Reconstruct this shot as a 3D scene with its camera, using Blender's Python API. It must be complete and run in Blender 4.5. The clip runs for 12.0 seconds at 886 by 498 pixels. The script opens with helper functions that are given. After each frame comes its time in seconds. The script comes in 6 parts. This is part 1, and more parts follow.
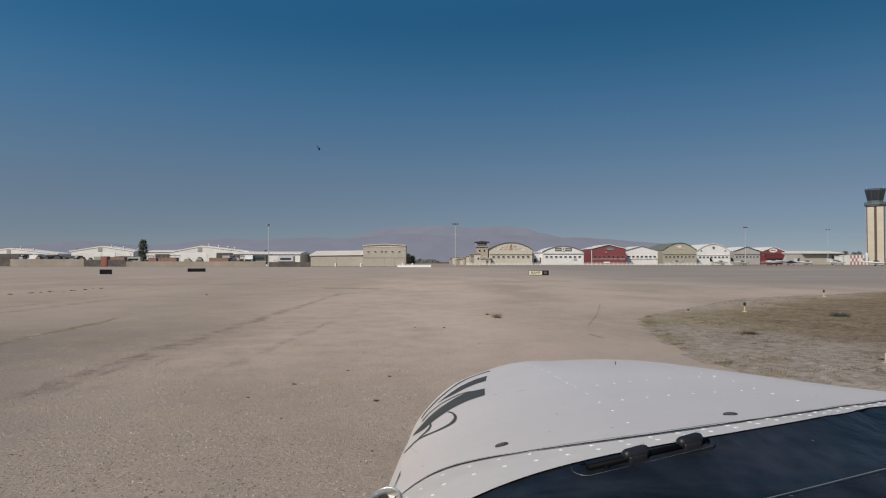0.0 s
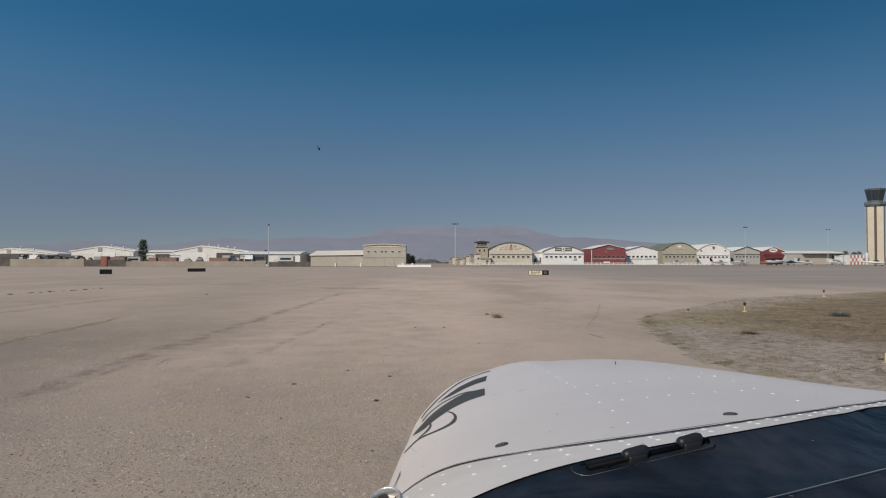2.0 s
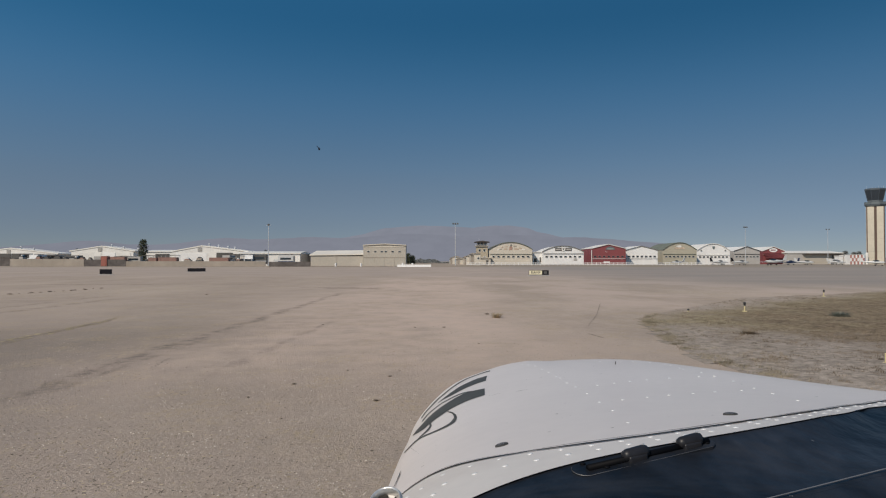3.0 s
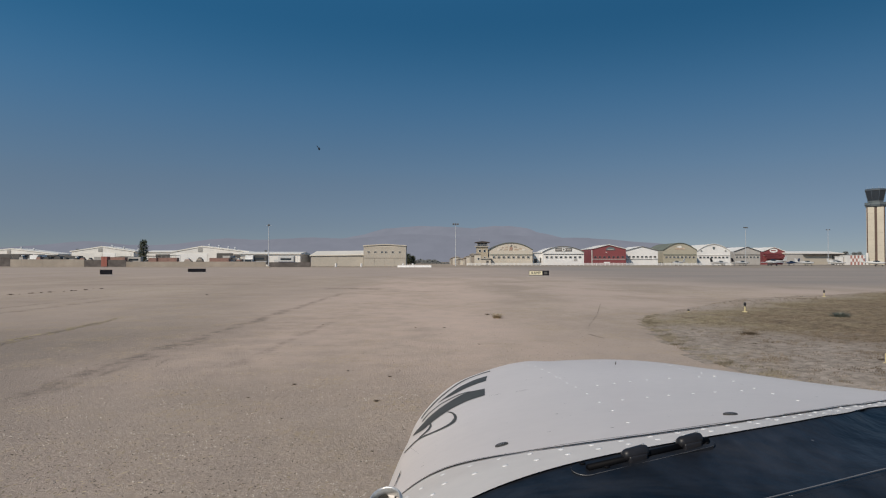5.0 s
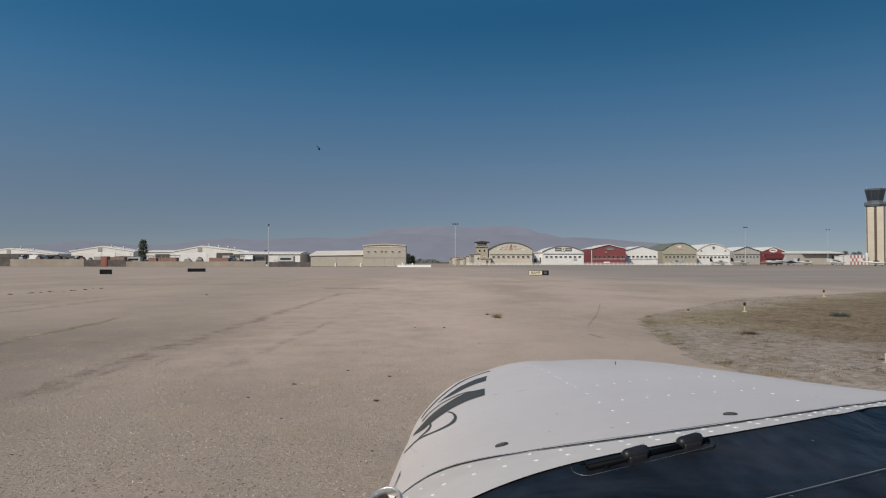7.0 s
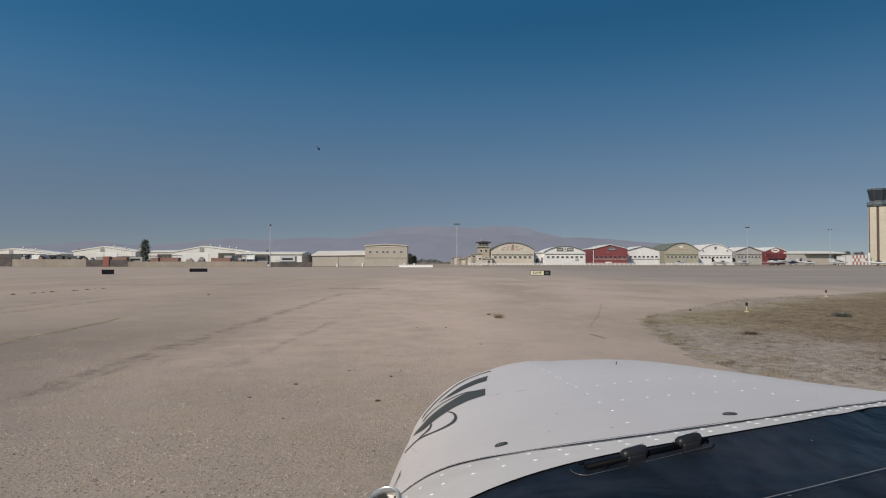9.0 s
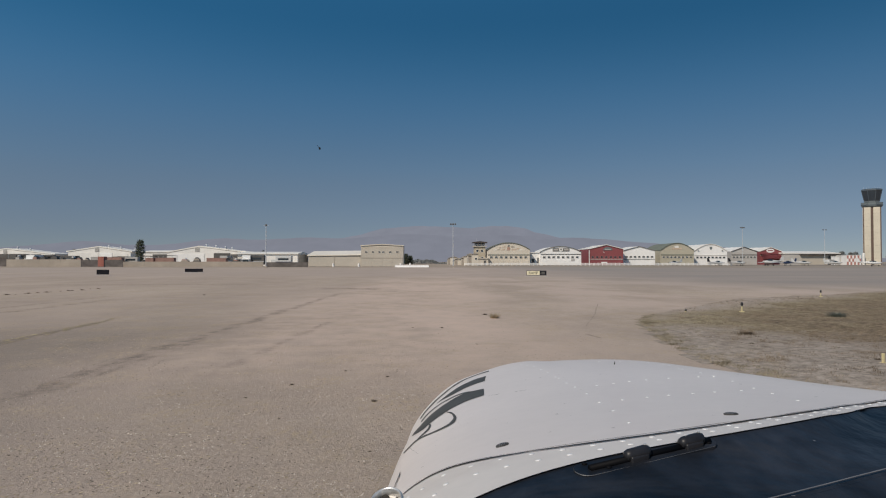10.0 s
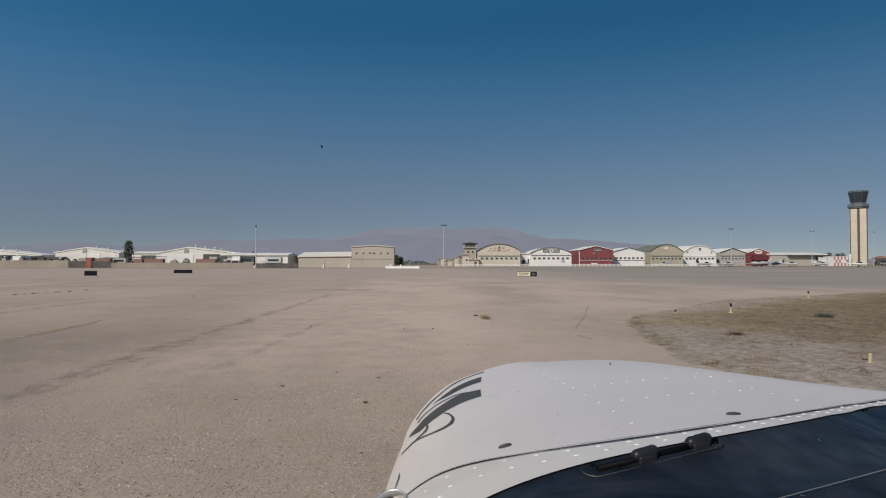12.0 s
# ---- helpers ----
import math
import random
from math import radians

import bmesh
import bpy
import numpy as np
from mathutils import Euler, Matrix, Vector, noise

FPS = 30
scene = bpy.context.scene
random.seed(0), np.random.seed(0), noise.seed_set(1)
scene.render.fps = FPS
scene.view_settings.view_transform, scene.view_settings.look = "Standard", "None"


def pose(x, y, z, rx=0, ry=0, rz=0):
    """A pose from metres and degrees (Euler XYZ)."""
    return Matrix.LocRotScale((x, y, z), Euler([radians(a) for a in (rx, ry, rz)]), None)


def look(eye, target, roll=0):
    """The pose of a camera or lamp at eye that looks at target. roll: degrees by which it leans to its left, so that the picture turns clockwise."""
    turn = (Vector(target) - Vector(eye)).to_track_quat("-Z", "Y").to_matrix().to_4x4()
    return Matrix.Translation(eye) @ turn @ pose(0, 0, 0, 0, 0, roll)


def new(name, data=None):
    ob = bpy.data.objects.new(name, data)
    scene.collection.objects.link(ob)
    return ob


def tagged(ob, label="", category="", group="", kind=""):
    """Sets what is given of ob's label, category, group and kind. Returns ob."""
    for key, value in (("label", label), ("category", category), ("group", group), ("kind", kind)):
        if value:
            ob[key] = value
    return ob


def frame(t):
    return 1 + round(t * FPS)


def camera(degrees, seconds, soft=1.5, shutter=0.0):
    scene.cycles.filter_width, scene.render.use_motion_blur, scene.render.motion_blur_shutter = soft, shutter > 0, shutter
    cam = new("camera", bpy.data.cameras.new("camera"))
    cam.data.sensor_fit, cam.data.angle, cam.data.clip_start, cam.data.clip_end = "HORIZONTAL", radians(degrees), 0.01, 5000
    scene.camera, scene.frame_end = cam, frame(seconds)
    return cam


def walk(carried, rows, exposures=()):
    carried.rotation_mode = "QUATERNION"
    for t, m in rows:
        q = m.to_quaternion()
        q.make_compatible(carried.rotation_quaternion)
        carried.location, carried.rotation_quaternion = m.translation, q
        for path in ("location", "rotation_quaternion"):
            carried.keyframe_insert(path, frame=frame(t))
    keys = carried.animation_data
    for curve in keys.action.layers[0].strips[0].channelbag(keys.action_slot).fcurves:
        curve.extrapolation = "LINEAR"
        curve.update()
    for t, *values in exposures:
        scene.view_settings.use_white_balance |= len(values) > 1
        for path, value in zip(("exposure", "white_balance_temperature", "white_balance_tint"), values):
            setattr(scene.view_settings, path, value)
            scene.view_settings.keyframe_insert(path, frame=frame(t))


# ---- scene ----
# ---------------------------------------------------------------- camera
cam = camera(70.0, 12.0, soft=1.15)

PIVOT_X, PIVOT_Y = 0.30, 0.76     # the engine cowl swings with the camera about this point


def stance(turn, tilt):
    """The pose for a small turn to the right and tilt upwards, in degrees."""
    a, b = radians(turn), radians(tilt)
    return pose(-PIVOT_Y * a, PIVOT_X * a, 1.9 - PIVOT_Y * b, 91.125 + tilt, 0, -turn)


walk(cam, [(t, stance(a, b)) for t, a, b in (
    (0.0, 0.0, 0.0), (1.0, 0.0, 0.0), (2.0, 0.0, -0.01), (2.5, -0.02, -0.05), (3.0, 0.0, -0.02), (5.0, -0.02, 0.02), (5.5, 0.0, 0.01), (6.0, 0.0, 0.0),
    (6.5, -0.02, -0.03), (7.0, 0.0, 0.0), (8.2, -0.06, 0.0), (8.7, -0.14, 0.01), (9.0, -0.15, 0.01), (9.5, 0.075, 0.10), (10.0, 0.21, 0.02),
    (10.5, 0.43, 0.03), (11.0, 0.61, 0.03), (11.5, 0.86, 0.23), (12.0, 1.06, 0.12))],
    exposures=((0.0, -0.12), (12.0, -0.12)))

# ---------------------------------------------------------------- world and sun
SUN_ELEVATION, SUN_AZIMUTH = 42.0, 222.0      # azimuth clockwise from straight ahead

world = bpy.data.worlds.new("sky")
scene.world = world
world.use_nodes = True
wn = world.node_tree.nodes
sky = wn.new("ShaderNodeTexSky")
sky.sky_type = "NISHITA"
sky.sun_disc = False
sky.sun_elevation = radians(SUN_ELEVATION)
sky.sun_rotation = radians(SUN_AZIMUTH)
sky.air_density, sky.dust_density, sky.ozone_density = 1.0, 0.8, 3.0
wn["Background"].inputs["Strength"].default_value = 0.15
# the air is deep blue above: the sky's gradient is drawn out upwards, and a tint makes it the teal of dry air above and the grey of haze low down
wcoord, wmap, wtint = wn.new("ShaderNodeTexCoord"), wn.new("ShaderNodeMapping"), wn.new("ShaderNodeMix")
wmap.inputs["Scale"].default_value = (1.0, 1.0, 2.2)
wmap.inputs["Location"].default_value = (0.0, 0.0, 0.10)
wtint.data_type, wtint.blend_type = "RGBA", "MULTIPLY"
wtint.inputs["Factor"].default_value = 1.0
wsep, wramp = wn.new("ShaderNodeSeparateXYZ"), wn.new("ShaderNodeValToRGB")
wramp.color_ramp.interpolation = "B_SPLINE"
TINTS = ((0.0, (0.575, 0.455, 0.372)), (0.03, (0.60, 0.485, 0.40)), (0.075, (0.67, 0.57, 0.475)), (0.144, (0.76, 0.71, 0.585)), (0.253, (0.50, 0.87, 0.87)), (0.353, (0.165, 0.64, 0.72)), (0.6, (0.20, 0.56, 0.66)))
while len(wramp.color_ramp.elements) < len(TINTS):
    wramp.color_ramp.elements.new(0.5)
for element, (place, colour) in zip(wramp.color_ramp.elements, TINTS):
    element.position, element.color = place, (*colour, 1.0)
wl = world.node_tree.links
wl.new(wcoord.outputs["Generated"], wsep.inputs[0])
wl.new(wsep.outputs["Z"], wramp.inputs["Fac"])
wl.new(wramp.outputs["Color"], wtint.inputs[7])
wl.new(wcoord.outputs["Generated"], wmap.inputs["Vector"])
wl.new(wmap.outputs["Vector"], sky.inputs["Vector"])
wl.new(sky.outputs["Color"], wtint.inputs[6])
wl.new(wtint.outputs[2], wn["Background"].inputs["Color"])

sun_data = bpy.data.lights.new("sun", "SUN")
sun_data.energy, sun_data.angle, sun_data.color = 3.9, radians(0.55), (1.0, 0.89, 0.76)
sun = new("sun", sun_data)
_e, _a = radians(SUN_ELEVATION), radians(SUN_AZIMUTH)
sun.matrix_world = look((80 * math.sin(_a) * math.cos(_e), 80 * math.cos(_a) * math.cos(_e), 80 * math.sin(_e)), (0, 0, 0))


# ---------------------------------------------------------------- materials
def surface(name, colour, rough=0.7, vary=0.12, coarse=0.5, fine=8.0, metal=0.0, bump=0.0, bump_scale=30.0, tint=None, spec=0.5, by_object=0.0):
    """A painted, metal or mineral surface with variation at two scales and a fine relief."""
    m = bpy.data.materials.new(name)
    m.use_nodes = True
    nt = m.node_tree
    n, l = nt.nodes, nt.links
    b = n["Principled BSDF"]
    b.inputs["Roughness"].default_value, b.inputs["Metallic"].default_value = rough, metal
    b.inputs["Specular IOR Level"].default_value = spec
    tc = n.new("ShaderNodeTexCoord")
    out = None
    for scale, amount in ((coarse, vary), (fine, vary * 0.6)):
        t = n.new("ShaderNodeTexNoise")
        t.inputs["Scale"].default_value, t.inputs["Detail"].default_value = scale, 5.0
        l.new(tc.outputs["Object"], t.inputs["Vector"])
        mr = n.new("ShaderNodeMapRange")
        mr.inputs["From Min"].default_value, mr.inputs["From Max"].default_value = 0.3, 0.7
        mr.inputs["To Min"].default_value, mr.inputs["To Max"].default_value = 1 - amount, 1 + amount
        l.new(t.outputs["Fac"], mr.inputs["Value"])
        if out is None:
            out = mr.outputs["Result"]
        else:
            mu = n.new("ShaderNodeMath")
            mu.operation = "MULTIPLY"
            l.new(out, mu.inputs[0])
            l.new(mr.outputs["Result"], mu.inputs[1])
            out = mu.outputs[0]
        last = t
    if by_object:
        oi = n.new("ShaderNodeObjectInfo")
        mr = n.new("ShaderNodeMapRange")
        mr.inputs["To Min"].default_value, mr.inputs["To Max"].default_value = 1 - by_object, 1 + by_object
        l.new(oi.outputs["Random"], mr.inputs["Value"])
        mu = n.new("ShaderNodeMath")
        mu.operation = "MULTIPLY"
        l.new(out, mu.inputs[0])
        l.new(mr.outputs["Result"], mu.inputs[1])
        out = mu.outputs[0]
    mix = n.new("ShaderNodeMix")
    mix.data_type, mix.blend_type = "RGBA", "MULTIPLY"
    mix.inputs["Factor"].default_value = 1.0
    mix.inputs[6].default_value = (*colour, 1)
    l.new(out, mix.inputs[7])
    l.new(mix.outputs[2], b.inputs["Base Color"])
    if bump:
        t = n.new("ShaderNodeTexNoise")
        t.inputs["Scale"].default_value, t.inputs["Detail"].default_value = bump_scale, 4.0
        l.new(tc.outputs["Object"], t.inputs["Vector"])
        bu = n.new("ShaderNodeBump")
        bu.inputs["Strength"].default_value, bu.inputs["Distance"].default_value = bump, 0.02
        l.new(t.outputs["Fac"], bu.inputs["Height"])
        l.new(bu.outputs["Normal"], b.inputs["Normal"])
    return m


# far ridges give off a blue-grey glow that stands for haze in the air
def haze_glow_backdrop(name, colour, glow):
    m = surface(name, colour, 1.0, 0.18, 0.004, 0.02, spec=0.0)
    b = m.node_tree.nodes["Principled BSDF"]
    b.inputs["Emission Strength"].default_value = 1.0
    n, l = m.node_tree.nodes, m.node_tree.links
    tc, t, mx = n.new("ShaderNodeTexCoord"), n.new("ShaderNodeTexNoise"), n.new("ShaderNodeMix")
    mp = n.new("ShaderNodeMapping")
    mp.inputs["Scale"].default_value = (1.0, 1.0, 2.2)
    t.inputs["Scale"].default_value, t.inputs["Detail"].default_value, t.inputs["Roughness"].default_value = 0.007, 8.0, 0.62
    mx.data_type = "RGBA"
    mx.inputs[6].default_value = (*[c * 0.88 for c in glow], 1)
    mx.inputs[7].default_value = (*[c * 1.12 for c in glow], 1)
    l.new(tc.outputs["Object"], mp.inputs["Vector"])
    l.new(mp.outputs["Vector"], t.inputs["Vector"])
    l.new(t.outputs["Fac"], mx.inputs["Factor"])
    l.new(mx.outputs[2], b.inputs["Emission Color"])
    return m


def ground_material():
    m = bpy.data.materials.new("dusty_asphalt")
    m.use_nodes = True
    nt = m.node_tree
    n, l = nt.nodes, nt.links
    b = n["Principled BSDF"]
    b.inputs["Roughness"].default_value = 0.93
    b.inputs["Specular IOR Level"].default_value = 0.25
    tc = n.new("ShaderNodeTexCoord")

    def noise_at(scale, detail=5.0, stretch=(1, 1, 1), rough=0.55):
        mp = n.new("ShaderNodeMapping")
        mp.inputs["Scale"].default_value = stretch
        l.new(tc.outputs["Object"], mp.inputs["Vector"])
        t = n.new("ShaderNodeTexNoise")
        t.inputs["Scale"].default_value, t.inputs["Detail"].default_value, t.inputs["Roughness"].default_value = scale, detail, rough
        l.new(mp.outputs["Vector"], t.inputs["Vector"])
        return t.outputs["Fac"]

    def ramp(src, a, c, lo=0.0, hi=1.0):
        mr = n.new("ShaderNodeMapRange")
        mr.interpolation_type = "SMOOTHSTEP"
        for k, v in (("From Min", a), ("From Max", c), ("To Min", lo), ("To Max", hi)):
            mr.inputs[k].default_value = v
        l.new(src, mr.inputs["Value"])
        return mr.outputs["Result"]

    def blend(fac, one, two):
        mx = n.new("ShaderNodeMix")
        mx.data_type = "RGBA"
        l.new(fac, mx.inputs["Factor"])
        for k, v in ((6, one), (7, two)):
            if isinstance(v, tuple):
                mx.inputs[k].default_value = (*v, 1)
            else:
                l.new(v, mx.inputs[k])
        return mx.outputs[2]

    def times(one, two):
        mu = n.new("ShaderNodeMath")
        mu.operation = "MULTIPLY"
        l.new(one, mu.inputs[0])
        if isinstance(two, float):
            mu.inputs[1].default_value = two
        else:
            l.new(two, mu.inputs[1])
        return mu.outputs[0]

    sep = n.new("ShaderNodeSeparateXYZ")
    l.new(tc.outputs["Object"], sep.inputs[0])
    bind = noise_at(0.5)
    col = blend(ramp(bind, 0.3, 0.7), (0.368, 0.298, 0.243), (0.438, 0.355, 0.290))           # dust over binder
    col = blend(ramp(noise_at(0.12, 6, (1, 0.35, 1)), 0.42, 0.72, 0, 0.65), col, (0.55, 0.45, 0.362))    # windblown dust
    col = blend(ramp(noise_at(4.0, 6), 0.35, 0.75, 0, 0.5), col, (0.30, 0.247, 0.198))
    col = blend(times(ramp(noise_at(16.0, 6, rough=0.7), 0.44, 0.68), ramp(sep.outputs["Y"], 5.0, 26.0, 0.60, 0.1)), col, (0.215, 0.175, 0.141))
    col = blend(times(ramp(noise_at(30.0, 5, rough=0.75), 0.55, 0.72), ramp(sep.outputs["Y"], 5.0, 20.0, 0.7, 0.1)), col, (0.43, 0.37, 0.305))
    # older bare asphalt with less dust off the taxi lane, darkened for lens falloff
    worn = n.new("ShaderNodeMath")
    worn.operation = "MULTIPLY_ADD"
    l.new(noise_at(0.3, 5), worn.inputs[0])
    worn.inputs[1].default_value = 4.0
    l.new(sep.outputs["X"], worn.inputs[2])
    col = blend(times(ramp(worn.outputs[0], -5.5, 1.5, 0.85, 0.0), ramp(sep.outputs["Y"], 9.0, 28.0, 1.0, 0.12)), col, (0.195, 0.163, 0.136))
    # bits of straw and yellow dust in patches
    col = blend(times(ramp(noise_at(0.8, 5), 0.46, 0.66), ramp(noise_at(14.0, 4, (1, 0.4, 1)), 0.46, 0.62, 0.08, 0.70)), col, (0.40, 0.310, 0.195))
    # smooth drifts of fine dust that hide the stones, most of them further out
    drift = times(ramp(noise_at(0.16, 6, (1, 0.5, 1), 0.6), 0.40, 0.62), ramp(sep.outputs["Y"], 6.0, 24.0, 0.35, 0.85))
    drift = times(drift, ramp(worn.outputs[0], -9.0, 0.0, 0.35, 1.0))
    col = blend(drift, col, (0.515, 0.412, 0.345))
    # bare aggregate: pale stones and dark gaps
    near = times(ramp(sep.outputs["Y"], 6.0, 22.0, 1.0, 0.1), ramp(drift, 0.0, 0.6, 1.0, 0.25))
    west = ramp(noise_at(0.22, 3), 0.3, 0.6, 0.45, 1.0)
    vor = n.new("ShaderNodeTexVoronoi")
    vor.inputs["Scale"].default_value = 36.0
    l.new(tc.outputs["Object"], vor.inputs["Vector"])
    col = blend(times(times(ramp(vor.outputs["Distance"], 0.08, 0.42, 1.0, 0.0), ramp(noise_at(7.0, 4), 0.50, 0.62)), times(near, west)), col, (0.60, 0.525, 0.44))
    vor2 = n.new("ShaderNodeTexVoronoi")
    vor2.inputs["Scale"].default_value = 22.0
    l.new(tc.outputs["Object"], vor2.inputs["Vector"])
    col = blend(times(times(ramp(vor2.outputs["Distance"], 0.04, 0.25, 1.0, 0.0), ramp(noise_at(6.0, 4), 0.54, 0.66)), times(near, 0.45)), col, (0.14, 0.113, 0.094))
    # tan dust swept together beside the parked airplane
    swept = times(times(ramp(sep.outputs["X"], -4.6, -1.4), ramp(sep.outputs["Y"], 6.5, 13.0, 1.0, 0.0)), ramp(noise_at(0.9, 6, rough=0.65), 0.34, 0.66, 0.05, 0.55))
    col = blend(times(swept, ramp(noise_at(11.0, 5, rough=0.7), 0.36, 0.62, 0.2, 0.9)), col, (0.48, 0.378, 0.288))
    # a lane of paler pinkish dust where airplanes taxi, brightened against lens falloff
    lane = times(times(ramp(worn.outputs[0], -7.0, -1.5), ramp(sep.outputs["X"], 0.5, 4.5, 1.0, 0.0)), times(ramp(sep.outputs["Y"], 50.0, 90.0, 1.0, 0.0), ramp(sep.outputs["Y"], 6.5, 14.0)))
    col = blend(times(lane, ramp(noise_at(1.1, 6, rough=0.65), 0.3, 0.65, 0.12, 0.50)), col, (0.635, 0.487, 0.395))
    # old paving joints: broad ragged bands of tar and dirt
    def joint(axis, place, drift, width, frm, to, strength):
        other = "Y" if axis == "X" else "X"
        a = n.new("ShaderNodeMath")
        a.operation = "MULTIPLY_ADD"
        l.new(sep.outputs[other], a.inputs[0])
        a.inputs[1].default_value, a.inputs[2].default_value = -drift, -place
        c = n.new("ShaderNodeMath")
        c.operation = "ADD"
        l.new(a.outputs[0], c.inputs[0])
        l.new(sep.outputs[axis], c.inputs[1])
        w = n.new("ShaderNodeMath")
        w.operation = "MULTIPLY_ADD"
        l.new(noise_at(0.9, 5), w.inputs[0])
        w.inputs[1].default_value = 2.4 * width
        l.new(c.outputs[0], w.inputs[2])
        z = n.new("ShaderNodeMath")
        z.operation = "SUBTRACT"
        l.new(w.outputs[0], z.inputs[0])
        z.inputs[1].default_value = 1.2 * width
        d = n.new("ShaderNodeMath")
        d.operation = "ABSOLUTE"
        l.new(z.outputs[0], d.inputs[0])
        mask = times(ramp(d.outputs[0], 0.0, width, 1.0, 0.0), times(ramp(noise_at(1.3, 6), 0.38, 0.60), ramp(noise_at(5.0, 5, rough=0.7), 0.36, 0.58, 0.15, 1.0)))
        mask = times(mask, times(ramp(sep.outputs[other], frm, frm + (to - frm) * 0.12), ramp(sep.outputs[other], to - (to - frm) * 0.15, to, 1.0, 0.0)))
        return times(mask, strength)

    for spec in (("X", -6.05, 0.0, 0.34, 6.0, 40.0, 0.72), ("X", -5.62, -0.01, 0.16, 8.0, 16.0, 0.55), ("Y", 43.8, -0.2, 0.9, -10.6, -3.8, 0.95), ("X", -4.3, 0.04, 0.20, 10.0, 21.0, 0.4), ("Y", 42.4, -0.25, 1.2, -8.5, -4.0, 0.8),
                 ("Y", 40.0, -0.2, 0.8, -3.5, 1.6, 0.45), ("X", -15.6, -0.03, 0.42, 18.0, 33.0, 0.6), ("X", -17.2, -0.03, 0.5, 22.0, 36.0, 0.45), ("Y", 53.5, 0.06, 1.2, -34.0, -14.0, 0.6), ("Y", 33.6, 0.15, 0.6, -34.0, -18.0, 0.3)):
        col = blend(joint(*spec), col, (0.125, 0.102, 0.083))
    # taxiway crossing in the distance, greyer than the near pavement
    edge = n.new("ShaderNodeMath")
    edge.operation = "MULTIPLY_ADD"
    l.new(noise_at(0.03, 4, (0.3, 1, 1)), edge.inputs[0])
    edge.inputs[1].default_value = 36.0
    l.new(sep.outputs["Y"], edge.inputs[2])
    taxi = times(ramp(edge.outputs[0], 82.0, 112.0), ramp(noise_at(0.05, 6, (0.2, 2.2, 1)), 0.35, 0.6, 0.1, 1.0))
    col = blend(taxi, col, (0.405, 0.333, 0.284))
    # greyer asphalt towards the parking ramp, with lens falloff darkened into its colour
    ramp_side = times(times(ramp(sep.outputs["X"], 5.0, 36.0), ramp(sep.outputs["Y"], 32.0, 58.0)), ramp(noise_at(0.06, 5, (0.3, 1.6, 1)), 0.3, 0.6, 0.5, 1.0))
    col = blend(ramp_side, col, (0.290, 0.257, 0.230))
    # dry verge before the buildings
    verge = times(ramp(edge.outputs[0], 205.0, 235.0), ramp(noise_at(0.08, 5, (0.4, 1, 1)), 0.35, 0.6))
    col = blend(verge, col, (0.29, 0.235, 0.17))
    l.new(col, b.inputs["Base Color"])
    bu = n.new("ShaderNodeBump")
    bu.inputs["Strength"].default_value, bu.inputs["Distance"].default_value = 0.75, 0.03
    l.new(noise_at(24.0, 7, rough=0.7), bu.inputs["Height"])
    l.new(bu.outputs["Normal"], b.inputs["Normal"])
    return m


def glass_material(name, colour=(0.02, 0.03, 0.04), rough=0.12):
    return surface(name, colour, rough, 0.1, 0.5, 4.0, spec=0.8)


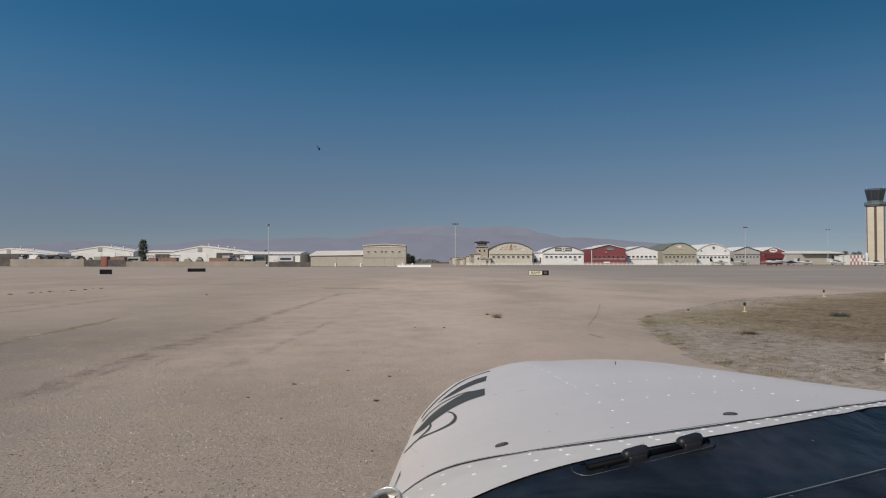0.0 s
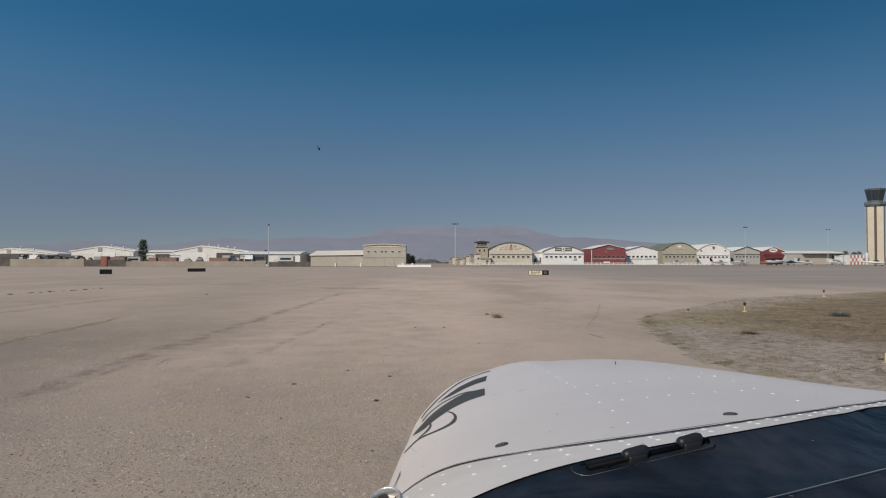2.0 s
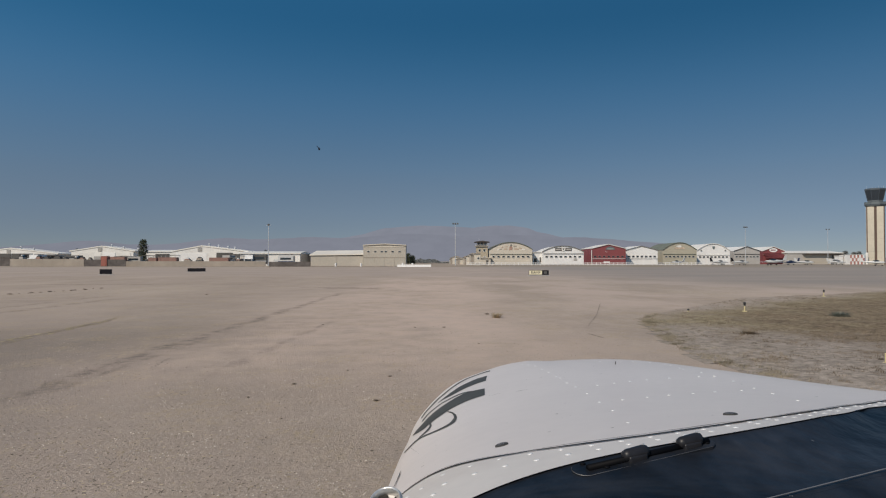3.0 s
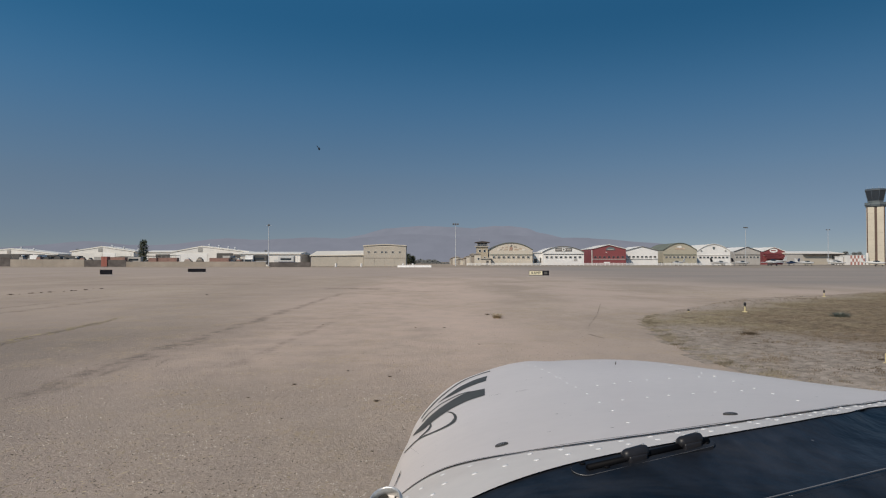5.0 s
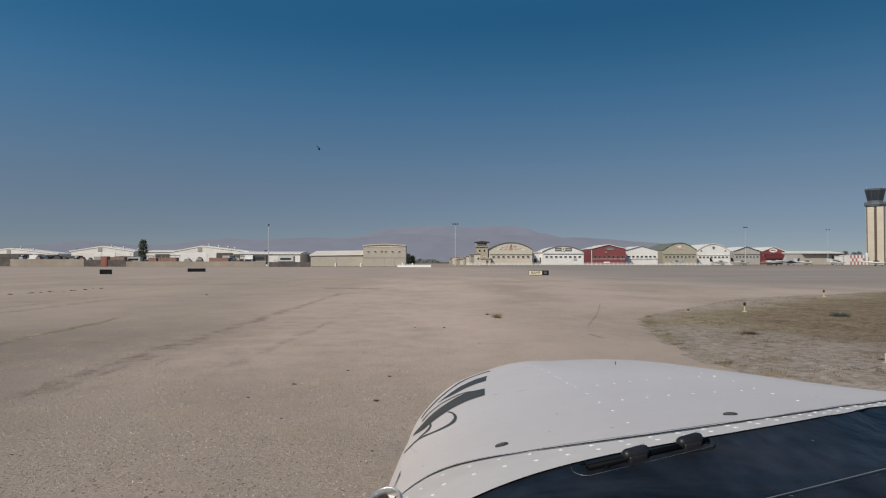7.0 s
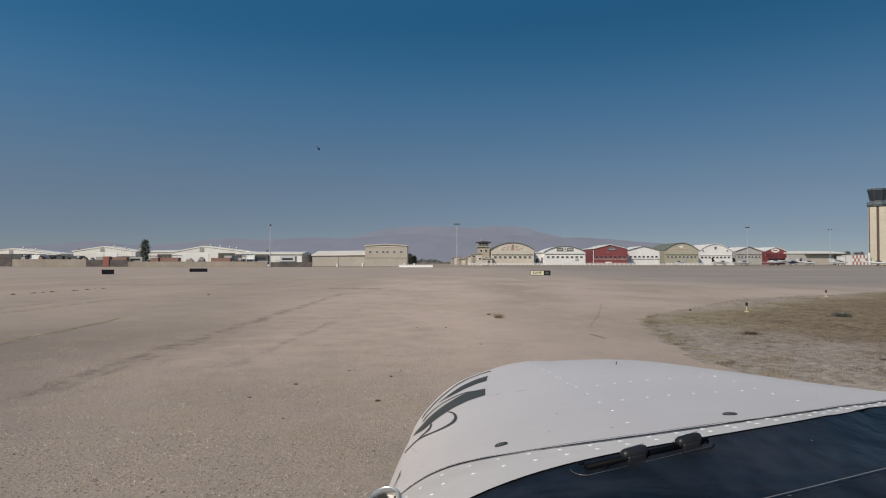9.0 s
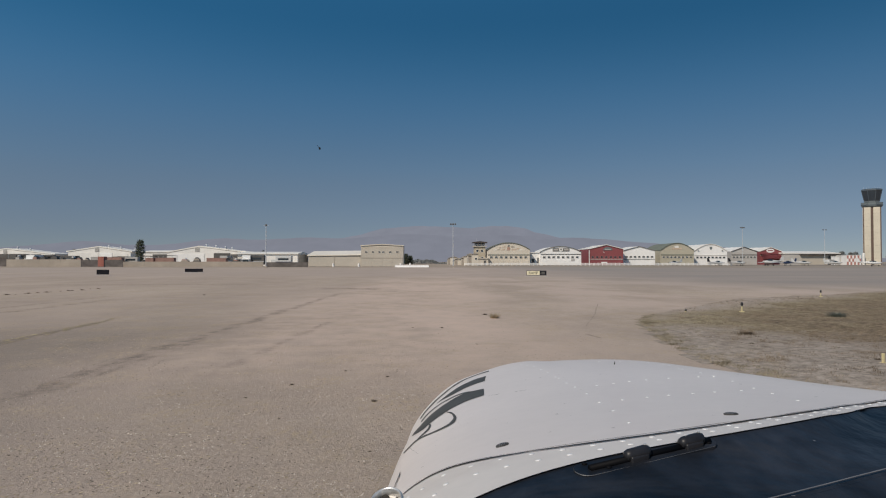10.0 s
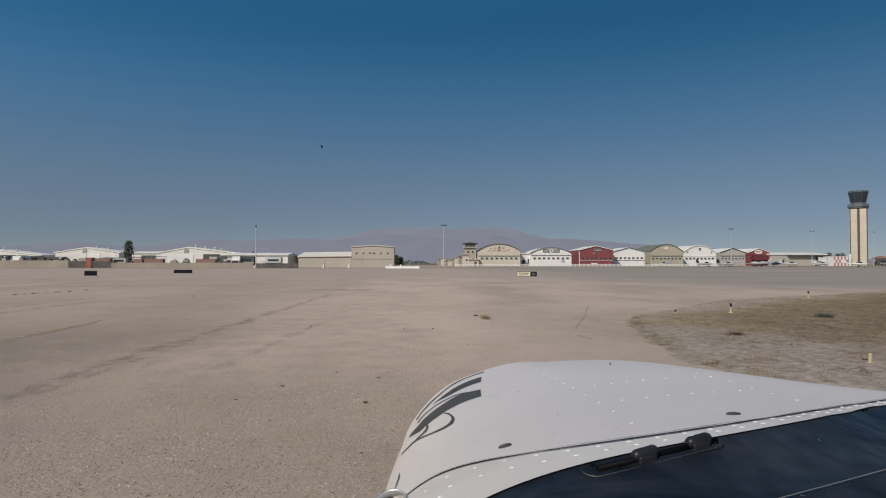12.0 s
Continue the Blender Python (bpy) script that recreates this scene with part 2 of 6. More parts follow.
M_GROUND = ground_material()
M_CRACK = surface("crack_filler", (0.285, 0.236, 0.193), 0.95, 0.25, 0.9, 9.0)
M_RAMP_SHADOW = surface("ramp_edge_shadow", (0.15, 0.135, 0.12), 0.95, 0.2, 0.1, 2.0)
M_YELLOW_LINE = surface("faded_yellow_paint", (0.37, 0.300, 0.180), 0.9, 0.3, 1.2, 9.0)
def verge_material():
    """Pale gravel at the edges, a mat of olive and brown dead growth further in."""
    m = surface("dry_earth", (0.315, 0.270, 0.228), 0.97, 0.30, 5.0, 28.0, bump=1.0, bump_scale=18.0, spec=0.1)
    n, l = m.node_tree.nodes, m.node_tree.links
    b = n["Principled BSDF"]
    tc, sep = n.new("ShaderNodeTexCoord"), n.new("ShaderNodeSeparateXYZ")
    l.new(tc.outputs["Object"], sep.inputs[0])

    def cloud(scale, detail, rough, seed):
        mp, t = n.new("ShaderNodeMapping"), n.new("ShaderNodeTexNoise")
        mp.inputs["Location"].default_value = (seed * 7.3, seed * 3.1, seed)
        l.new(tc.outputs["Object"], mp.inputs["Vector"])
        l.new(mp.outputs["Vector"], t.inputs["Vector"])
        t.inputs["Scale"].default_value, t.inputs["Detail"].default_value, t.inputs["Roughness"].default_value = scale, detail, rough
        return t.outputs["Fac"]

    def math_node(kind, *ins):
        q = n.new("ShaderNodeMath")
        q.operation = kind
        for k, v in enumerate(ins):
            if isinstance(v, (int, float)):
                q.inputs[k].default_value = v
            else:
                l.new(v, q.inputs[k])
        return q.outputs[0]

    def step(v, a, c, lo=0.0, hi=1.0):
        mr = n.new("ShaderNodeMapRange")
        mr.interpolation_type = "SMOOTHSTEP"
        for k, w in (("From Min", a), ("From Max", c), ("To Min", lo), ("To Max", hi)):
            mr.inputs[k].default_value = w
        l.new(v, mr.inputs["Value"])
        return mr.outputs["Result"]

    def over(fac, one, two):
        mx = n.new("ShaderNodeMix")
        mx.data_type = "RGBA"
        l.new(fac, mx.inputs["Factor"])
        for k, v in ((6, one), (7, two)):
            if isinstance(v, tuple):
                mx.inputs[k].default_value = (*v, 1)
            else:
                l.new(v, mx.inputs[k])
        return mx.outputs[2]

    x, y = sep.outputs["X"], sep.outputs["Y"]
    wide = cloud(0.3, 7.0, 0.6, 1)
    # how far in from the far edge of the asphalt, and from the near one
    inner = math_node("ADD", math_node("SUBTRACT", math_node("MULTIPLY_ADD", x, 0.64, 12.8), math_node("MULTIPLY", y, 0.75)), math_node("MULTIPLY_ADD", wide, 5.0, -2.5))
    fine = cloud(6.0, 9.0, 0.75, 3)
    col = b.inputs["Base Color"].links[0].from_socket
    col = over(step(fine, 0.50, 0.66, 0.0, 0.75), col, (0.16, 0.133, 0.106))
    olive = over(step(fine, 0.35, 0.65), (0.175, 0.144, 0.088), (0.370, 0.308, 0.200))
    band = math_node("MULTIPLY", step(inner, 0.2, 2.2), step(math_node("ADD", math_node("MULTIPLY_ADD", wide, 7.0, y), math_node("MULTIPLY_ADD", x, 0.55, -3.8)), 20.0, 23.0))
    col = over(math_node("MULTIPLY", band, step(cloud(1.1, 6.0, 0.6, 5), 0.3, 0.5, 0.45, 0.95)), col, olive)
    # brown growth thickens to the right, its tone also darkened for lens falloff
    brown = over(step(fine, 0.38, 0.62), (0.080, 0.058, 0.040), (0.262, 0.198, 0.136))
    deep = math_node("MULTIPLY", step(math_node("MULTIPLY_ADD", wide, 12.0, x), 12.5, 19.0), step(inner, 1.0, 4.0))
    col = over(math_node("MULTIPLY", deep, step(cloud(0.9, 6.0, 0.65, 8), 0.32, 0.55, 0.35, 0.9)), col, brown)
    # dark patches of dead scrub near the camera
    scrub = math_node("MULTIPLY", step(cloud(0.7, 7.0, 0.62, 11), 0.56, 0.66), step(math_node("SUBTRACT", x, 6.6), 0.0, 1.5))
    col = over(math_node("MULTIPLY", scrub, 0.7), col, brown)
    # dust blown over from the asphalt along the far edge
    col = over(math_node("MULTIPLY", step(inner, -0.2, 2.6, 0.8, 0.0), step(fine, 0.4, 0.66, 1.0, 0.5)), col, (0.40, 0.333, 0.275))
    l.new(col, b.inputs["Base Color"])
    return m


M_DRY = verge_material()
M_STRAW = surface("straw", (0.27, 0.225, 0.162), 0.9, 0.35, 0.6, 6.0, spec=0.2)
M_CHAFF = surface("dry_chaff", (0.40, 0.325, 0.215), 0.9, 0.35, 0.6, 6.0, spec=0.2)
M_SCRUB = surface("dead_scrub", (0.200, 0.158, 0.114), 0.9, 0.4, 0.6, 6.0, spec=0.2)
M_WEED = surface("weed", (0.262, 0.228, 0.166), 0.9, 0.35, 0.6, 6.0, spec=0.2)
M_STONE = surface("pebble", (0.43, 0.376, 0.318), 0.9, 0.4, 3.0, 30.0)
M_CLOD = surface("dark_clod", (0.185, 0.15, 0.115), 0.95, 0.4, 3.0, 30.0)
M_WHITE = surface("white_metal_siding", (0.80, 0.79, 0.77), 0.55, 0.07, 0.12, 1.5)
M_WHITE_OLD = surface("weathered_white_paint", (0.74, 0.72, 0.68), 0.6, 0.10, 0.15, 2.0)
M_BEIGE = surface("beige_siding", (0.455, 0.415, 0.355), 0.65, 0.08, 0.12, 1.5)
M_CREAM = surface("cream_stucco", (0.60, 0.545, 0.46), 0.75, 0.07, 0.15, 2.0)
M_OLD_STUCCO = surface("brown_cream_stucco", (0.42, 0.36, 0.27), 0.8, 0.12, 0.3, 2.0)
M_SCREEN = surface("dark_fence_screen", (0.125, 0.112, 0.106), 0.95, 0.3, 0.5, 4.0, spec=0.1)
M_OLIVE = surface("olive_beige_siding", (0.42, 0.388, 0.305), 0.65, 0.08, 0.12, 1.5)
M_OLIVE_ROOF = surface("olive_roof_felt", (0.145, 0.16, 0.13), 0.8, 0.14, 0.15, 2.0)
# dark tones of far roofs, openings and mesh are lifted to paint haze
M_DARK_ROOF = surface("dark_roof_felt", (0.17, 0.17, 0.16), 0.85, 0.15, 0.15, 2.0)
M_RED = surface("barn_red_siding", (0.235, 0.062, 0.066), 0.6, 0.10, 0.12, 1.5)
M_RED_FRAME = surface("pale_red_window_frame", (0.36, 0.20, 0.19), 0.6, 0.1, 0.3, 2.0)
# container red is muted, some distance haze being in the colour
M_RED_TRIM = surface("red_container_paint", (0.34, 0.12, 0.09), 0.6, 0.12, 0.3, 2.0)
M_GREY = surface("grey_siding", (0.43, 0.41, 0.385), 0.65, 0.08, 0.12, 1.5)
M_PALE_ROOF = surface("pale_metal_roof", (0.78, 0.75, 0.69), 0.5, 0.08, 0.12, 1.5)
M_CREAM_ROOF = surface("cream_metal_roof", (0.74, 0.69, 0.60), 0.6, 0.08, 0.12, 1.5)
M_SHRUB = surface("grey_green_shrub", (0.150, 0.165, 0.140), 0.9, 0.35, 0.6, 6.0, spec=0.2)
M_TAN_BLOCK = surface("tan_block_wall", (0.33, 0.288, 0.242), 0.85, 0.12, 0.2, 3.0)
# red-brown dulled towards grey to carry haze
M_BRICK = surface("red_brown_panel", (0.32, 0.19, 0.155), 0.8, 0.14, 0.3, 3.0)
M_SLATE = surface("slate_blue_paint", (0.075, 0.095, 0.115), 0.6, 0.1, 0.3, 2.0)
M_TOWER = surface("tower_cream_panel", (0.55, 0.50, 0.405), 0.8, 0.07, 0.15, 2.0)
M_COLLAR = surface("grey_green_concrete", (0.13, 0.155, 0.165), 0.8, 0.1, 0.3, 2.0)
M_MURAL = surface("faded_red_mural_paint", (0.37, 0.24, 0.19), 0.85, 0.3, 0.6, 4.0)
M_FADED = surface("faded_mural_paint", (0.50, 0.39, 0.30), 0.85, 0.3, 0.6, 4.0)
M_CHECK = surface("faded_red_check", (0.42, 0.21, 0.18), 0.7, 0.12, 0.3, 2.0)
M_DARK = surface("dark_brown_steel", (0.055, 0.042, 0.036), 0.6, 0.15, 0.4, 3.0)
M_CORE = surface("brown_panel_recess", (0.105, 0.068, 0.054), 0.75, 0.12, 0.3, 2.0)
# paints the shade inside openings; also plain dark paint on goods and vans
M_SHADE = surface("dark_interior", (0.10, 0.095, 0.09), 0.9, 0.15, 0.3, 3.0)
M_FENCE = surface("dark_fence_mesh", (0.11, 0.105, 0.10), 0.9, 0.2, 0.4, 4.0)
M_GLASS = glass_material("window_glass")
M_CAB_GLASS = glass_material("tower_cab_glass", (0.022, 0.032, 0.045), 0.3)
M_STEEL = surface("galvanised_steel", (0.58, 0.59, 0.60), 0.45, 0.1, 0.8, 8.0, metal=0.4)
M_SIGN_BLACK = surface("sign_black", (0.014, 0.014, 0.018), 0.85, 0.2, 1.0, 9.0, spec=0.15)
M_SIGN_YELLOW = surface("sign_yellow", (0.80, 0.73, 0.52), 0.5, 0.1, 1.0, 9.0)
M_SAFETY = surface("yellow_post_paint", (0.62, 0.53, 0.30), 0.6, 0.2, 4.0, 30.0)
M_BLUE_LENS = surface("blue_lens", (0.016, 0.015, 0.017), 0.35, 0.1, 4.0, 30.0)
M_BARK = surface("bark", (0.13, 0.095, 0.065), 0.95, 0.3, 1.0, 8.0)
M_LEAF = surface("leaves", (0.075, 0.085, 0.052), 0.8, 0.4, 0.8, 5.0, spec=0.2)
# leaf colour paled and greyed, with the haze of distance painted in
M_HAZED_LEAF = surface("hazed_leaves", (0.19, 0.20, 0.195), 0.9, 0.3, 0.3, 2.0, spec=0.1)
M_PLANE = surface("white_aircraft_paint", (0.56, 0.56, 0.55), 0.35, 0.05, 0.5, 4.0)
M_TYRE = surface("tyre_rubber", (0.02, 0.02, 0.02), 0.8, 0.1, 3.0, 20.0)
M_BLUE_TRIM = surface("navy_trim", (0.03, 0.045, 0.10), 0.4, 0.1, 1.0, 6.0)
M_COWL = surface("cowl_white_paint", (0.690, 0.640, 0.612), 0.33, 0.035, 3.0, 45.0, bump=0.02, bump_scale=14.0)
def speckled(m, scale, size, colour, share):
    """Scatters small specks of dirt over a surface."""
    n, l = m.node_tree.nodes, m.node_tree.links
    b = n["Principled BSDF"]
    tc = n.new("ShaderNodeTexCoord")
    v = n.new("ShaderNodeTexVoronoi")
    v.inputs["Scale"].default_value = scale
    wob = n.new("ShaderNodeTexNoise")
    wob.inputs["Scale"].default_value = scale * 6
    add = n.new("ShaderNodeMix")
    add.data_type = "RGBA"
    add.blend_type = "LINEAR_LIGHT"
    add.inputs["Factor"].default_value = 0.002
    l.new(tc.outputs["Object"], wob.inputs["Vector"])
    l.new(tc.outputs["Object"], add.inputs[6])
    l.new(wob.outputs["Color"], add.inputs[7])
    l.new(add.outputs[2], v.inputs["Vector"])
    near = n.new("ShaderNodeMath")
    near.operation = "LESS_THAN"
    l.new(v.outputs["Distance"], near.inputs[0])
    near.inputs[1].default_value = size
    sp = n.new("ShaderNodeSeparateColor")
    l.new(v.outputs["Color"], sp.inputs[0])
    some = n.new("ShaderNodeMath")
    some.operation = "LESS_THAN"
    l.new(sp.outputs[0], some.inputs[0])
    some.inputs[1].default_value = share
    both = n.new("ShaderNodeMath")
    both.operation = "MULTIPLY"
    l.new(near.outputs[0], both.inputs[0])
    l.new(some.outputs[0], both.inputs[1])
    mx = n.new("ShaderNodeMix")
    mx.data_type = "RGBA"
    l.new(both.outputs[0], mx.inputs["Factor"])
    l.new(b.inputs["Base Color"].links[0].from_socket, mx.inputs[6])
    mx.inputs[7].default_value = (*colour, 1)
    l.new(mx.outputs[2], b.inputs["Base Color"])


speckled(M_COWL, 38.0, 0.075, (0.16, 0.14, 0.12), 0.22)
speckled(M_COWL, 90.0, 0.09, (0.42, 0.40, 0.37), 0.3)
M_FAIRING = surface("fairing_white_paint", (0.640, 0.600, 0.560), 0.36, 0.05, 5.0, 60.0, bump=0.02, bump_scale=30.0)
M_GAP = surface("gap_grime_and_shade", (0.030, 0.028, 0.025), 0.9, 0.25, 20.0, 120.0, spec=0.08)
M_LAP = surface("lap_shadow_grime", (0.085, 0.080, 0.075), 0.85, 0.4, 20.0, 120.0, spec=0.1)
# rivets are coloured near white so that sun glints are painted in
M_RIVET = surface("glint_white_rivet", (0.74, 0.735, 0.725), 0.35, 0.08, 30.0, 200.0, metal=0.1)
M_FASTENER = surface("dirty_fastener", (0.055, 0.054, 0.053), 0.7, 0.3, 80.0, 300.0, spec=0.2)
M_STRIPE = surface("slate_green_stripe", (0.058, 0.058, 0.051), 0.5, 0.15, 10.0, 90.0, spec=0.2)
M_GLARE = surface("black_glareshield", (0.015, 0.017, 0.022), 0.40, 0.7, 6.0, 40.0, bump=0.40, bump_scale=16.0, spec=0.25)
def dusty_streaks(m, colour, share):
    """Long wiped smears of dust on a dark surface."""
    n, l = m.node_tree.nodes, m.node_tree.links
    b = n["Principled BSDF"]
    tc, mp, t, mr, mx = (n.new(k) for k in ("ShaderNodeTexCoord", "ShaderNodeMapping", "ShaderNodeTexNoise", "ShaderNodeMapRange", "ShaderNodeMix"))
    mp.inputs["Rotation"].default_value = (0, 0, radians(-28))
    mp.inputs["Scale"].default_value = (5.0, 34.0, 5.0)
    t.inputs["Scale"].default_value, t.inputs["Detail"].default_value, t.inputs["Roughness"].default_value = 1.0, 7.0, 0.62
    for k, v in (("From Min", 0.48), ("From Max", 0.74), ("To Min", 0.0), ("To Max", share)):
        mr.inputs[k].default_value = v
    mx.data_type = "RGBA"
    l.new(tc.outputs["Object"], mp.inputs["Vector"])
    l.new(mp.outputs["Vector"], t.inputs["Vector"])
    l.new(t.outputs["Fac"], mr.inputs["Value"])
    l.new(mr.outputs["Result"], mx.inputs["Factor"])
    l.new(b.inputs["Base Color"].links[0].from_socket, mx.inputs[6])
    mx.inputs[7].default_value = (*colour, 1)
    l.new(mx.outputs[2], b.inputs["Base Color"])


dusty_streaks(M_GLARE, (0.038, 0.039, 0.044), 0.6)
speckled(M_GLARE, 45.0, 0.05, (0.16, 0.16, 0.17), 0.25)
M_BEAD = surface("grey_trim_bead", (0.165, 0.165, 0.173), 0.4, 0.15, 20.0, 100.0)
M_RUBBER = surface("black_rubber", (0.004, 0.004, 0.005), 0.6, 0.2, 30.0, 150.0, spec=0.08)
M_CLIP = surface("grey_rubber", (0.018, 0.018, 0.021), 0.42, 0.2, 30.0, 150.0, spec=0.3)
M_CHROME = surface("chrome", (0.58, 0.57, 0.55), 0.28, 0.3, 60.0, 220.0, metal=0.7)
speckled(M_CHROME, 420.0, 0.20, (0.02, 0.02, 0.02), 0.25)
M_PROP = surface("black_propeller_paint", (0.03, 0.03, 0.032), 0.5, 0.15, 4.0, 30.0)
# the second colour is the painted haze glow, the first the dark slope
M_RIDGE_NEAR = haze_glow_backdrop("near_ridge_haze", (0.03, 0.03, 0.035), (0.203, 0.216, 0.262))
M_RIDGE_FAR = haze_glow_backdrop("far_ridge_haze", (0.03, 0.03, 0.035), (0.212, 0.226, 0.274))


# ---------------------------------------------------------------- mesh helpers
def mesh_of(bm, name, material, smooth=False):
    me = bpy.data.meshes.new(name)
    bm.normal_update()
    bm.to_mesh(me)
    bm.free()
    me.materials.append(material)
    if smooth:
        me.polygons.foreach_set("use_smooth", [True] * len(me.polygons))
    return me


def part(name, bm, material, parent, label="", smooth=False, at=None):
    ob = new(name, mesh_of(bm, name, material, smooth) if isinstance(bm, bmesh.types.BMesh) else bm)
    ob.parent = parent
    if at is not None:
        ob.matrix_local = at
    if label:
        tagged(ob, label)
    return ob


def thing(name, m, label, category, group="", kind=""):
    ob = new(name)
    ob.empty_display_size = 0.5
    ob.matrix_basis = m
    return tagged(ob, label, category, group, kind)


def single(name, bm, material, m, label, category, group="", kind="", smooth=False):
    ob = new(name, mesh_of(bm, name, material, smooth))
    ob.matrix_basis = m
    return tagged(ob, label, category, group, kind)


def box(x0, x1, y0, y1, z0, z1, bm=None, bevel=0.0):
    bm = bm or bmesh.new()
    r = bmesh.ops.create_cube(bm, size=1.0, matrix=Matrix.Translation(((x0 + x1) / 2, (y0 + y1) / 2, (z0 + z1) / 2)) @ Matrix.Diagonal((x1 - x0, y1 - y0, z1 - z0, 1)))
    if bevel:
        es = list({e for v in r["verts"] for e in v.link_edges})
        bmesh.ops.bevel(bm, geom=es, offset=bevel, segments=2, affect="EDGES", profile=0.7)
    return bm


def rod(p, q, r0, r1=None, sides=10, bm=None):
    bm = bm or bmesh.new()
    p, q = Vector(p), Vector(q)
    m = Matrix.Translation((p + q) / 2) @ (q - p).to_track_quat("Z", "Y").to_matrix().to_4x4()
    bmesh.ops.create_cone(bm, cap_ends=True, segments=sides, radius1=r0, radius2=r0 if r1 is None else r1, depth=(q - p).length, matrix=m)
    return bm


def prism(outline, y0, y1, bm=None):
    """An outline in x and z, drawn out along y."""
    bm = bm or bmesh.new()
    a = [bm.verts.new((x, y0, z)) for x, z in outline]
    b = [bm.verts.new((x, y1, z)) for x, z in outline]
    bm.faces.new(a)
    bm.faces.new(b[::-1])
    for i in range(len(a)):
        j = (i + 1) % len(a)
        bm.faces.new((a[j], a[i], b[i], b[j]))
    bmesh.ops.recalc_face_normals(bm, faces=bm.faces)
    return bm


def ball(c, r, bm=None, level=2):
    bm = bm or bmesh.new()
    s = r if isinstance(r, tuple) else (r, r, r)
    bmesh.ops.create_icosphere(bm, subdivisions=level, radius=1.0, matrix=Matrix.Translation(c) @ Matrix.Diagonal((*s, 1)))
    return bm


def loft(rings, closed=True, caps=True, bm=None):
    bm = bm or bmesh.new()
    vs = [[bm.verts.new(p) for p in ring] for ring in rings]
    n = len(vs[0])
    for a, b in zip(vs, vs[1:]):
        for i in range(n if closed else n - 1):
            j = (i + 1) % n
            bm.faces.new((a[i], a[j], b[j], b[i]))
    if caps:
        bm.faces.new(vs[0][::-1])
        bm.faces.new(vs[-1])
    bmesh.ops.recalc_face_normals(bm, faces=bm.faces)
    return bm


# ---------------------------------------------------------------- ground and pavement
bm = bmesh.new()
bmesh.ops.create_grid(bm, x_segments=12, y_segments=12, size=4600)
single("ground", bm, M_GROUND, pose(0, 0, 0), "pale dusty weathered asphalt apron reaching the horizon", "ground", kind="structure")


def wavering_strip(x0, y0, x1, y1, width, wobble, seed, gaps=0.0, steps=90):
    """A flat ragged strip of filler or paint from one place of the plan to another."""
    rng = random.Random(seed)
    bm = bmesh.new()
    d = Vector((x1 - x0, y1 - y0, 0))
    side = Vector((-d.y, d.x, 0)).normalized()
    prev = None
    off = 0.0
    for i in range(steps + 1):
        off = off * 0.85 + rng.uniform(-wobble, wobble)
        c = Vector((x0, y0, 0.005)) + d * (i / steps) + side * off
        w = width * rng.uniform(0.35, 1.0)
        cur = (bm.verts.new(c - side * w / 2), bm.verts.new(c + side * w / 2))
        if prev and rng.random() > gaps:
            bm.faces.new((prev[0], cur[0], cur[1], prev[1]))
        prev = cur
    return bm


for k, (x0, y0, x1, y1, w, wob, gap) in enumerate(((-6.1, 9.6, -6.5, 12.6, 0.035, 0.03, 0.3), (7.05, 28.4, 5.4, 22.3, 0.036, 0.008, 0.1), (5.4, 22.3, 4.25, 18.6, 0.04, 0.008, 0.3), (3.8, 16.6, 3.98, 15.7, 0.08, 0.01, 0.0), (-5.2, 11.2, -5.4, 12.4, 0.03, 0.03, 0.3))):
    single("pavement_crack", wavering_strip(x0, y0, x1, y1, w, wob, 40 + k, gap), M_CRACK, pose(0, 0, 0), "ragged dark filled crack in the dusty asphalt", "crack", "pavement cracks", "structure")
# dark strip for the ramp's edge, with the parked airplanes' shadow painted in
bm = wavering_strip(140.96, 312, 227.31, 312, 26.0, 0.8, 91)
single("ramp_shadow_strip", bm, M_RAMP_SHADOW, pose(0, 0, 0), "dark strip for the ramp edge and the shadow under parked airplanes", "asphalt strip", kind="structure")
for k, (x0, y0, x1, y1, w, wob, gap) in enumerate(((-10.15, 13.6, -10.7, 20.4, 0.05, 0.04, 0.25),)):
    single("pavement_crack", wavering_strip(x0, y0, x1, y1, w, wob, 60 + k, gap), M_CRACK, pose(0, 0, 0), "ragged dark filled crack in the dusty asphalt", "crack", "pavement cracks", "structure")
single("taxiway_line", wavering_strip(-10.0, 13.4, -10.6, 20.0, 0.16, 0.05, 79, 0.55, 260), M_YELLOW_LINE, pose(0, 0, 0.002), "faded yellow painted line on asphalt", "painted line", kind="structure")
single("taxiway_line", wavering_strip(-10.35, 14.0, -10.9, 21.5, 0.20, 0.05, 77, 0.50, 260), M_YELLOW_LINE, pose(0, 0, 0.002), "faded yellow painted line on asphalt", "painted line", kind="structure")

# ---------------------------------------------------------------- dry grass verge beside the apron
LEFT_EDGE = ((4, 8, 11, 13.5, 16.8, 20, 22.2), (5.4, 5.25, 5.1, 5.0, 5.5, 6.3, 7.0))
TOP_EDGE = ((6.8, 8.4, 11.5, 15.4, 21.3, 28.6, 60), (21.5, 23.9, 27.6, 32.7, 35.5, 40.9, 60))


def verge_depth(x, y):
    """How far inside the verge a place of the plan lies, in metres."""
    a = x - float(np.interp(y, *LEFT_EDGE))
    b = (float(np.interp(x, *TOP_EDGE)) - y) * 0.75
    return min(a, b) + 0.35 * noise.noise((x * 0.9, y * 0.9, 3.0)) + 0.15 * noise.noise((x * 3, y * 3, 1.0))


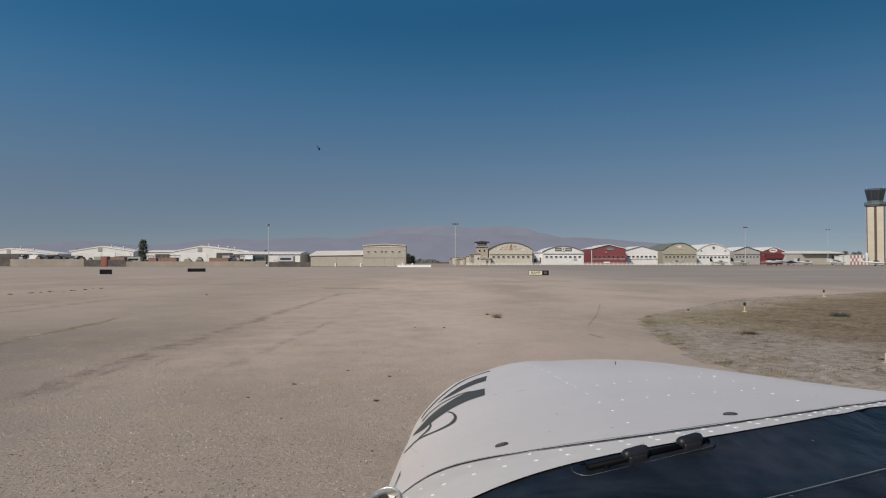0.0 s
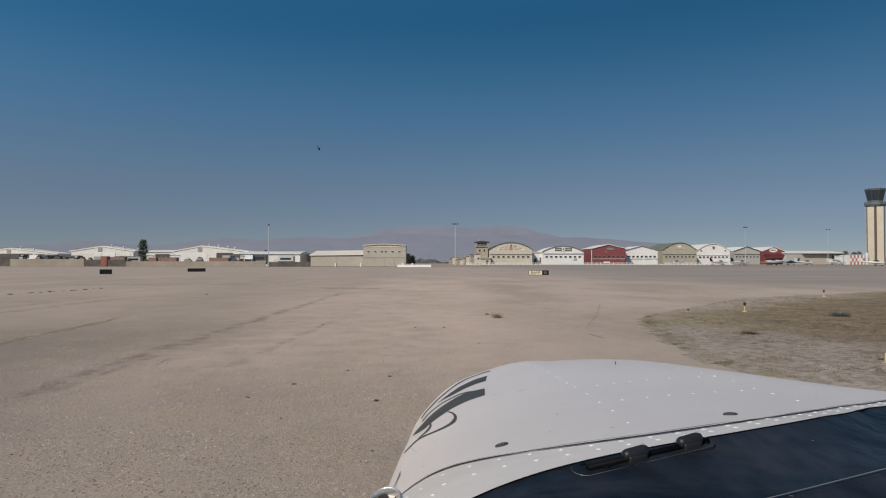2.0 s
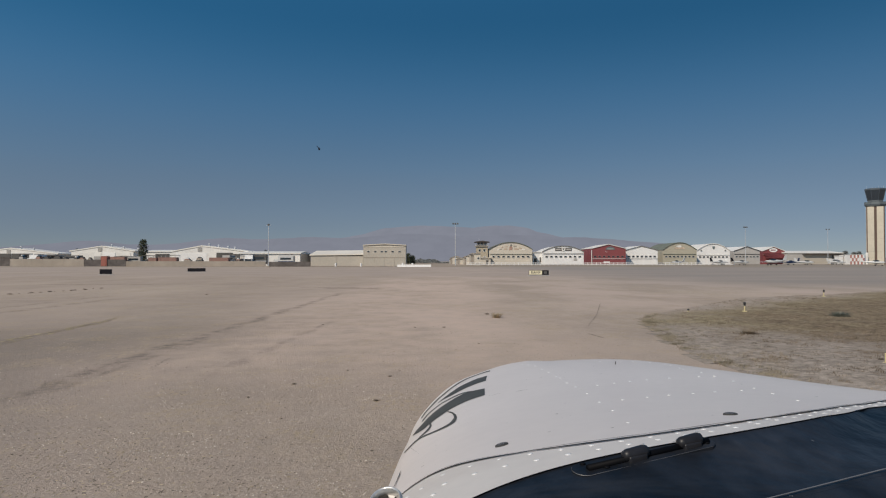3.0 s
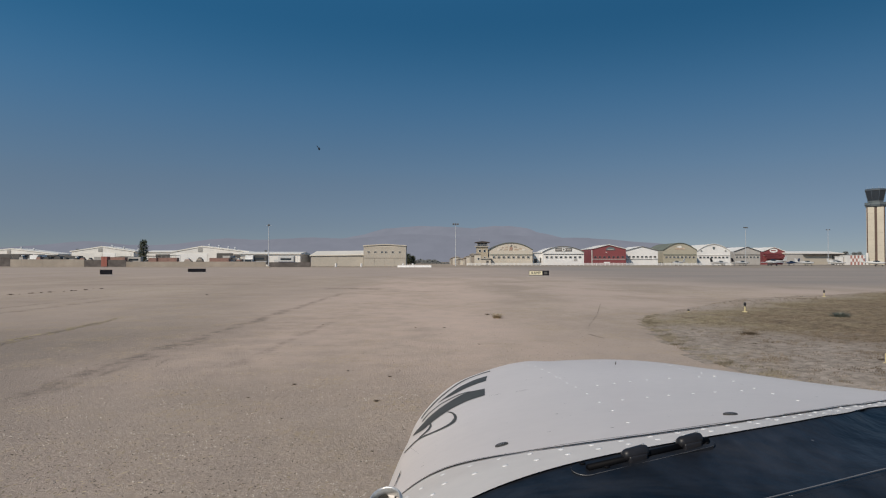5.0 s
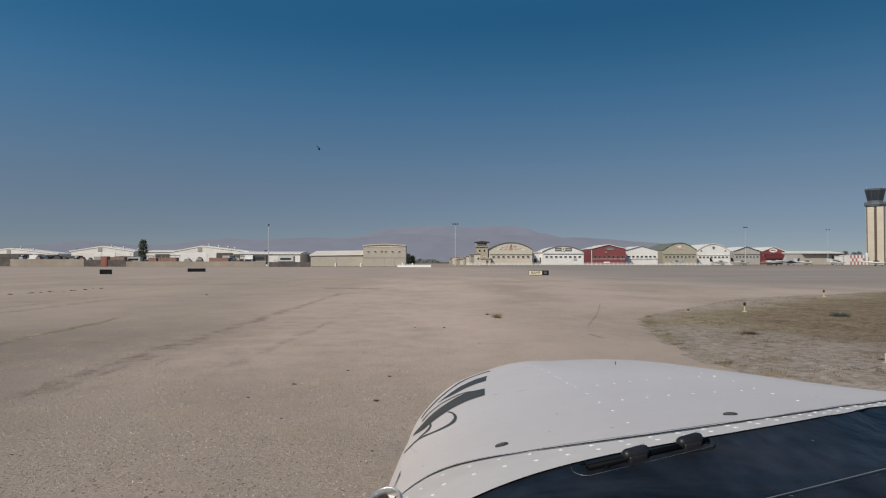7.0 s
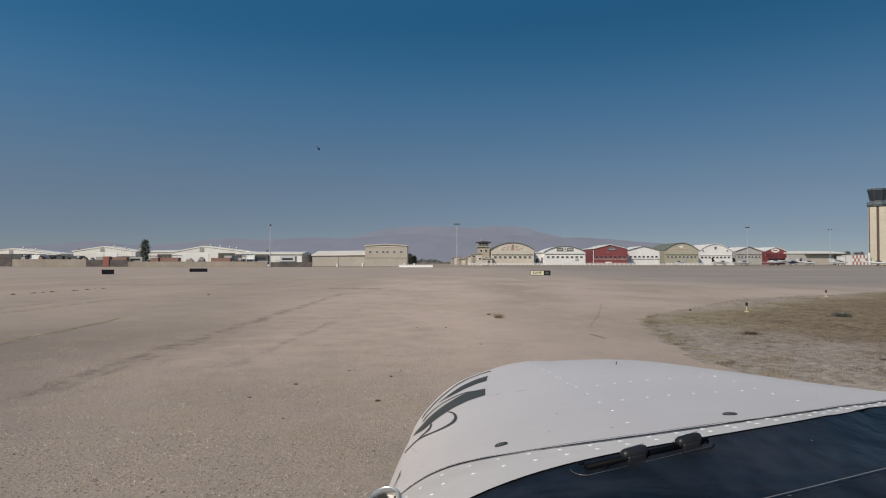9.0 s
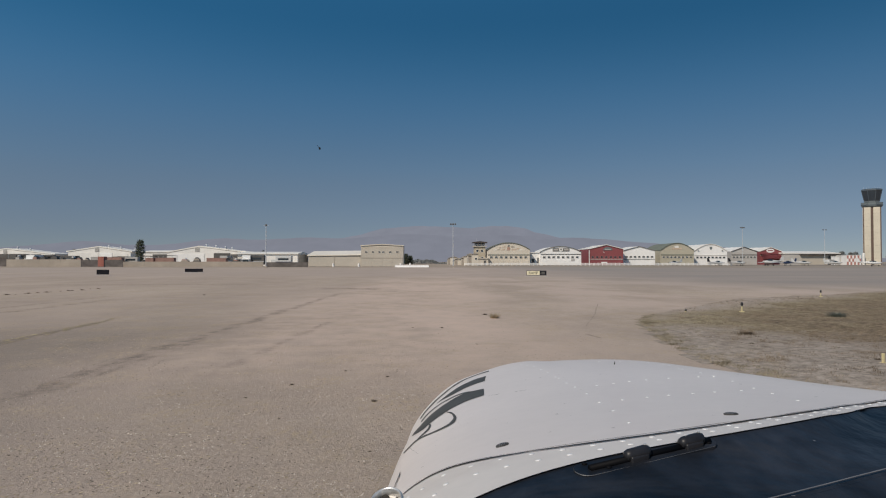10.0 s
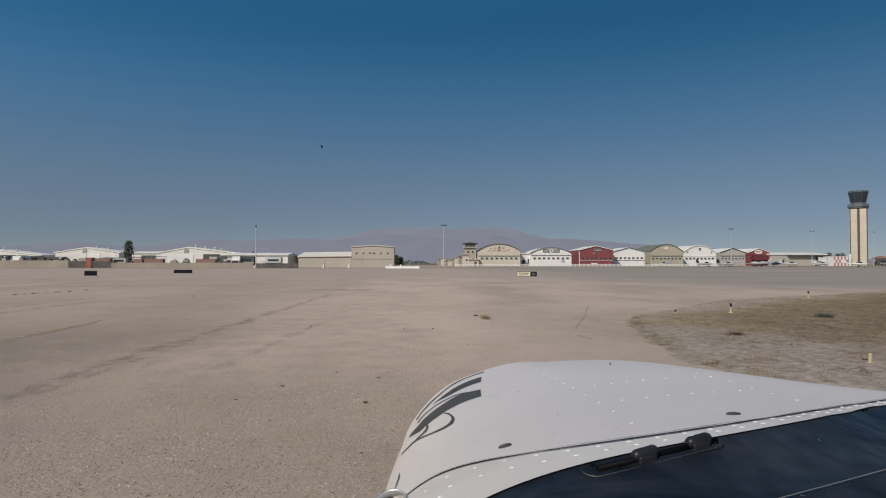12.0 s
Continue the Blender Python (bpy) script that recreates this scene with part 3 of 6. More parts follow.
def verge_height(x, y):
    d = verge_depth(x, y)
    return max(0.0, min(1.0, d / 1.6)) * (0.05 + 0.02 * noise.noise((x * 0.5, y * 0.5, 0)) + 0.012 * noise.noise((x * 1.7, y * 1.7, 5)))


bm = bmesh.new()
vert = {}
STEP = 0.25
for i in range(int(44 / STEP)):
    for j in range(int(42 / STEP)):
        x, y = 4.6 + i * STEP, 4 + j * STEP
        if x > y * 0.8 + 4 or verge_depth(x + STEP / 2, y + STEP / 2) < 0:
            continue
        quad = []
        for a, b in ((0, 0), (1, 0), (1, 1), (0, 1)):
            key = (i + a, j + b)
            if key not in vert:
                px, py = 4.6 + key[0] * STEP, 4 + key[1] * STEP
                vert[key] = bm.verts.new((px, py, 0.004 + max(0, verge_height(px, py))))
            quad.append(vert[key])
        bm.faces.new(quad)
single("grass_verge", bm, M_DRY, pose(0, 0, 0), "low verge of dry earth and dead grass beside the asphalt", "verge", kind="structure", smooth=True)


def tufts(name, places, material, label, height, spread, blades, seed, category):
    rng = random.Random(seed)
    verts, faces = [], []
    for x, y, z in places:
        s = rng.uniform(0.5, 1.3)
        for _ in range(blades):
            a, lean = rng.uniform(0, 6.283), rng.uniform(0.2, 1.1)
            h, w = height * s * rng.uniform(0.5, 1.2), 0.004 + 0.006 * rng.random()
            bx, by = x + rng.gauss(0, spread * 0.4), y + rng.gauss(0, spread * 0.4)
            k = len(verts)
            verts += [(bx - w * math.sin(a), by + w * math.cos(a), z - 0.01), (bx + w * math.sin(a), by - w * math.cos(a), z - 0.01),
                      (bx + h * lean * math.cos(a), by + h * lean * math.sin(a), z + h)]
            faces.append((k, k + 1, k + 2))
    me = bpy.data.meshes.new(name)
    me.from_pydata(verts, [], faces)
    me.materials.append(material)
    return tagged(new(name, me), label, category, kind="stuff")


rng = random.Random(5)
straw, green = [], []
while len(straw) < 4200:
    x, y = rng.uniform(4.8, 34), rng.uniform(7, 44)
    d = verge_depth(x, y)
    if d > 0.05 and x < y * 0.8 + 2 and noise.noise((x * 0.35, y * 0.35, 9)) + 0.5 * noise.noise((x * 1.3, y * 1.3, 4)) > (-0.02 if y < 19 else -0.15) and rng.random() < 1.2 - 0.02 * y and (y > 18 or x > float(np.interp(y, *LEFT_EDGE)) + 3.5 or rng.random() < 0.18):
        straw.append((x, y, verge_height(x, y)))
while len(green) < 1100:
    y = rng.uniform(9, 24)
    x = float(np.interp(y, *LEFT_EDGE)) + abs(rng.gauss(0, 0.36)) + 0.05
    if verge_depth(x, y) > -0.05 and noise.noise((x * 1.3, y * 1.3, 2)) + 0.8 * noise.noise((x * 4.1, y * 4.1, 7)) > 0.12 - 0.2 * (rng.random() < 0.2):
        green.append((x, y, verge_height(x, y)))
tufts("dead_grass", straw, M_STRAW, "short dead straw-coloured grass on dry earth", 0.026, 0.34, 14, 11, "grass")
rng = random.Random(15)
scrub = []
while len(scrub) < 2600:
    x, y = rng.uniform(5.2, 30), 8 + 30 * rng.random() ** 1.5
    if verge_depth(x, y) > 0.1 and x < y * 0.8 + 2 and noise.noise((x * 0.6, y * 0.6, 21)) > -0.1 - 0.3 * rng.random():
        scrub.append((x, y, verge_height(x, y)))
for cx, cy, spread, count in ((9.3, 15.6, 0.45, 60), (9.9, 14.6, 0.5, 60), (8.2, 19.0, 0.3, 25), (7.2, 14.7, 0.35, 30), (6.1, 11.9, 0.25, 30), (6.5, 12.3, 0.3, 30), (10.9, 21.7, 0.4, 30), (9.7, 16.3, 0.4, 45), (7.2, 10.8, 0.3, 30),
                             (8.8, 17.4, 0.6, 50), (10.6, 17.2, 0.7, 70), (11.6, 15.8, 0.6, 70), (12.4, 17.8, 0.7, 60), (8.5, 12.3, 0.4, 40), (18.3, 31.3, 0.4, 60), (12.0, 29.0, 0.5, 40), (15.0, 30.5, 0.5, 40)):
    for _ in range(count):
        x, y = cx + rng.gauss(0, spread * 1.2), cy + rng.gauss(0, spread * 0.8)
        if verge_depth(x, y) > 0:
            scrub.append((x, y, verge_height(x, y)))
tufts("dead_scrub", scrub, M_SCRUB, "low brown dead scrub scattered over dry gravel", 0.034, 0.10, 12, 14, "scrub")
tufts("weeds", green, M_WEED, "low olive weeds along the verge's edge", 0.030, 0.13, 13, 12, "weeds")


# ---------------------------------------------------------------- mountains far behind
def ridge(name, material, distance, peaks, base, rough, seed, label):
    """A mountain range along the horizon: peaks are bearing tangents and height tangents of its outline."""
    bm = bmesh.new()
    rows = []
    n = 420
    for i in range(n + 1):
        b = -1.0 + 2.0 * i / n
        h = float(np.interp(b, *zip(*peaks)))
        h += rough * (noise.noise((b * 14, seed, 0)) + 0.6 * noise.noise((b * 37, seed, 1)) + 0.5 * noise.noise((b * 90, seed, 2)))
        row = []
        for k in range(7):
            f = k / 6
            dd = distance + 350 * f
            bump = 0.25 * noise.noise((b * 30, f * 3, seed)) if 0 < k < 6 else 0
            z = base if k == 0 else max(2, h * distance * (f ** 0.8 + bump * 0.4) + 1.9)
            row.append(bm.verts.new((b * dd, dd, z)))
        rows.append(row)
    for a, c in zip(rows, rows[1:]):
        for k in range(6):
            bm.faces.new((a[k], c[k], c[k + 1], a[k + 1]))
    single(name, bm, material, pose(0, 0, 0), label, "mountains", kind="structure", smooth=True)


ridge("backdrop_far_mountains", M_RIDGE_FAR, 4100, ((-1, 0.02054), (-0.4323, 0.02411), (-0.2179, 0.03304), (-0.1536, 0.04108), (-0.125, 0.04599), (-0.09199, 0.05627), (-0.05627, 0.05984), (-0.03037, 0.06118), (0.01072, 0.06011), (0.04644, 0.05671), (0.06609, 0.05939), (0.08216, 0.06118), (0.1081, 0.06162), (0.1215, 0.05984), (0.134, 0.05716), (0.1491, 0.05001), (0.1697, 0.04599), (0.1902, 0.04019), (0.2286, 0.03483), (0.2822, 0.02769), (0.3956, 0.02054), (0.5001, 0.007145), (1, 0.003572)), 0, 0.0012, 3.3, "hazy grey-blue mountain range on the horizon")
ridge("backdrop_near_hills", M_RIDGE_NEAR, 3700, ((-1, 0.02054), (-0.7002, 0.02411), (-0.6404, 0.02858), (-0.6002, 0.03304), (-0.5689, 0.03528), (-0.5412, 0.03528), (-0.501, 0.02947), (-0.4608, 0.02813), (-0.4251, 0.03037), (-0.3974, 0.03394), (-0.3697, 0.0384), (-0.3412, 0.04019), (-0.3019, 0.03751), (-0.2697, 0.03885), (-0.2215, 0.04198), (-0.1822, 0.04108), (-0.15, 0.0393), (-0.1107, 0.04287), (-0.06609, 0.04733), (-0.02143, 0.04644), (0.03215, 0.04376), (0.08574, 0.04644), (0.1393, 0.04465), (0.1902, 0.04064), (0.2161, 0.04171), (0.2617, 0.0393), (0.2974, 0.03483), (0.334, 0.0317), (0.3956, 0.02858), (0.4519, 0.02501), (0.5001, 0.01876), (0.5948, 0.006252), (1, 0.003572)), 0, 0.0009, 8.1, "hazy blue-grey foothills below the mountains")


# ---------------------------------------------------------------- buildings
def window(parent, x, z, w, h, y, name="window", frame_mat=None):
    f = part(name, bmesh.new(), frame_mat or M_WHITE_OLD, parent)
    b = bmesh.new()
    t = min(w, h) * 0.12
    for x0, x1, z0, z1 in ((-w / 2 - t, w / 2 + t, h / 2, h / 2 + t), (-w / 2 - t, w / 2 + t, -h / 2 - t, -h / 2), (-w / 2 - t, -w / 2, -h / 2, h / 2), (w / 2, w / 2 + t, -h / 2, h / 2)):
        box(x0, x1, -0.06, 0.04, z0, z1, b)
    b.to_mesh(f.data)
    b.free()
    f.matrix_local = pose(x, y, z)
    part("pane", box(-w / 2, w / 2, -0.02, 0.02, -h / 2, h / 2), M_GLASS, f)
    return f


def arch_profile(w, eave, top, kind, n=24):
    """Roof outline from the left eave to the right one."""
    if kind == "gable":
        return [(-w / 2, eave), (0, top), (w / 2, eave)]
    if kind == "barrel":
        r = ((w / 2) ** 2 + (top - eave) ** 2) / (2 * (top - eave))
        s = math.asin(min(1, w / 2 / r))
        return [(r * math.sin(-s + 2 * s * i / n), top - r + r * math.cos(-s + 2 * s * i / n)) for i in range(n + 1)]
    # flattened arch with straight flanks
    return [(-w / 2, eave), (-w * 0.30, eave + (top - eave) * 0.62), (-w * 0.16, eave + (top - eave) * 0.90), (-w * 0.07, eave + (top - eave) * 0.985), (0, top),
            (w * 0.07, eave + (top - eave) * 0.985), (w * 0.16, eave + (top - eave) * 0.90), (w * 0.30, eave + (top - eave) * 0.62), (w / 2, eave)]


def hangar(x0, x1, y, eave, top, kind, wall, roof, trim, length, label, windows=0, win_z=0.0, win_w=1.3, win_h=0.85, rail=0.0, doors=0, door_top=0.0, door_mat=None, group="row of hangars", frame_mat=None):
    w, cx = x1 - x0, (x0 + x1) / 2
    h = thing("hangar", pose(cx, y, 0), label, "hangar", group)
    prof = arch_profile(w, eave, top, kind)
    part("front_wall", prism([(w / 2, 0), (-w / 2, 0)][::1] + [(a, b) for a, b in prof], 0, 0.3), wall, h)
    part("back_wall", prism([(w / 2, 0), (-w / 2, 0)] + prof, length - 0.3, length), wall, h)
    for s in (-1, 1):
        part("side_wall", box(min(s * w / 2, s * (w / 2 - 0.3)), max(s * w / 2, s * (w / 2 - 0.3)), 0.302, length - 0.302, 0, eave - 0.002), wall, h)
    over = [(a * 1.012, b + 0.05) for a, b in prof]
    upper = [(a * 1.018, b + 0.28) for a, b in prof]
    part("roof", prism(over + upper[::-1], -0.25, length + 0.25), roof, h)
    part("fascia", prism([(a * 1.02, b + 0.02) for a, b in prof] + [(a * 1.024, b + 0.34) for a, b in prof][::-1], -0.42, -0.27), trim, h)
    if doors:
        dw = w * 0.92 / doors
        for i in range(doors):
            part("door_panel", box(-w * 0.46 + i * dw + 0.03, -w * 0.46 + (i + 1) * dw - 0.03, -0.10 - 0.06 * (i % 2), -0.005, 0.05, door_top), door_mat or wall, h)
    if rail:
        part("door_rail", box(-w * 0.485, w * 0.485, -0.34, -0.005, rail, rail + 0.22), trim if trim is not M_WHITE else M_STEEL, h)
    for i in range(windows):
        window(h, -w * 0.40 + w * 0.80 * i / (windows - 1), win_z, win_w, win_h, -0.18, frame_mat=frame_mat)
    return h


H1 = hangar(25.26, 48.67, 345, 8.06, 12.07, "barrel", M_CREAM, M_DARK_ROOF, M_OLIVE_ROOF, 26, "cream arched wooden hangar with a faded painted emblem", 8, 4.36, rail=5.6, doors=8, door_top=2.36)
for mx, mz, mw, mh, lean, mat, label in ((0.0, 9.0, 2.0, 2.2, 0.1, M_MURAL, "faded red-brown painted figure"), (0.1, 10.6, 1.3, 1.2, 0.3, M_DARK_ROOF, "small dark painted crest"), (-3.0, 8.5, 2.4, 0.9, 0.5, M_FADED, ""), (3.1, 8.5, 2.6, 0.9, -0.5, M_FADED, ""),
                                      (-2.6, 9.9, 1.9, 0.7, 0.7, M_FADED, ""), (2.5, 10.0, 1.7, 0.8, -0.6, M_TAN_BLOCK, ""), (-5.6, 8.4, 1.8, 0.6, 0.5, M_TAN_BLOCK, ""), (5.3, 9.0, 1.5, 0.8, -0.6, M_FADED, ""), (-4.7, 9.5, 1.1, 0.6, 0.4, M_MURAL, ""), (6.9, 8.3, 1.9, 0.5, -0.3, M_WHITE_OLD, ""), (-7.0, 8.3, 1.5, 0.5, 0.3, M_WHITE_OLD, "")):
    part("mural_patch", prism([(-mw / 2, -mh / 2), (mw * 0.42, -mh * 0.42), (mw / 2, mh * 0.1), (mw * 0.2 + lean, mh / 2), (-mw * 0.3 + lean, mh * 0.4)], -0.05, 0), mat, H1, label, at=pose(mx, -0.004, mz))

H2 = hangar(55.0, 77.81, 350, 6.9, 10.18, "barrel", M_WHITE, M_WHITE_OLD, M_DARK_ROOF, 26, "white arched hangar with a long dark name board", 8, 4.4, rail=5.96, doors=8, door_top=3.15)
board = part("sign", box(-4.6, 4.6, -0.06, 0.06, -0.85, 0.85, bevel=0.03), M_FENCE, H2, "long dark name board with pale lettering", at=pose(0.2, -0.12, 8.46))
for bx in (-2.9, 2.9):
    part("lettering", box(bx - 1.3, bx + 1.3, -0.09, -0.063, -0.36, 0.34), M_GREY, board)
part("emblem", rod((0, -0.14, 0.1), (0, -0.064, 0.1), 1.1, sides=24), M_WHITE_OLD, board, "round pale emblem")
part("crest", prism([(-0.5, 0.5), (0.5, 0.5), (0.4, -0.2), (0, -0.7), (-0.4, -0.2)], -0.17, -0.142), M_DARK_ROOF, board, at=pose(0, 0, 0.15))
part("name_plate", box(5.78, 7.66, -0.25, -0.17, 2.21, 3.46), M_GREY, H2)

H3 = hangar(84.07, 103.4, 358, 8.93, 11.33, "gable", M_RED, M_PALE_ROOF, M_WHITE_OLD, 30, "barn-red metal hangar with a pale gable roof", 7, 4.46, rail=3.18, doors=6, door_top=3.34, frame_mat=M_RED_FRAME)
board = part("sign", prism([(-2.6, -0.8), (2.6, -0.8), (2.5, 0.1), (1.3, 0.85), (0, 1.1), (-1.3, 0.85), (-2.5, 0.1)], -0.06, 0.06), M_COLLAR, H3, "dark grey-green arched board with pale lettering", at=pose(0.9, -0.12, 9.15))
part("lettering", box(-1.7, 1.7, -0.09, -0.063, -0.5, -0.1), M_GREY, board)
part("lamp_arm", rod((-1.9, -0.1, 7.4), (-1.3, -1.6, 6.9), 0.08), M_WHITE_OLD, H3, "pale bracket lamp")
part("name_plate", box(-2.94, 0.58, -0.3, -0.2, 1.1, 1.74), M_WHITE, H3, "long white plate")
part("corner_post", box(-9.85, -9.46, -0.4, -0.1, 0, 8.29), M_WHITE_OLD, H3, "white corner trim")

H4 = hangar(105.43, 123.84, 365, 8.09, 10.54, "gable", M_WHITE, M_WHITE_OLD, M_DARK_ROOF, 26, "plain white gabled hangar with a row of windows", 7, 4.67, rail=3.2, doors=6, door_top=3.53)
H5 = hangar(129.2, 149.13, 372, 8.38, 12.69, "flat", M_OLIVE, M_OLIVE_ROOF, M_OLIVE_ROOF, 30, "olive-beige arched hangar with a faded emblem", 8, 4.56, rail=5.89, doors=8, door_top=2.9)
part("emblem", prism([(1.7 * math.cos(a * math.tau / 20), 0.55 * math.sin(a * math.tau / 20) + 0.25 * math.sin(a * math.tau / 10)) for a in range(20)], -0.05, 0), M_WHITE_OLD, H5, "pale curled emblem", at=pose(-0.6, -0.005, 10.6))
part("emblem_wing", prism([(-3.2, -0.5), (3.2, -0.5), (2.4, 0.5), (-2.4, 0.5)], -0.06, 0), M_FADED, H5, "faded red wing-shaped emblem", at=pose(0, -0.03, 9.54))
H6 = hangar(152.34, 172.36, 380, 8.01, 12.25, "flat", M_WHITE, M_PALE_ROOF, M_WHITE_OLD, 28, "white arched hangar with a small round emblem", 8, 4.44, rail=5.63, doors=8, door_top=2.92)
part("emblem", prism([(-0.75, 0.9), (0.75, 0.9), (0.7, -0.2), (0, -1.0), (-0.7, -0.2)], -0.1, -0.02), M_COLLAR, H6, "dark shield-shaped emblem", at=pose(0.2, -0.02, 9.9))
# small plates added for two dark marks of unknown kind, not light sources
for sx in (-7.4, 7.1):
    part("wall_plate", box(sx - 0.35, sx + 0.35, -0.5, -0.02, 8.2, 8.75, bevel=0.08), M_DARK_ROOF, H6, "small dark wall plate")
H7 = hangar(180.25, 196.35, 392, 8.03, 10.82, "gable", M_GREY, M_WHITE_OLD, M_DARK, 26, "weathered grey gabled hangar with a row of windows", 7, 4.7, rail=6.1, doors=6, door_top=2.95)
H8 = hangar(204.67, 218.77, 405, 8.3, 11.0, "gable", M_RED, M_PALE_ROOF, M_PALE_ROOF, 28, "dark red gabled hangar with a white oval sign", 0, rail=5.88, doors=6, door_top=4.79)
aw = []
for k in range(9):
    a = math.pi / 2 * k / 8
    aw.append((-0.15 - 3.2 * math.sin(a), 3.3 * math.cos(a)))
ab = bmesh.new()
lft = [ab.verts.new((-6.9, y, z)) for y, z in aw]
rgt = [ab.verts.new((8.1, y, z)) for y, z in aw]
for k in range(8):
    ab.faces.new((lft[k], rgt[k], rgt[k + 1], lft[k + 1]))
bmesh.ops.solidify(ab, geom=ab.faces[:], thickness=0.06)
part("awning", ab, M_RED, H8, "curved dark red canvas awning", at=pose(0, 0, 3.7), smooth=True)
part("sign", prism([(2.6 * math.cos(a * math.tau / 24), 1.3 * math.sin(a * math.tau / 24)) for a in range(24)], -0.1, -0.02), M_WHITE, H8, "white oval sign", at=pose(-0.3, -0.02, 8.95))
part("lettering", box(-1.7, 1.5, -0.14, -0.1, -0.25, 0.35), M_RED, H8, at=pose(-0.3, -0.02, 8.95))


def shed(name, x0, x1, y, z_eave, z_top, length, wall, roof, label, category="building", lean=0.0, openings=(), group=""):
    """A long low building: roof pitched towards the eaves at front and back."""
    w, cx = x1 - x0, (x0 + x1) / 2
    s = thing(name, pose(cx, y, 0), label, category, group)
    part("wall", box(-w / 2, w / 2, 0, length, 0, z_eave), wall, s)
    b = bmesh.new()
    ring = [(-0.5, z_eave), (-0.5, z_eave + 0.35), (length / 2, z_top), (length + 0.5, z_eave + 0.35), (length + 0.5, z_eave)]
    a = [b.verts.new((-w / 2 - 0.4, q, z)) for q, z in ring]
    c = [b.verts.new((w / 2 + 0.4, q, z + lean)) for q, z in ring]
    b.faces.new(a)
    b.faces.new(c[::-1])
    for i in range(5):
        j = (i + 1) % 5
        b.faces.new((a[i], c[i], c[j], a[j]))
    bmesh.ops.recalc_face_normals(b, faces=b.faces)
    part("roof", b, roof, s)
    # M_SHADE ones are solid slabs whose dark colour stands for shade inside
    for px0, px1, z1, mat in openings:
        part("door_or_dark_bay", box(px0 - cx, px1 - cx, -0.12, -0.003, 0.02, z1), mat, s)
    return s


def broad_hangar(x0, xp, x1, y, z_eave, z_top, length, wall, roof, label, openings=(), vents=()):
    """A wide low hangar whose gable end faces the apron, with a shallow roof and ridge vents."""
    cx = (x0 + x1) / 2
    s = thing("hangar", pose(cx, y, 0), label, "hangar", "low hangars")
    o = [(x1 - cx, 0), (x0 - cx, 0), (x0 - cx, z_eave), (xp - cx, z_top), (x1 - cx, z_eave)]
    part("wall", prism(o, 0, length), wall, s)
    r = [(x0 - cx - 0.8, z_eave), (xp - cx, z_top + 0.03), (x1 - cx + 0.8, z_eave), (x1 - cx + 0.8, z_eave + 0.45), (xp - cx, z_top + 0.5), (x0 - cx - 0.8, z_eave + 0.45)]
    part("roof", prism(r, -0.2, length + 0.6), roof, s)
    lv = part("gable_louvre", box(-0.95, 0.95, -0.12, -0.003, -0.85, 0.85), M_GREY, s, "grey gable louvre", at=pose(xp - cx - 0.8, 0, z_top - 1.25))
    for k in range(5):
        part("slat", box(-0.85, 0.85, -0.2, -0.122, -0.75 + k * 0.32, -0.58 + k * 0.32), M_GREY, lv)
    # an open bay is a dark slab on the wall, its inner shade painted
    for px0, px1, z0, z1, mat in openings:
        part("door_or_dark_bay", box(px0 - cx, px1 - cx, -0.15, -0.003, z0, z1), mat, s)
    for vx in vents:
        vz = float(np.interp(vx, (x0, xp, x1), (z_eave, z_top, z_eave))) + 0.35
        v = part("roof_vent", rod((vx - cx, length * 0.3, vz), (vx - cx, length * 0.3, vz + 0.9), 0.35), M_STEEL, s)
        part("cap", rod((0, 0, 0), (0, 0, 0.35), 0.65, 0.35), M_STEEL, v, at=pose(vx - cx, length * 0.3, vz + 0.9))
    return s


# left-hand group of low white hangars
broad_hangar(-233.61, -212.02, -189.32, 310, 5.36, 7.99, 14, M_WHITE_OLD, M_PALE_ROOF, "low white hangar with dark open bays", [(-230.84, -211.46, 0.02, 5.64, M_SHADE), (-211.19, -200.95, 0.02, 5.64, M_SHADE), (-200.39, -195.41, 0.02, 5.5, M_SHADE), (-195.13, -189.6, 0.02, 5.22, M_SHADE)], (-209.53, -203.16,))
broad_hangar(-167.44, -153.7, -139.45, 285, 6.23, 8.39, 12, M_WHITE_OLD, M_PALE_ROOF, "low white hangar with a shallow gable roof", [(-163.88, -153.7, 0.02, 5.84, M_WHITE_OLD), (-153.19, -147.59, 0.02, 5.84, M_WHITE), (-147.08, -140.72, 0.02, 5.72, M_WHITE_OLD)], (-150.9, -145.55, -138.94,))
shed("long_shed", -155.57, -136.71, 330, 6.76, 7.94, 20, M_WHITE_OLD, M_PALE_ROOF, "long low shed with a pale metal roof", openings=[(-149.97, -142.61, 5.73, M_SHADE)])
broad_hangar(-115.47, -102.94, -83.65, 270, 5.76, 8.17, 12, M_WHITE_OLD, M_PALE_ROOF, "low white hangar with an open dark bay", [(-114.03, -100.77, 0.02, 5.28, M_WHITE), (-96.67, -89.68, 0.02, 5.52, M_SHADE), (-89.44, -83.89, 0.02, 5.03, M_FENCE)], (-101.01, -96.91, -92.81, -89.92,))
shed("long_shed", -83.98, -59.18, 262, 4.94, 6.11, 18, M_WHITE_OLD, M_PALE_ROOF, "long pale shed with a shallow metal roof", openings=[(-81.17, -78.6, 4.24, M_WHITE), (-78.13, -74.39, 4.47, M_FENCE)])

# large beige buildings
B1 = shed("beige_warehouse", -50.14, -30.21, 240, 4.04, 6.08, 26, M_BEIGE, M_CREAM_ROOF, "low beige metal warehouse with a pale roof", "building", 0.25)
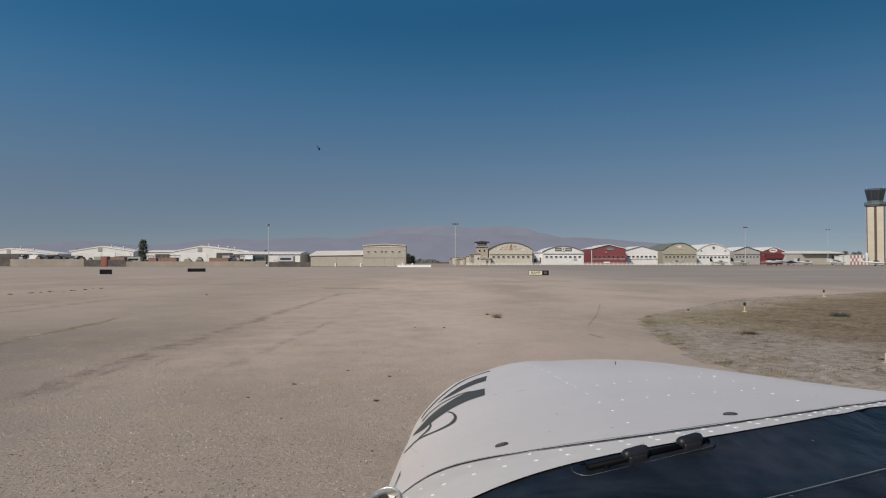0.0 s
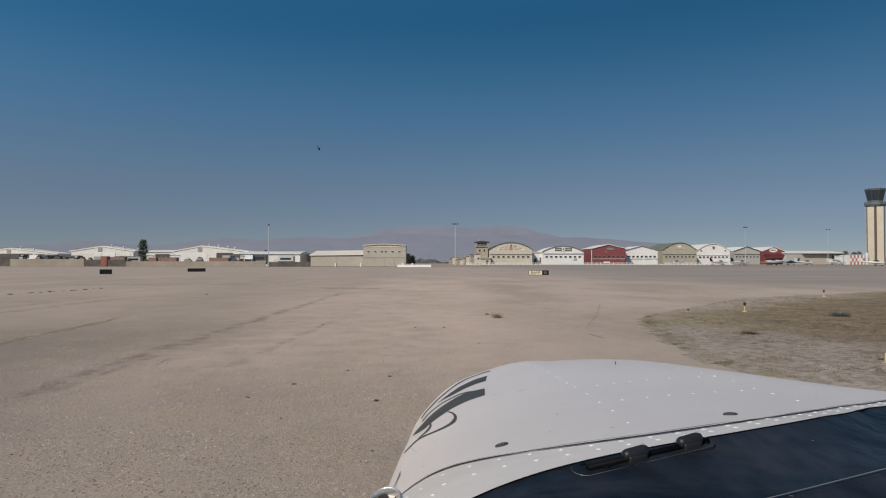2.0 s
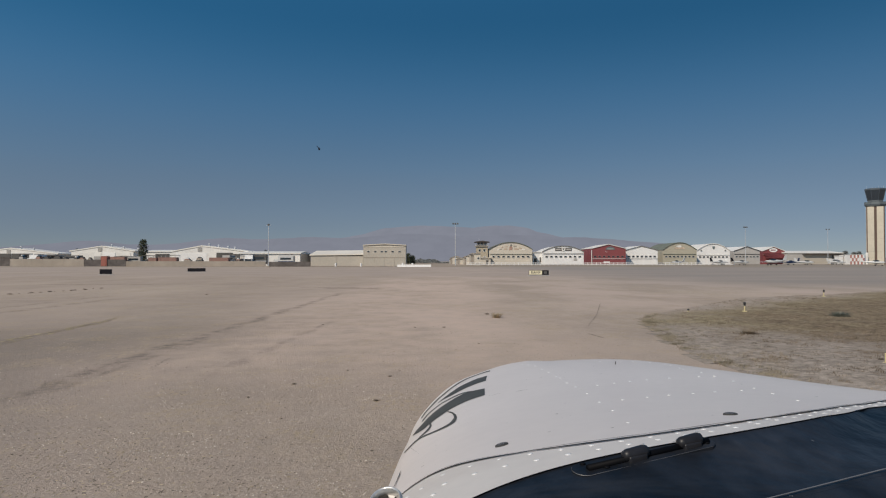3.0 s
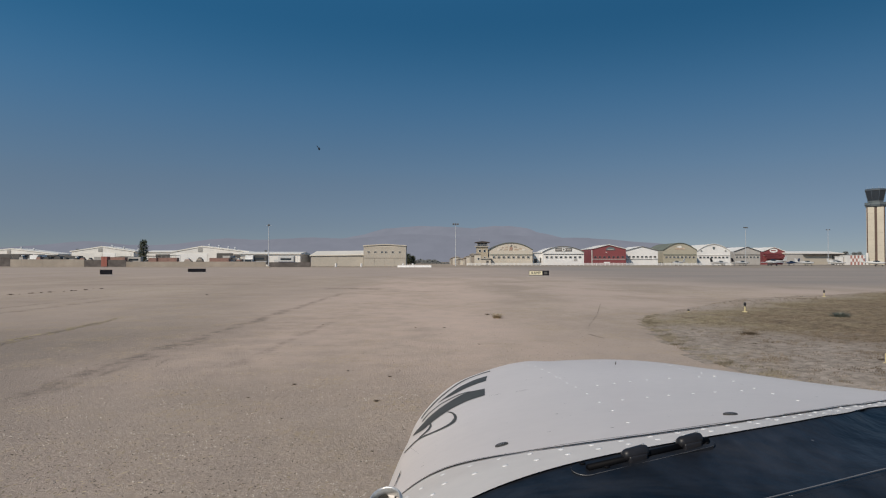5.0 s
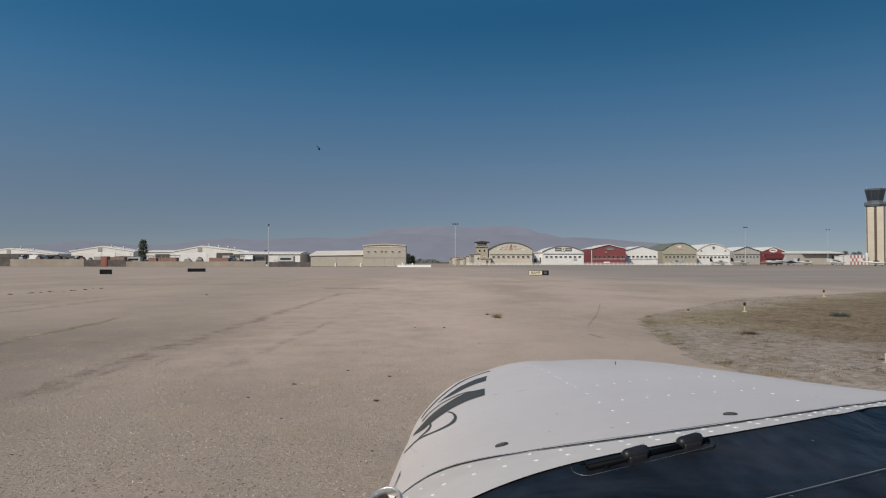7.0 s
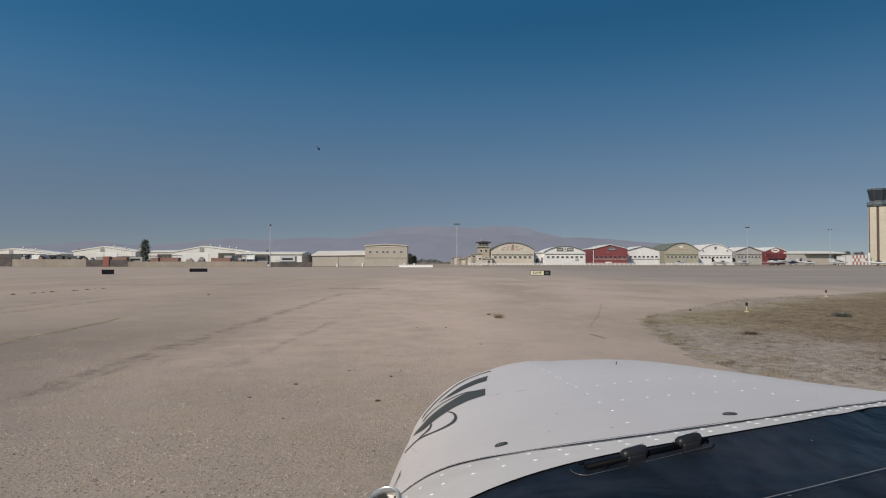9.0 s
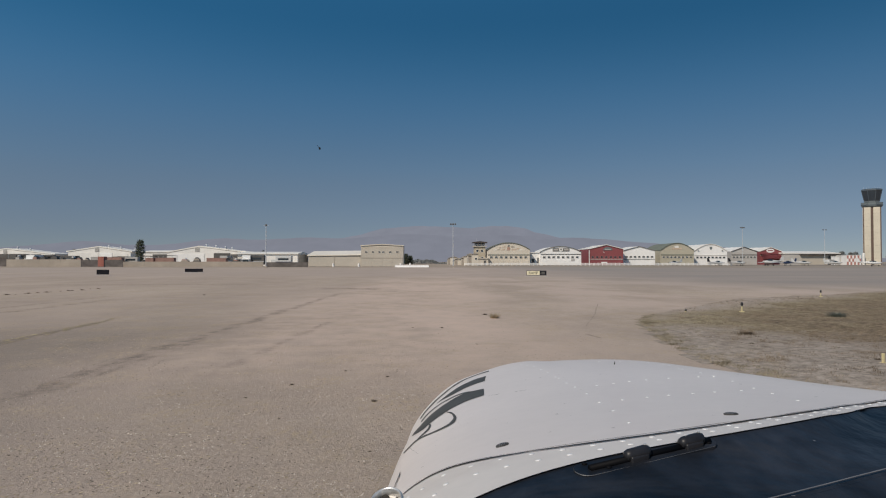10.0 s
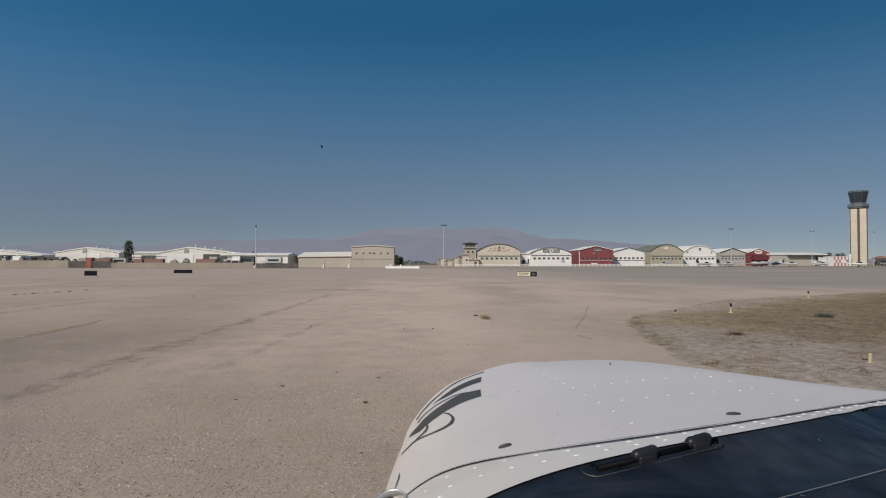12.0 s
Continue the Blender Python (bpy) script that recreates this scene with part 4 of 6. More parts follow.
for i in range(2):
    part("wall_panel", box(9.96 * (i - 1) + 0.1, 9.96 * i - 0.1, -0.12, -0.003, 0.1, 3.72), M_BEIGE, B1)
B2 = hangar(-29.96, -14.03, 238, 7.74, 8.21, "gable", M_BEIGE, M_PALE_ROOF, M_CREAM, 6, "tall beige box-shaped hangar with small high windows", group="beige buildings")
for px in -6.06, -3.51, -1.06, 0.43, 2.98, 5.63,:
    window(B2, px, 5.51, 0.85, 0.5, -0.05)
part("parapet", box(-7.99, 7.99, -0.08, -0.003, 7.21, 7.72), M_CREAM, B2, "pale upper band")
part("door_rail", box(-7.65, 7.65, -0.14, -0.003, 3.17, 3.39), M_TAN_BLOCK, B2)
for i in range(4):
    part("door_panel", box(-7.65 + i * 3.82 + 0.05, -7.65 + (i + 1) * 3.82 - 0.05, -0.08, -0.003, 0.1, 3.11), M_BEIGE, B2)

# old control tower building beside the arched hangars
T2 = thing("old_tower", pose(21.40, 346, 0) @ Matrix.Scale(1.0237, 4), "old cream two-storey tower building with a railed roof cab", "tower", "")
hw = 3.02
part("body", box(-hw, hw, 0, 6, 0, 9.75), M_OLD_STUCCO, T2)
part("wing", box(-4.83, -hw - 0.02, 0.5, 6, 0, 4.01), M_OLD_STUCCO, T2)
part("balcony", box(-hw - 0.6, hw + 0.6, -0.7, 6.6, 9.75, 10.17), M_BEIGE, T2)
part("cab_glass", box(-hw * 0.85, hw * 0.85, 0.5, 5.5, 10.17, 11.86), M_CAB_GLASS, T2, "dark cab glazing")
for sx in (-0.85, -0.3, 0.3, 0.85):
    part("cab_post", box(sx * hw - 0.12, sx * hw + 0.12, 0.38, 0.52, 10.17, 11.86), M_OLD_STUCCO, T2)
part("cab_roof", prism([(-hw - 1.0, 11.86), (hw + 1.0, 11.86), (hw + 0.9, 12.28), (0, 12.82), (-hw - 0.9, 12.28)], -1, 7), M_DARK, T2, "dark overhanging roof")
part("mast", rod((-1.5, 3, 12.76), (-1.5, 3, 14.27), 0.06), M_STEEL, T2)
for sx, wz in ((-1.3, 7.63), (1.2, 7.63), (-1.4, 4.01), (1.3, 3.71)):
    window(T2, sx, wz, 1.1, 1.3, -0.02)
for rz in (10.55, 10.95):
    part("rail", rod((-hw - 0.55, -0.66, rz), (hw + 0.55, -0.66, rz), 0.05, sides=6), M_STEEL, T2)
for k in range(7):
    part("rail_post", rod((-hw - 0.55 + k * (2 * hw + 1.1) / 6, -0.66, 10.17), (-hw - 0.55 + k * (2 * hw + 1.1) / 6, -0.66, 10.95), 0.05, sides=6), M_STEEL, T2)

link = shed("link_building", 49.97, 55.0, 352, 6.77, 7.24, 10, M_WHITE, M_WHITE_OLD, "small white flat building between two hangars", openings=[(50.6, 52.17, 3.47, M_SHADE), (53.74, 54.53, 4.1, M_SHADE)])
annex = shed("annex", 17.19  , 25.8, 343, 3.43, 4.04, 6, M_CREAM, M_BEIGE, "low cream annex at the foot of the old tower", openings=[(23.34, 24.57, 2.51, M_SHADE)])

# distant town
rng = random.Random(21)
for k in range(12):
    D = 300 + 12 * k
    tangent = 0.0545 - k * 0.00375
    w = rng.uniform(2.5, 4.5)
    hgt = rng.uniform(3.6, 6.2) - 0.10 * k
    s = thing("low_house", pose(tangent * D, D, 0), "small tan house in the hazy distance", "house", "distant houses")
    part("wall", box(-w / 2, w / 2, 0, 6, 0, hgt), (M_CREAM, M_TAN_BLOCK, M_BEIGE)[k % 3], s)
    part("roof", prism([(-w / 2 - 0.4, hgt), (w / 2 + 0.4, hgt), (0, hgt + 0.8)], -0.4, 6.4), M_TAN_BLOCK, s)
    window(s, 0.4, hgt * 0.6, 0.9, 0.9, -0.02)

# right-hand low buildings
R1 = shed("terminal_hall", 217.14, 252.86, 400, 6.9, 8.69, 30, M_GREY, M_PALE_ROOF, "long low grey terminal hall with a pale roof", openings=[(227.5, 245.0, 6.36, M_BEIGE), (245.71, 251.79, 5.83, M_SHADE)])
part("canopy", box(-7.86, 17.14, -2, -0.003, 6.19, 6.54), M_DARK, R1, "dark canopy")
for sx, ww, hh, mat in ((242.93, 2.04, 5.63, M_WHITE_OLD), (238.86, 1.36, 5.29, M_WHITE)):
    s = thing("small_shed", pose(sx, 380, 0), "small white equipment shed", "shed", "small sheds")
    part("wall", box(-ww, ww, 0, 4, 0, hh - 0.3), mat, s)
    part("roof", box(-ww - 0.2, ww + 0.2, -0.2, 4.2, hh - 0.298, hh), M_PALE_ROOF, s)
    part("door_or_dark_bay", box(-0.6, 0.6, -0.06, -0.003, 0.02, 2.1), M_GREY, s)
CH = thing("checkered_shed", pose(242.3, 370, 0), "red and white checkered equipment building", "building")
cw, chh = 8.4, 5.6
part("wall", box(-cw / 2, cw / 2, 0.1, 5, 0, chh), M_WHITE, CH)
for i in range(8):
    for j in range(3):
        if (i + j) % 2 == 0:
            part("panel", box(-cw / 2 + i * cw / 8, -cw / 2 + (i + 1) * cw / 8, 0.0, 0.098, j * chh / 3, (j + 1) * chh / 3), M_CHECK, CH)
part("roof", box(-cw / 2 - 0.1, cw / 2 + 0.1, 0, 5.1, chh + 0.002, chh + 0.2), M_WHITE_OLD, CH)

silo = thing("silo", pose(254.6, 380, 0), "slim white domed silo beside the checkered building", "silo")
part("shell", rod((0, 0, 0), (0, 0, 6.6), 0.7, sides=18), M_WHITE_OLD, silo)
part("dome", ball((0, 0, 6.6), (0.7, 0.7, 0.6)), M_WHITE_OLD, silo, smooth=True)
shed("ramp_office", 258.5, 282.0, 354, 4.4, 5.8, 12, M_TAN_BLOCK, M_BRICK, "low tan ramp office with a brown roof", openings=[(260.0, 263.0, 3.4, M_SHADE), (265.0, 270.0, 3.4, M_SHADE)])

# ---------------------------------------------------------------- airport control tower
TW = thing("control_tower", pose(262.8, 384, 0, 0, 0, -34.3), "tall cream airport control tower with a dark glass cab", "control tower")
sw = 4.62
top = 34.81
part("core", box(-sw, sw, -sw + 0.3, sw - 0.3, 0, top), M_CORE, TW, "dark brown recessed core")
for x0, x1 in ((-0.87, -0.15), (0.14, 0.87)):
    n = 9
    for i in range(n):
        part("wall_panel", box(x0 * sw, x1 * sw, -sw - 0.15, -sw + 0.298, top * i / n + 0.02, top * (i + 1) / n - 0.02), M_TOWER, TW)
        part("wall_panel", box(-sw - 0.15, -sw - 0.002, min(x0 * sw, x1 * sw), max(x0 * sw, x1 * sw), top * i / n + 0.02, top * (i + 1) / n - 0.02), M_TOWER, TW)


def octagon(r, z):
    return [(r * math.cos(math.radians(22.5 + 45 * i)), r * math.sin(math.radians(22.5 + 45 * i)), z) for i in range(8)]


K = 0.283
part("collar", loft([octagon(17 * K, 34.81), octagon(20.5 * K, 35.49), octagon(20.5 * K, 36.0)]), M_COLLAR, TW, "grey concrete collar")
part("catwalk", loft([octagon(21.5 * K, 36.03), octagon(21.5 * K, 36.34)]), M_SLATE, TW)
for i in range(8):
    a, b = octagon(21 * K, 37.69)[i], octagon(21 * K, 37.69)[(i + 1) % 8]
    part("handrail", rod(a, b, 0.09, sides=6), M_SLATE, TW)
    part("handrail_post", rod((a[0], a[1], 36.34), a, 0.09, sides=6), M_SLATE, TW)
    c0, c1 = Vector((a[0], a[1], 36.36)), Vector((b[0], b[1], 36.36))
    part("guard_panel", loft([[c0.lerp(c1, 0.03), c0.lerp(c1, 0.97)], [c0.lerp(c1, 0.03) + Vector((0, 0, 1.2)), c0.lerp(c1, 0.97) + Vector((0, 0, 1.2))]], closed=False, caps=False), M_COLLAR, TW)
part("cab_base", loft([octagon(14.5 * K, 36.34), octagon(15 * K, 38.71)]), M_COLLAR, TW, "grey cab base")
part("cab_glass", loft([octagon(15 * K, 38.71), octagon(19.8 * K, 44.9)]), M_CAB_GLASS, TW, "dark outward-leaning cab glass")
for i in range(8):
    part("mullion", rod(octagon(15.1 * K, 38.71)[i], octagon(19.9 * K, 44.9)[i], 0.14, sides=6), M_SLATE, TW)
part("cab_roof", loft([octagon(20.6 * K, 44.9), octagon(20.6 * K, 45.75), octagon(17 * K, 46.1)]), M_SLATE, TW, "dark flat roof")
for sx, zt in ((-15, 47.8), (-9, 47.2), (-5, 47.5), (1, 47.0), (6, 47.6), (11, 47.2), (15, 47.9)):
    part("antenna", rod((sx * K, 0, 45.9), (sx * K, 0, zt), 0.08, 0.04, 6), M_STEEL, TW)


# ---------------------------------------------------------------- lamp posts
def mast_light(x, y, height, label, heads):
    p = thing("light_mast", pose(x, y, 0), label, "street lamp", "apron light masts")
    part("pole", rod((0, 0, 0), (0, 0, height - 0.5), 0.17, 0.09, 10), M_STEEL, p)
    part("base", box(-0.35, 0.35, -0.35, 0.35, 0, 0.5, bevel=0.05), M_TAN_BLOCK, p)
    part("crossarm", rod((-0.8, 0, height - 0.5), (0.8, 0, height - 0.5), 0.06), M_STEEL, p)
    for i in range(heads):
        hx = -0.75 + 1.5 * i / (heads - 1) if heads > 1 else 0.0
        part("lamp_head", box(-0.27, 0.27, -0.3, 0.3, -0.18, 0.18, bevel=0.06), M_FENCE, p, at=pose(hx, -0.1, height - 0.3, 25, 0, 0))


mast_light(-53.8, 195, 13.48, "tall grey steel light mast with one dark lamp head", 1)
mast_light(4.18, 213, 14.83, "tall grey steel light mast with dark lamp heads", 3)
mast_light(143.44, 300, 18.37, "tall grey steel light mast with dark lamp heads", 3)
mast_light(233.8, 330, 18.4, "tall grey steel light mast with one dark lamp head", 1)
mast_light(203.84, 335, 19.1, "tall grey steel light mast with dark lamp heads", 2)


# ---------------------------------------------------------------- walls, fences and barriers
def yard_wall(x0, x1, y, h, material, label, name="yard_wall", category="wall"):
    w = thing(name, pose((x0 + x1) / 2, y, 0), label, category, "yard walls")
    n = max(1, round((x1 - x0) / 4.0))
    d = (x1 - x0) / n
    for i in range(n):
        a = -(x1 - x0) / 2 + i * d
        part("panel", box(a + 0.02, a + d - 0.02, 0, 0.2, 0, h), material, w)
        part("pier", box(a - 0.12, a + 0.12, -0.03, 0.23, 0, h + 0.03), material, w)
    return w


yard_wall(-181.7, -170.98, 250, 3.57, M_SCREEN, "dark screened yard fence", "yard_fence", "fence")
yard_wall(-160.72, -133.24, 235, 2.74, M_TAN_BLOCK, "tan concrete block yard wall")
yard_wall(-131.54, -125.40, 232, 2.52, M_SCREEN, "dark screened yard fence beside a red container", "yard_fence", "fence")
yard_wall(-123.05, -116.41, 232, 2.52, M_SCREEN, "dark screened yard fence beside a red container", "yard_fence", "fence")
yard_wall(-117.92, -65.88, 235, 1.9, M_TAN_BLOCK, "tan concrete block yard wall")
yard_wall(-61.45, -46.58, 222, 1.7, M_SCREEN, "dark screened yard fence", "yard_fence", "fence")


def container(x0, x1, y, h, material, label):
    w = x1 - x0
    c = thing("shipping_container", pose((x0 + x1) / 2, y, 0), label, "container", "containers")
    part("body", box(-w / 2, w / 2, 0, 2.4, 0.1, h), material, c)
    for i in range(max(3, int(w / 0.5))):
        a = -w / 2 + 0.1 + i * (w - 0.2) / max(3, int(w / 0.5))
        part("rib", box(a, a + 0.2, -0.06, -0.002, 0.25, h - 0.15), material, c)
    part("roof", box(-w / 2 - 0.03, w / 2 + 0.03, -0.08, 2.45, h + 0.002, h + 0.09), material, c)
    part("skid", box(-w / 2, w / 2, 0, 2.4, 0, 0.098), M_DARK, c)


container(-125.28, -123.20, 231.7, 3.67, M_RED_TRIM, "bright red steel shipping container in the yard")
container(-129.12, -126.19, 234, 3.57, M_GREY, "grey steel shipping container in the yard")
container(-129.5, -123.38, 245, 3.54, M_BRICK, "rust-brown steel shipping container behind the fence")
container(-111.86, -108.86, 240, 3.19, M_BRICK, "rust-brown steel shipping container behind the wall")
container(-108.0, -101.14, 240, 3.29, M_BRICK, "rust-brown steel shipping container behind the wall")
container(-88.71, -81.43, 240, 3.19, M_BRICK, "rust-brown steel shipping container behind the wall")
tank = thing("storage_tank", pose(-54.69, 252, 0), "dark upright storage tank beside the warehouse", "tank")
part("shell", rod((0, 0, 0), (0, 0, 4.58), 1.9, sides=28), M_FENCE, tank)
part("roof", rod((0, 0, 4.58), (0, 0, 4.85), 1.96, 0.3, sides=28), M_FENCE, tank)


def shade_canopy(x, y, w, h, label):
    c = thing("shade_canopy", pose(x, y, 0), label, "canopy", "shade canopies")
    part("roof", prism([(-w / 2, h - 0.3), (w / 2, h - 0.3), (w / 2, h - 0.15), (0, h), (-w / 2, h - 0.15)], 0, 5), M_FENCE, c)
    for sx in (-1, 0, 1):
        for sy in (0.2, 4.8):
            part("post", rod((sx * (w / 2 - 0.15), sy, 0), (sx * (w / 2 - 0.15), sy, h - 0.3), 0.07, sides=8), M_STEEL, c)
    part("stored_goods", box(-w * 0.42, w * 0.42, 1.5, 4.0, 0.0, h * 0.62, bevel=0.2), M_SHADE, c, "dark stacked goods")


shade_canopy(-162.81, 262, 6.5, 4.36, "dark shade canopy over stored goods in the yard")
shade_canopy(-161.28, 268, 5.0, 4.17, "dark shade canopy over stored goods in the yard")
shade_canopy(-118.85, 255, 5.0, 4.29, "dark shade canopy over stored goods in the yard")
shade_canopy(-113.11, 258, 8.0, 4.55, "dark shade canopy over stored goods in the yard")
shade_canopy(-83.66, 256, 6.0, 4.19, "dark shade canopy over stored goods in the yard")
shade_canopy(-132.87, 262, 6.5, 4.12, "dark shade canopy over stored goods in the yard")


def crate_stack(x, y, height, seed, label):
    """Crates, drums and covered goods piled up in the yard."""
    rng = random.Random(seed)
    c = thing("crate_stack", pose(x, y, 0), label, "crates", "stored goods")
    z, w = 0.0, rng.uniform(2.2, 3.4)
    while z < height - 0.3:
        h = min(height - z, rng.uniform(0.8, 1.5))
        off = rng.uniform(-0.3, 0.3)
        part("crate", box(off - w / 2, off + w / 2, 0, 1.8, z, z + h - 0.03, bevel=0.05), (M_SHADE, M_BRICK, M_TAN_BLOCK, M_FENCE, M_GREY)[rng.randrange(5)], c)
        z, w = z + h, w * rng.uniform(0.6, 0.95)
    part("cover", prism([(-w / 2, 0), (w / 2, 0), (w * 0.35, 0.35), (-w * 0.2, 0.5)], 0.1, 1.6), (M_FENCE, M_WHITE_OLD, M_SHADE)[rng.randrange(3)], c, at=pose(off, 0, z))


for k, (x, y, h) in enumerate(((-155.5, 243, 3.7), (-151.6, 241, 3.2), (-148.2, 243, 3.6), (-144.8, 242, 3.1), (-141.9, 244, 3.5), (-138.4, 242, 3.2), (-135.6, 243, 2.9), (-165.0, 252, 4.2), (-169.3, 254, 4.0), (-112.5, 243, 2.9), (-98.5, 243, 2.8), (-94.0, 244, 3.1), (-79.0, 243, 2.7))):
    crate_stack(x, y, h, 300 + k, "dark weathered crates and covered goods piled behind the yard wall")


def barrier(x0, x1, y, h, label):
    n = max(1, round((x1 - x0) / 3.0))
    d = (x1 - x0) / n
    for i in range(n):
        b = prism([(-0.30, 0), (0.30, 0), (0.27, 0.2 * h), (0.12, 0.45 * h), (0.10, h), (-0.10, h), (-0.12, 0.45 * h), (-0.27, 0.2 * h)], -d / 2 + 0.02, d / 2 - 0.02)
        single("barrier", b, M_WHITE, pose(x0 + (i + 0.5) * d, y, 0, 0, 0, 90), label, "barrier", "white barriers")


barrier(-15.4, -3.99, 213, 0.78, "white concrete traffic barrier on the apron")
for bx in (-38.68, -29.52, -14.45, -10.99):
    p = thing("bollard", pose(bx, 228, 0), "short white painted bollard by the warehouse", "bollard", "white bollards")
    part("post", rod((0, 0, 0), (0, 0, 1.15), 0.36, sides=14), M_WHITE, p)
    part("cap", ball((0, 0, 1.15), (0.36, 0.36, 0.12)), M_WHITE, p, smooth=True)

fence = thing("white_fence", pose(0, 300, 0), "long low white post-and-rail fence before the hangars", "fence")
fx0, fx1 = 11.25, 138.21
nf = 62
for i in range(nf + 1):
    part("post", box(fx0 + (fx1 - fx0) * i / nf - 0.09, fx0 + (fx1 - fx0) * i / nf + 0.09, -0.09, 0.09, 0, 1.35), M_WHITE, fence)
for z in (0.45, 1.08):
    for i in range(0, nf, 2):
        part("rail", box(fx0 + (fx1 - fx0) * i / nf, fx0 + (fx1 - fx0) * min(nf, i + 2) / nf - 0.01, -0.13, -0.092, z - 0.13, z + 0.13), M_WHITE, fence)


# ---------------------------------------------------------------- parked light airplanes
def light_airplane(m, label, trim, high=False, body=None):
    body = body or M_PLANE
    a = thing("light_airplane", m, label, "airplane", "parked airplanes")
    rings = []
    for y, r, z in ((-3.6, 0.12, 1.25), (-3.35, 0.34, 1.22), (-2.4, 0.46, 1.2), (-1.2, 0.53, 1.25), (0.4, 0.48, 1.32), (2.0, 0.27, 1.42), (3.9, 0.09, 1.55)):
        rings.append([(r * math.cos(t * math.tau / 14), y, z + r * 1.05 * math.sin(t * math.tau / 14)) for t in range(14)])
    part("fuselage", loft(rings), body, a, smooth=True)
    zw = 1.95 if high else 0.95
    wing = [(-5.3, 0.55, 0.1), (-1.0, 0.85, 0.0), (1.0, 0.85, 0.0), (5.3, 0.55, 0.1)]
    part("wing", loft([[(x, -0.9 - c, zw + dz), (x, -0.9 - c * 0.5, zw + dz + 0.1), (x, -0.9 + c, zw + dz + 0.02), (x, -0.9 - c * 0.4, zw + dz - 0.05)] for x, c, dz in wing]), body, a)
    part("tailplane", loft([[(x, 3.1 + c, 1.55), (x, 3.4 + c, 1.60), (x, 4.1, 1.56), (x, 3.4 + c, 1.53)] for x, c in ((-1.6, 0.35), (0, 0), (1.6, 0.35))]), body, a)
    part("fin", prism([(2.0, 1.55), (2.9, 1.78), (3.75, 3.2), (4.5, 3.2), (4.15, 1.5)], -0.05, 0.05), trim, a, at=Matrix.Rotation(math.pi / 2, 4, "Z"))
    part("canopy", ball((0, -0.9, 1.66), (0.50, 1.25, 0.46)), M_GLASS, a, "dark cabin glazing", smooth=True)
    part("stripe", box(-0.535, 0.535, -1.5, 0.3, 1.24, 1.33), trim, a)
    for wx, wy in ((0, -2.7), (-1.2, -0.6), (1.2, -0.6)):
        part("gear_leg", rod((wx, wy, 0.25), (wx * 0.7, wy, 1.05), 0.05), M_STEEL, a)
        part("wheel", rod((wx - 0.08, wy, 0.22), (wx + 0.08, wy, 0.22), 0.22, sides=16), M_TYRE, a)
    part("spinner", rod((0, -3.95, 1.25), (0, -3.58, 1.25), 0.02, 0.16), M_STEEL, a)
    part("propeller", box(-0.9, 0.9, -3.70, -3.66, 1.19, 1.31, bevel=0.015), M_PROP, a)
    return a


def parked(x, d, turn, label, trim, high=False, body=None, size=1.12):
    return light_airplane(pose(x, d, 0, 0, 0, turn) @ Matrix.Scale(size, 4), label, trim, high, body)


parked(115.14, 310, -60, "white light airplane parked before a hangar", M_PLANE)
parked(130.71, 300, 105, "white light airplane with a dark tail", M_SIGN_BLACK)
parked(140.89, 300, 100, "white light airplane with a dark tail", M_SIGN_BLACK)
parked(157.5, 300, -78, "white light airplane with a tall white tail", M_PLANE, size=1.45)
parked(175.5, 318, -70, "dark blue light airplane parked on the ramp", M_BLUE_TRIM, body=M_BLUE_TRIM)
parked(177.2, 310, 82, "white light airplane parked beside a dark blue one", M_PLANE)
parked(205.1, 330, 85, "white light airplane parked on the ramp", M_PLANE)
parked(178.1, 262, 58, "white light airplane parked near the control tower", M_PLANE)
parked(-196.46, 288, 60, "white light airplane standing before an open bay", M_PLANE)
parked(-191.61, 290, 70, "white light airplane standing in an open bay", M_PLANE)
parked(-186.15, 292, 150, "white high-wing light airplane standing in an open bay", M_PLANE, True)
parked(-165.86, 270, 80, "white light airplane in the yard", M_BLUE_TRIM)


def box_van(x, y, turn, label, body, trim, size=1.0):
    v = thing("box_van", pose(x, y, 0, 0, 0, turn) @ Matrix.Scale(size, 4), label, "van", "vehicles")
    part("body", box(-1.9, 2.6, -1.1, 1.1, 0.55, 3.1, bevel=0.12), body, v)
    part("cab", box(-3.1, -1.88, -1.0, 1.0, 0.5, 2.1, bevel=0.2), body, v)
    part("windscreen", box(-3.14, -3.0, -0.85, 0.85, 1.35, 1.95), M_GLASS, v)
    for s in (-1, 1):
        part("side_window", box(-1.2, 1.9, s * 1.1 - 0.02, s * 1.1 + 0.02, 1.9, 2.5), M_GLASS, v)
        part("stripe", box(-1.85, 2.55, s * 1.1 - 0.015, s * 1.1 + 0.015, 1.2, 1.5), trim, v)
        for wx in (-2.4, 1.4):
            w = part("wheel", rod((wx, s * 0.85, 0.4), (wx, s * 1.08, 0.4), 0.4, sides=18), M_TYRE, v)
            part("rim", rod((wx, s * 1.05, 0.4), (wx, s * 1.10, 0.4), 0.2, sides=14), M_STEEL, w)


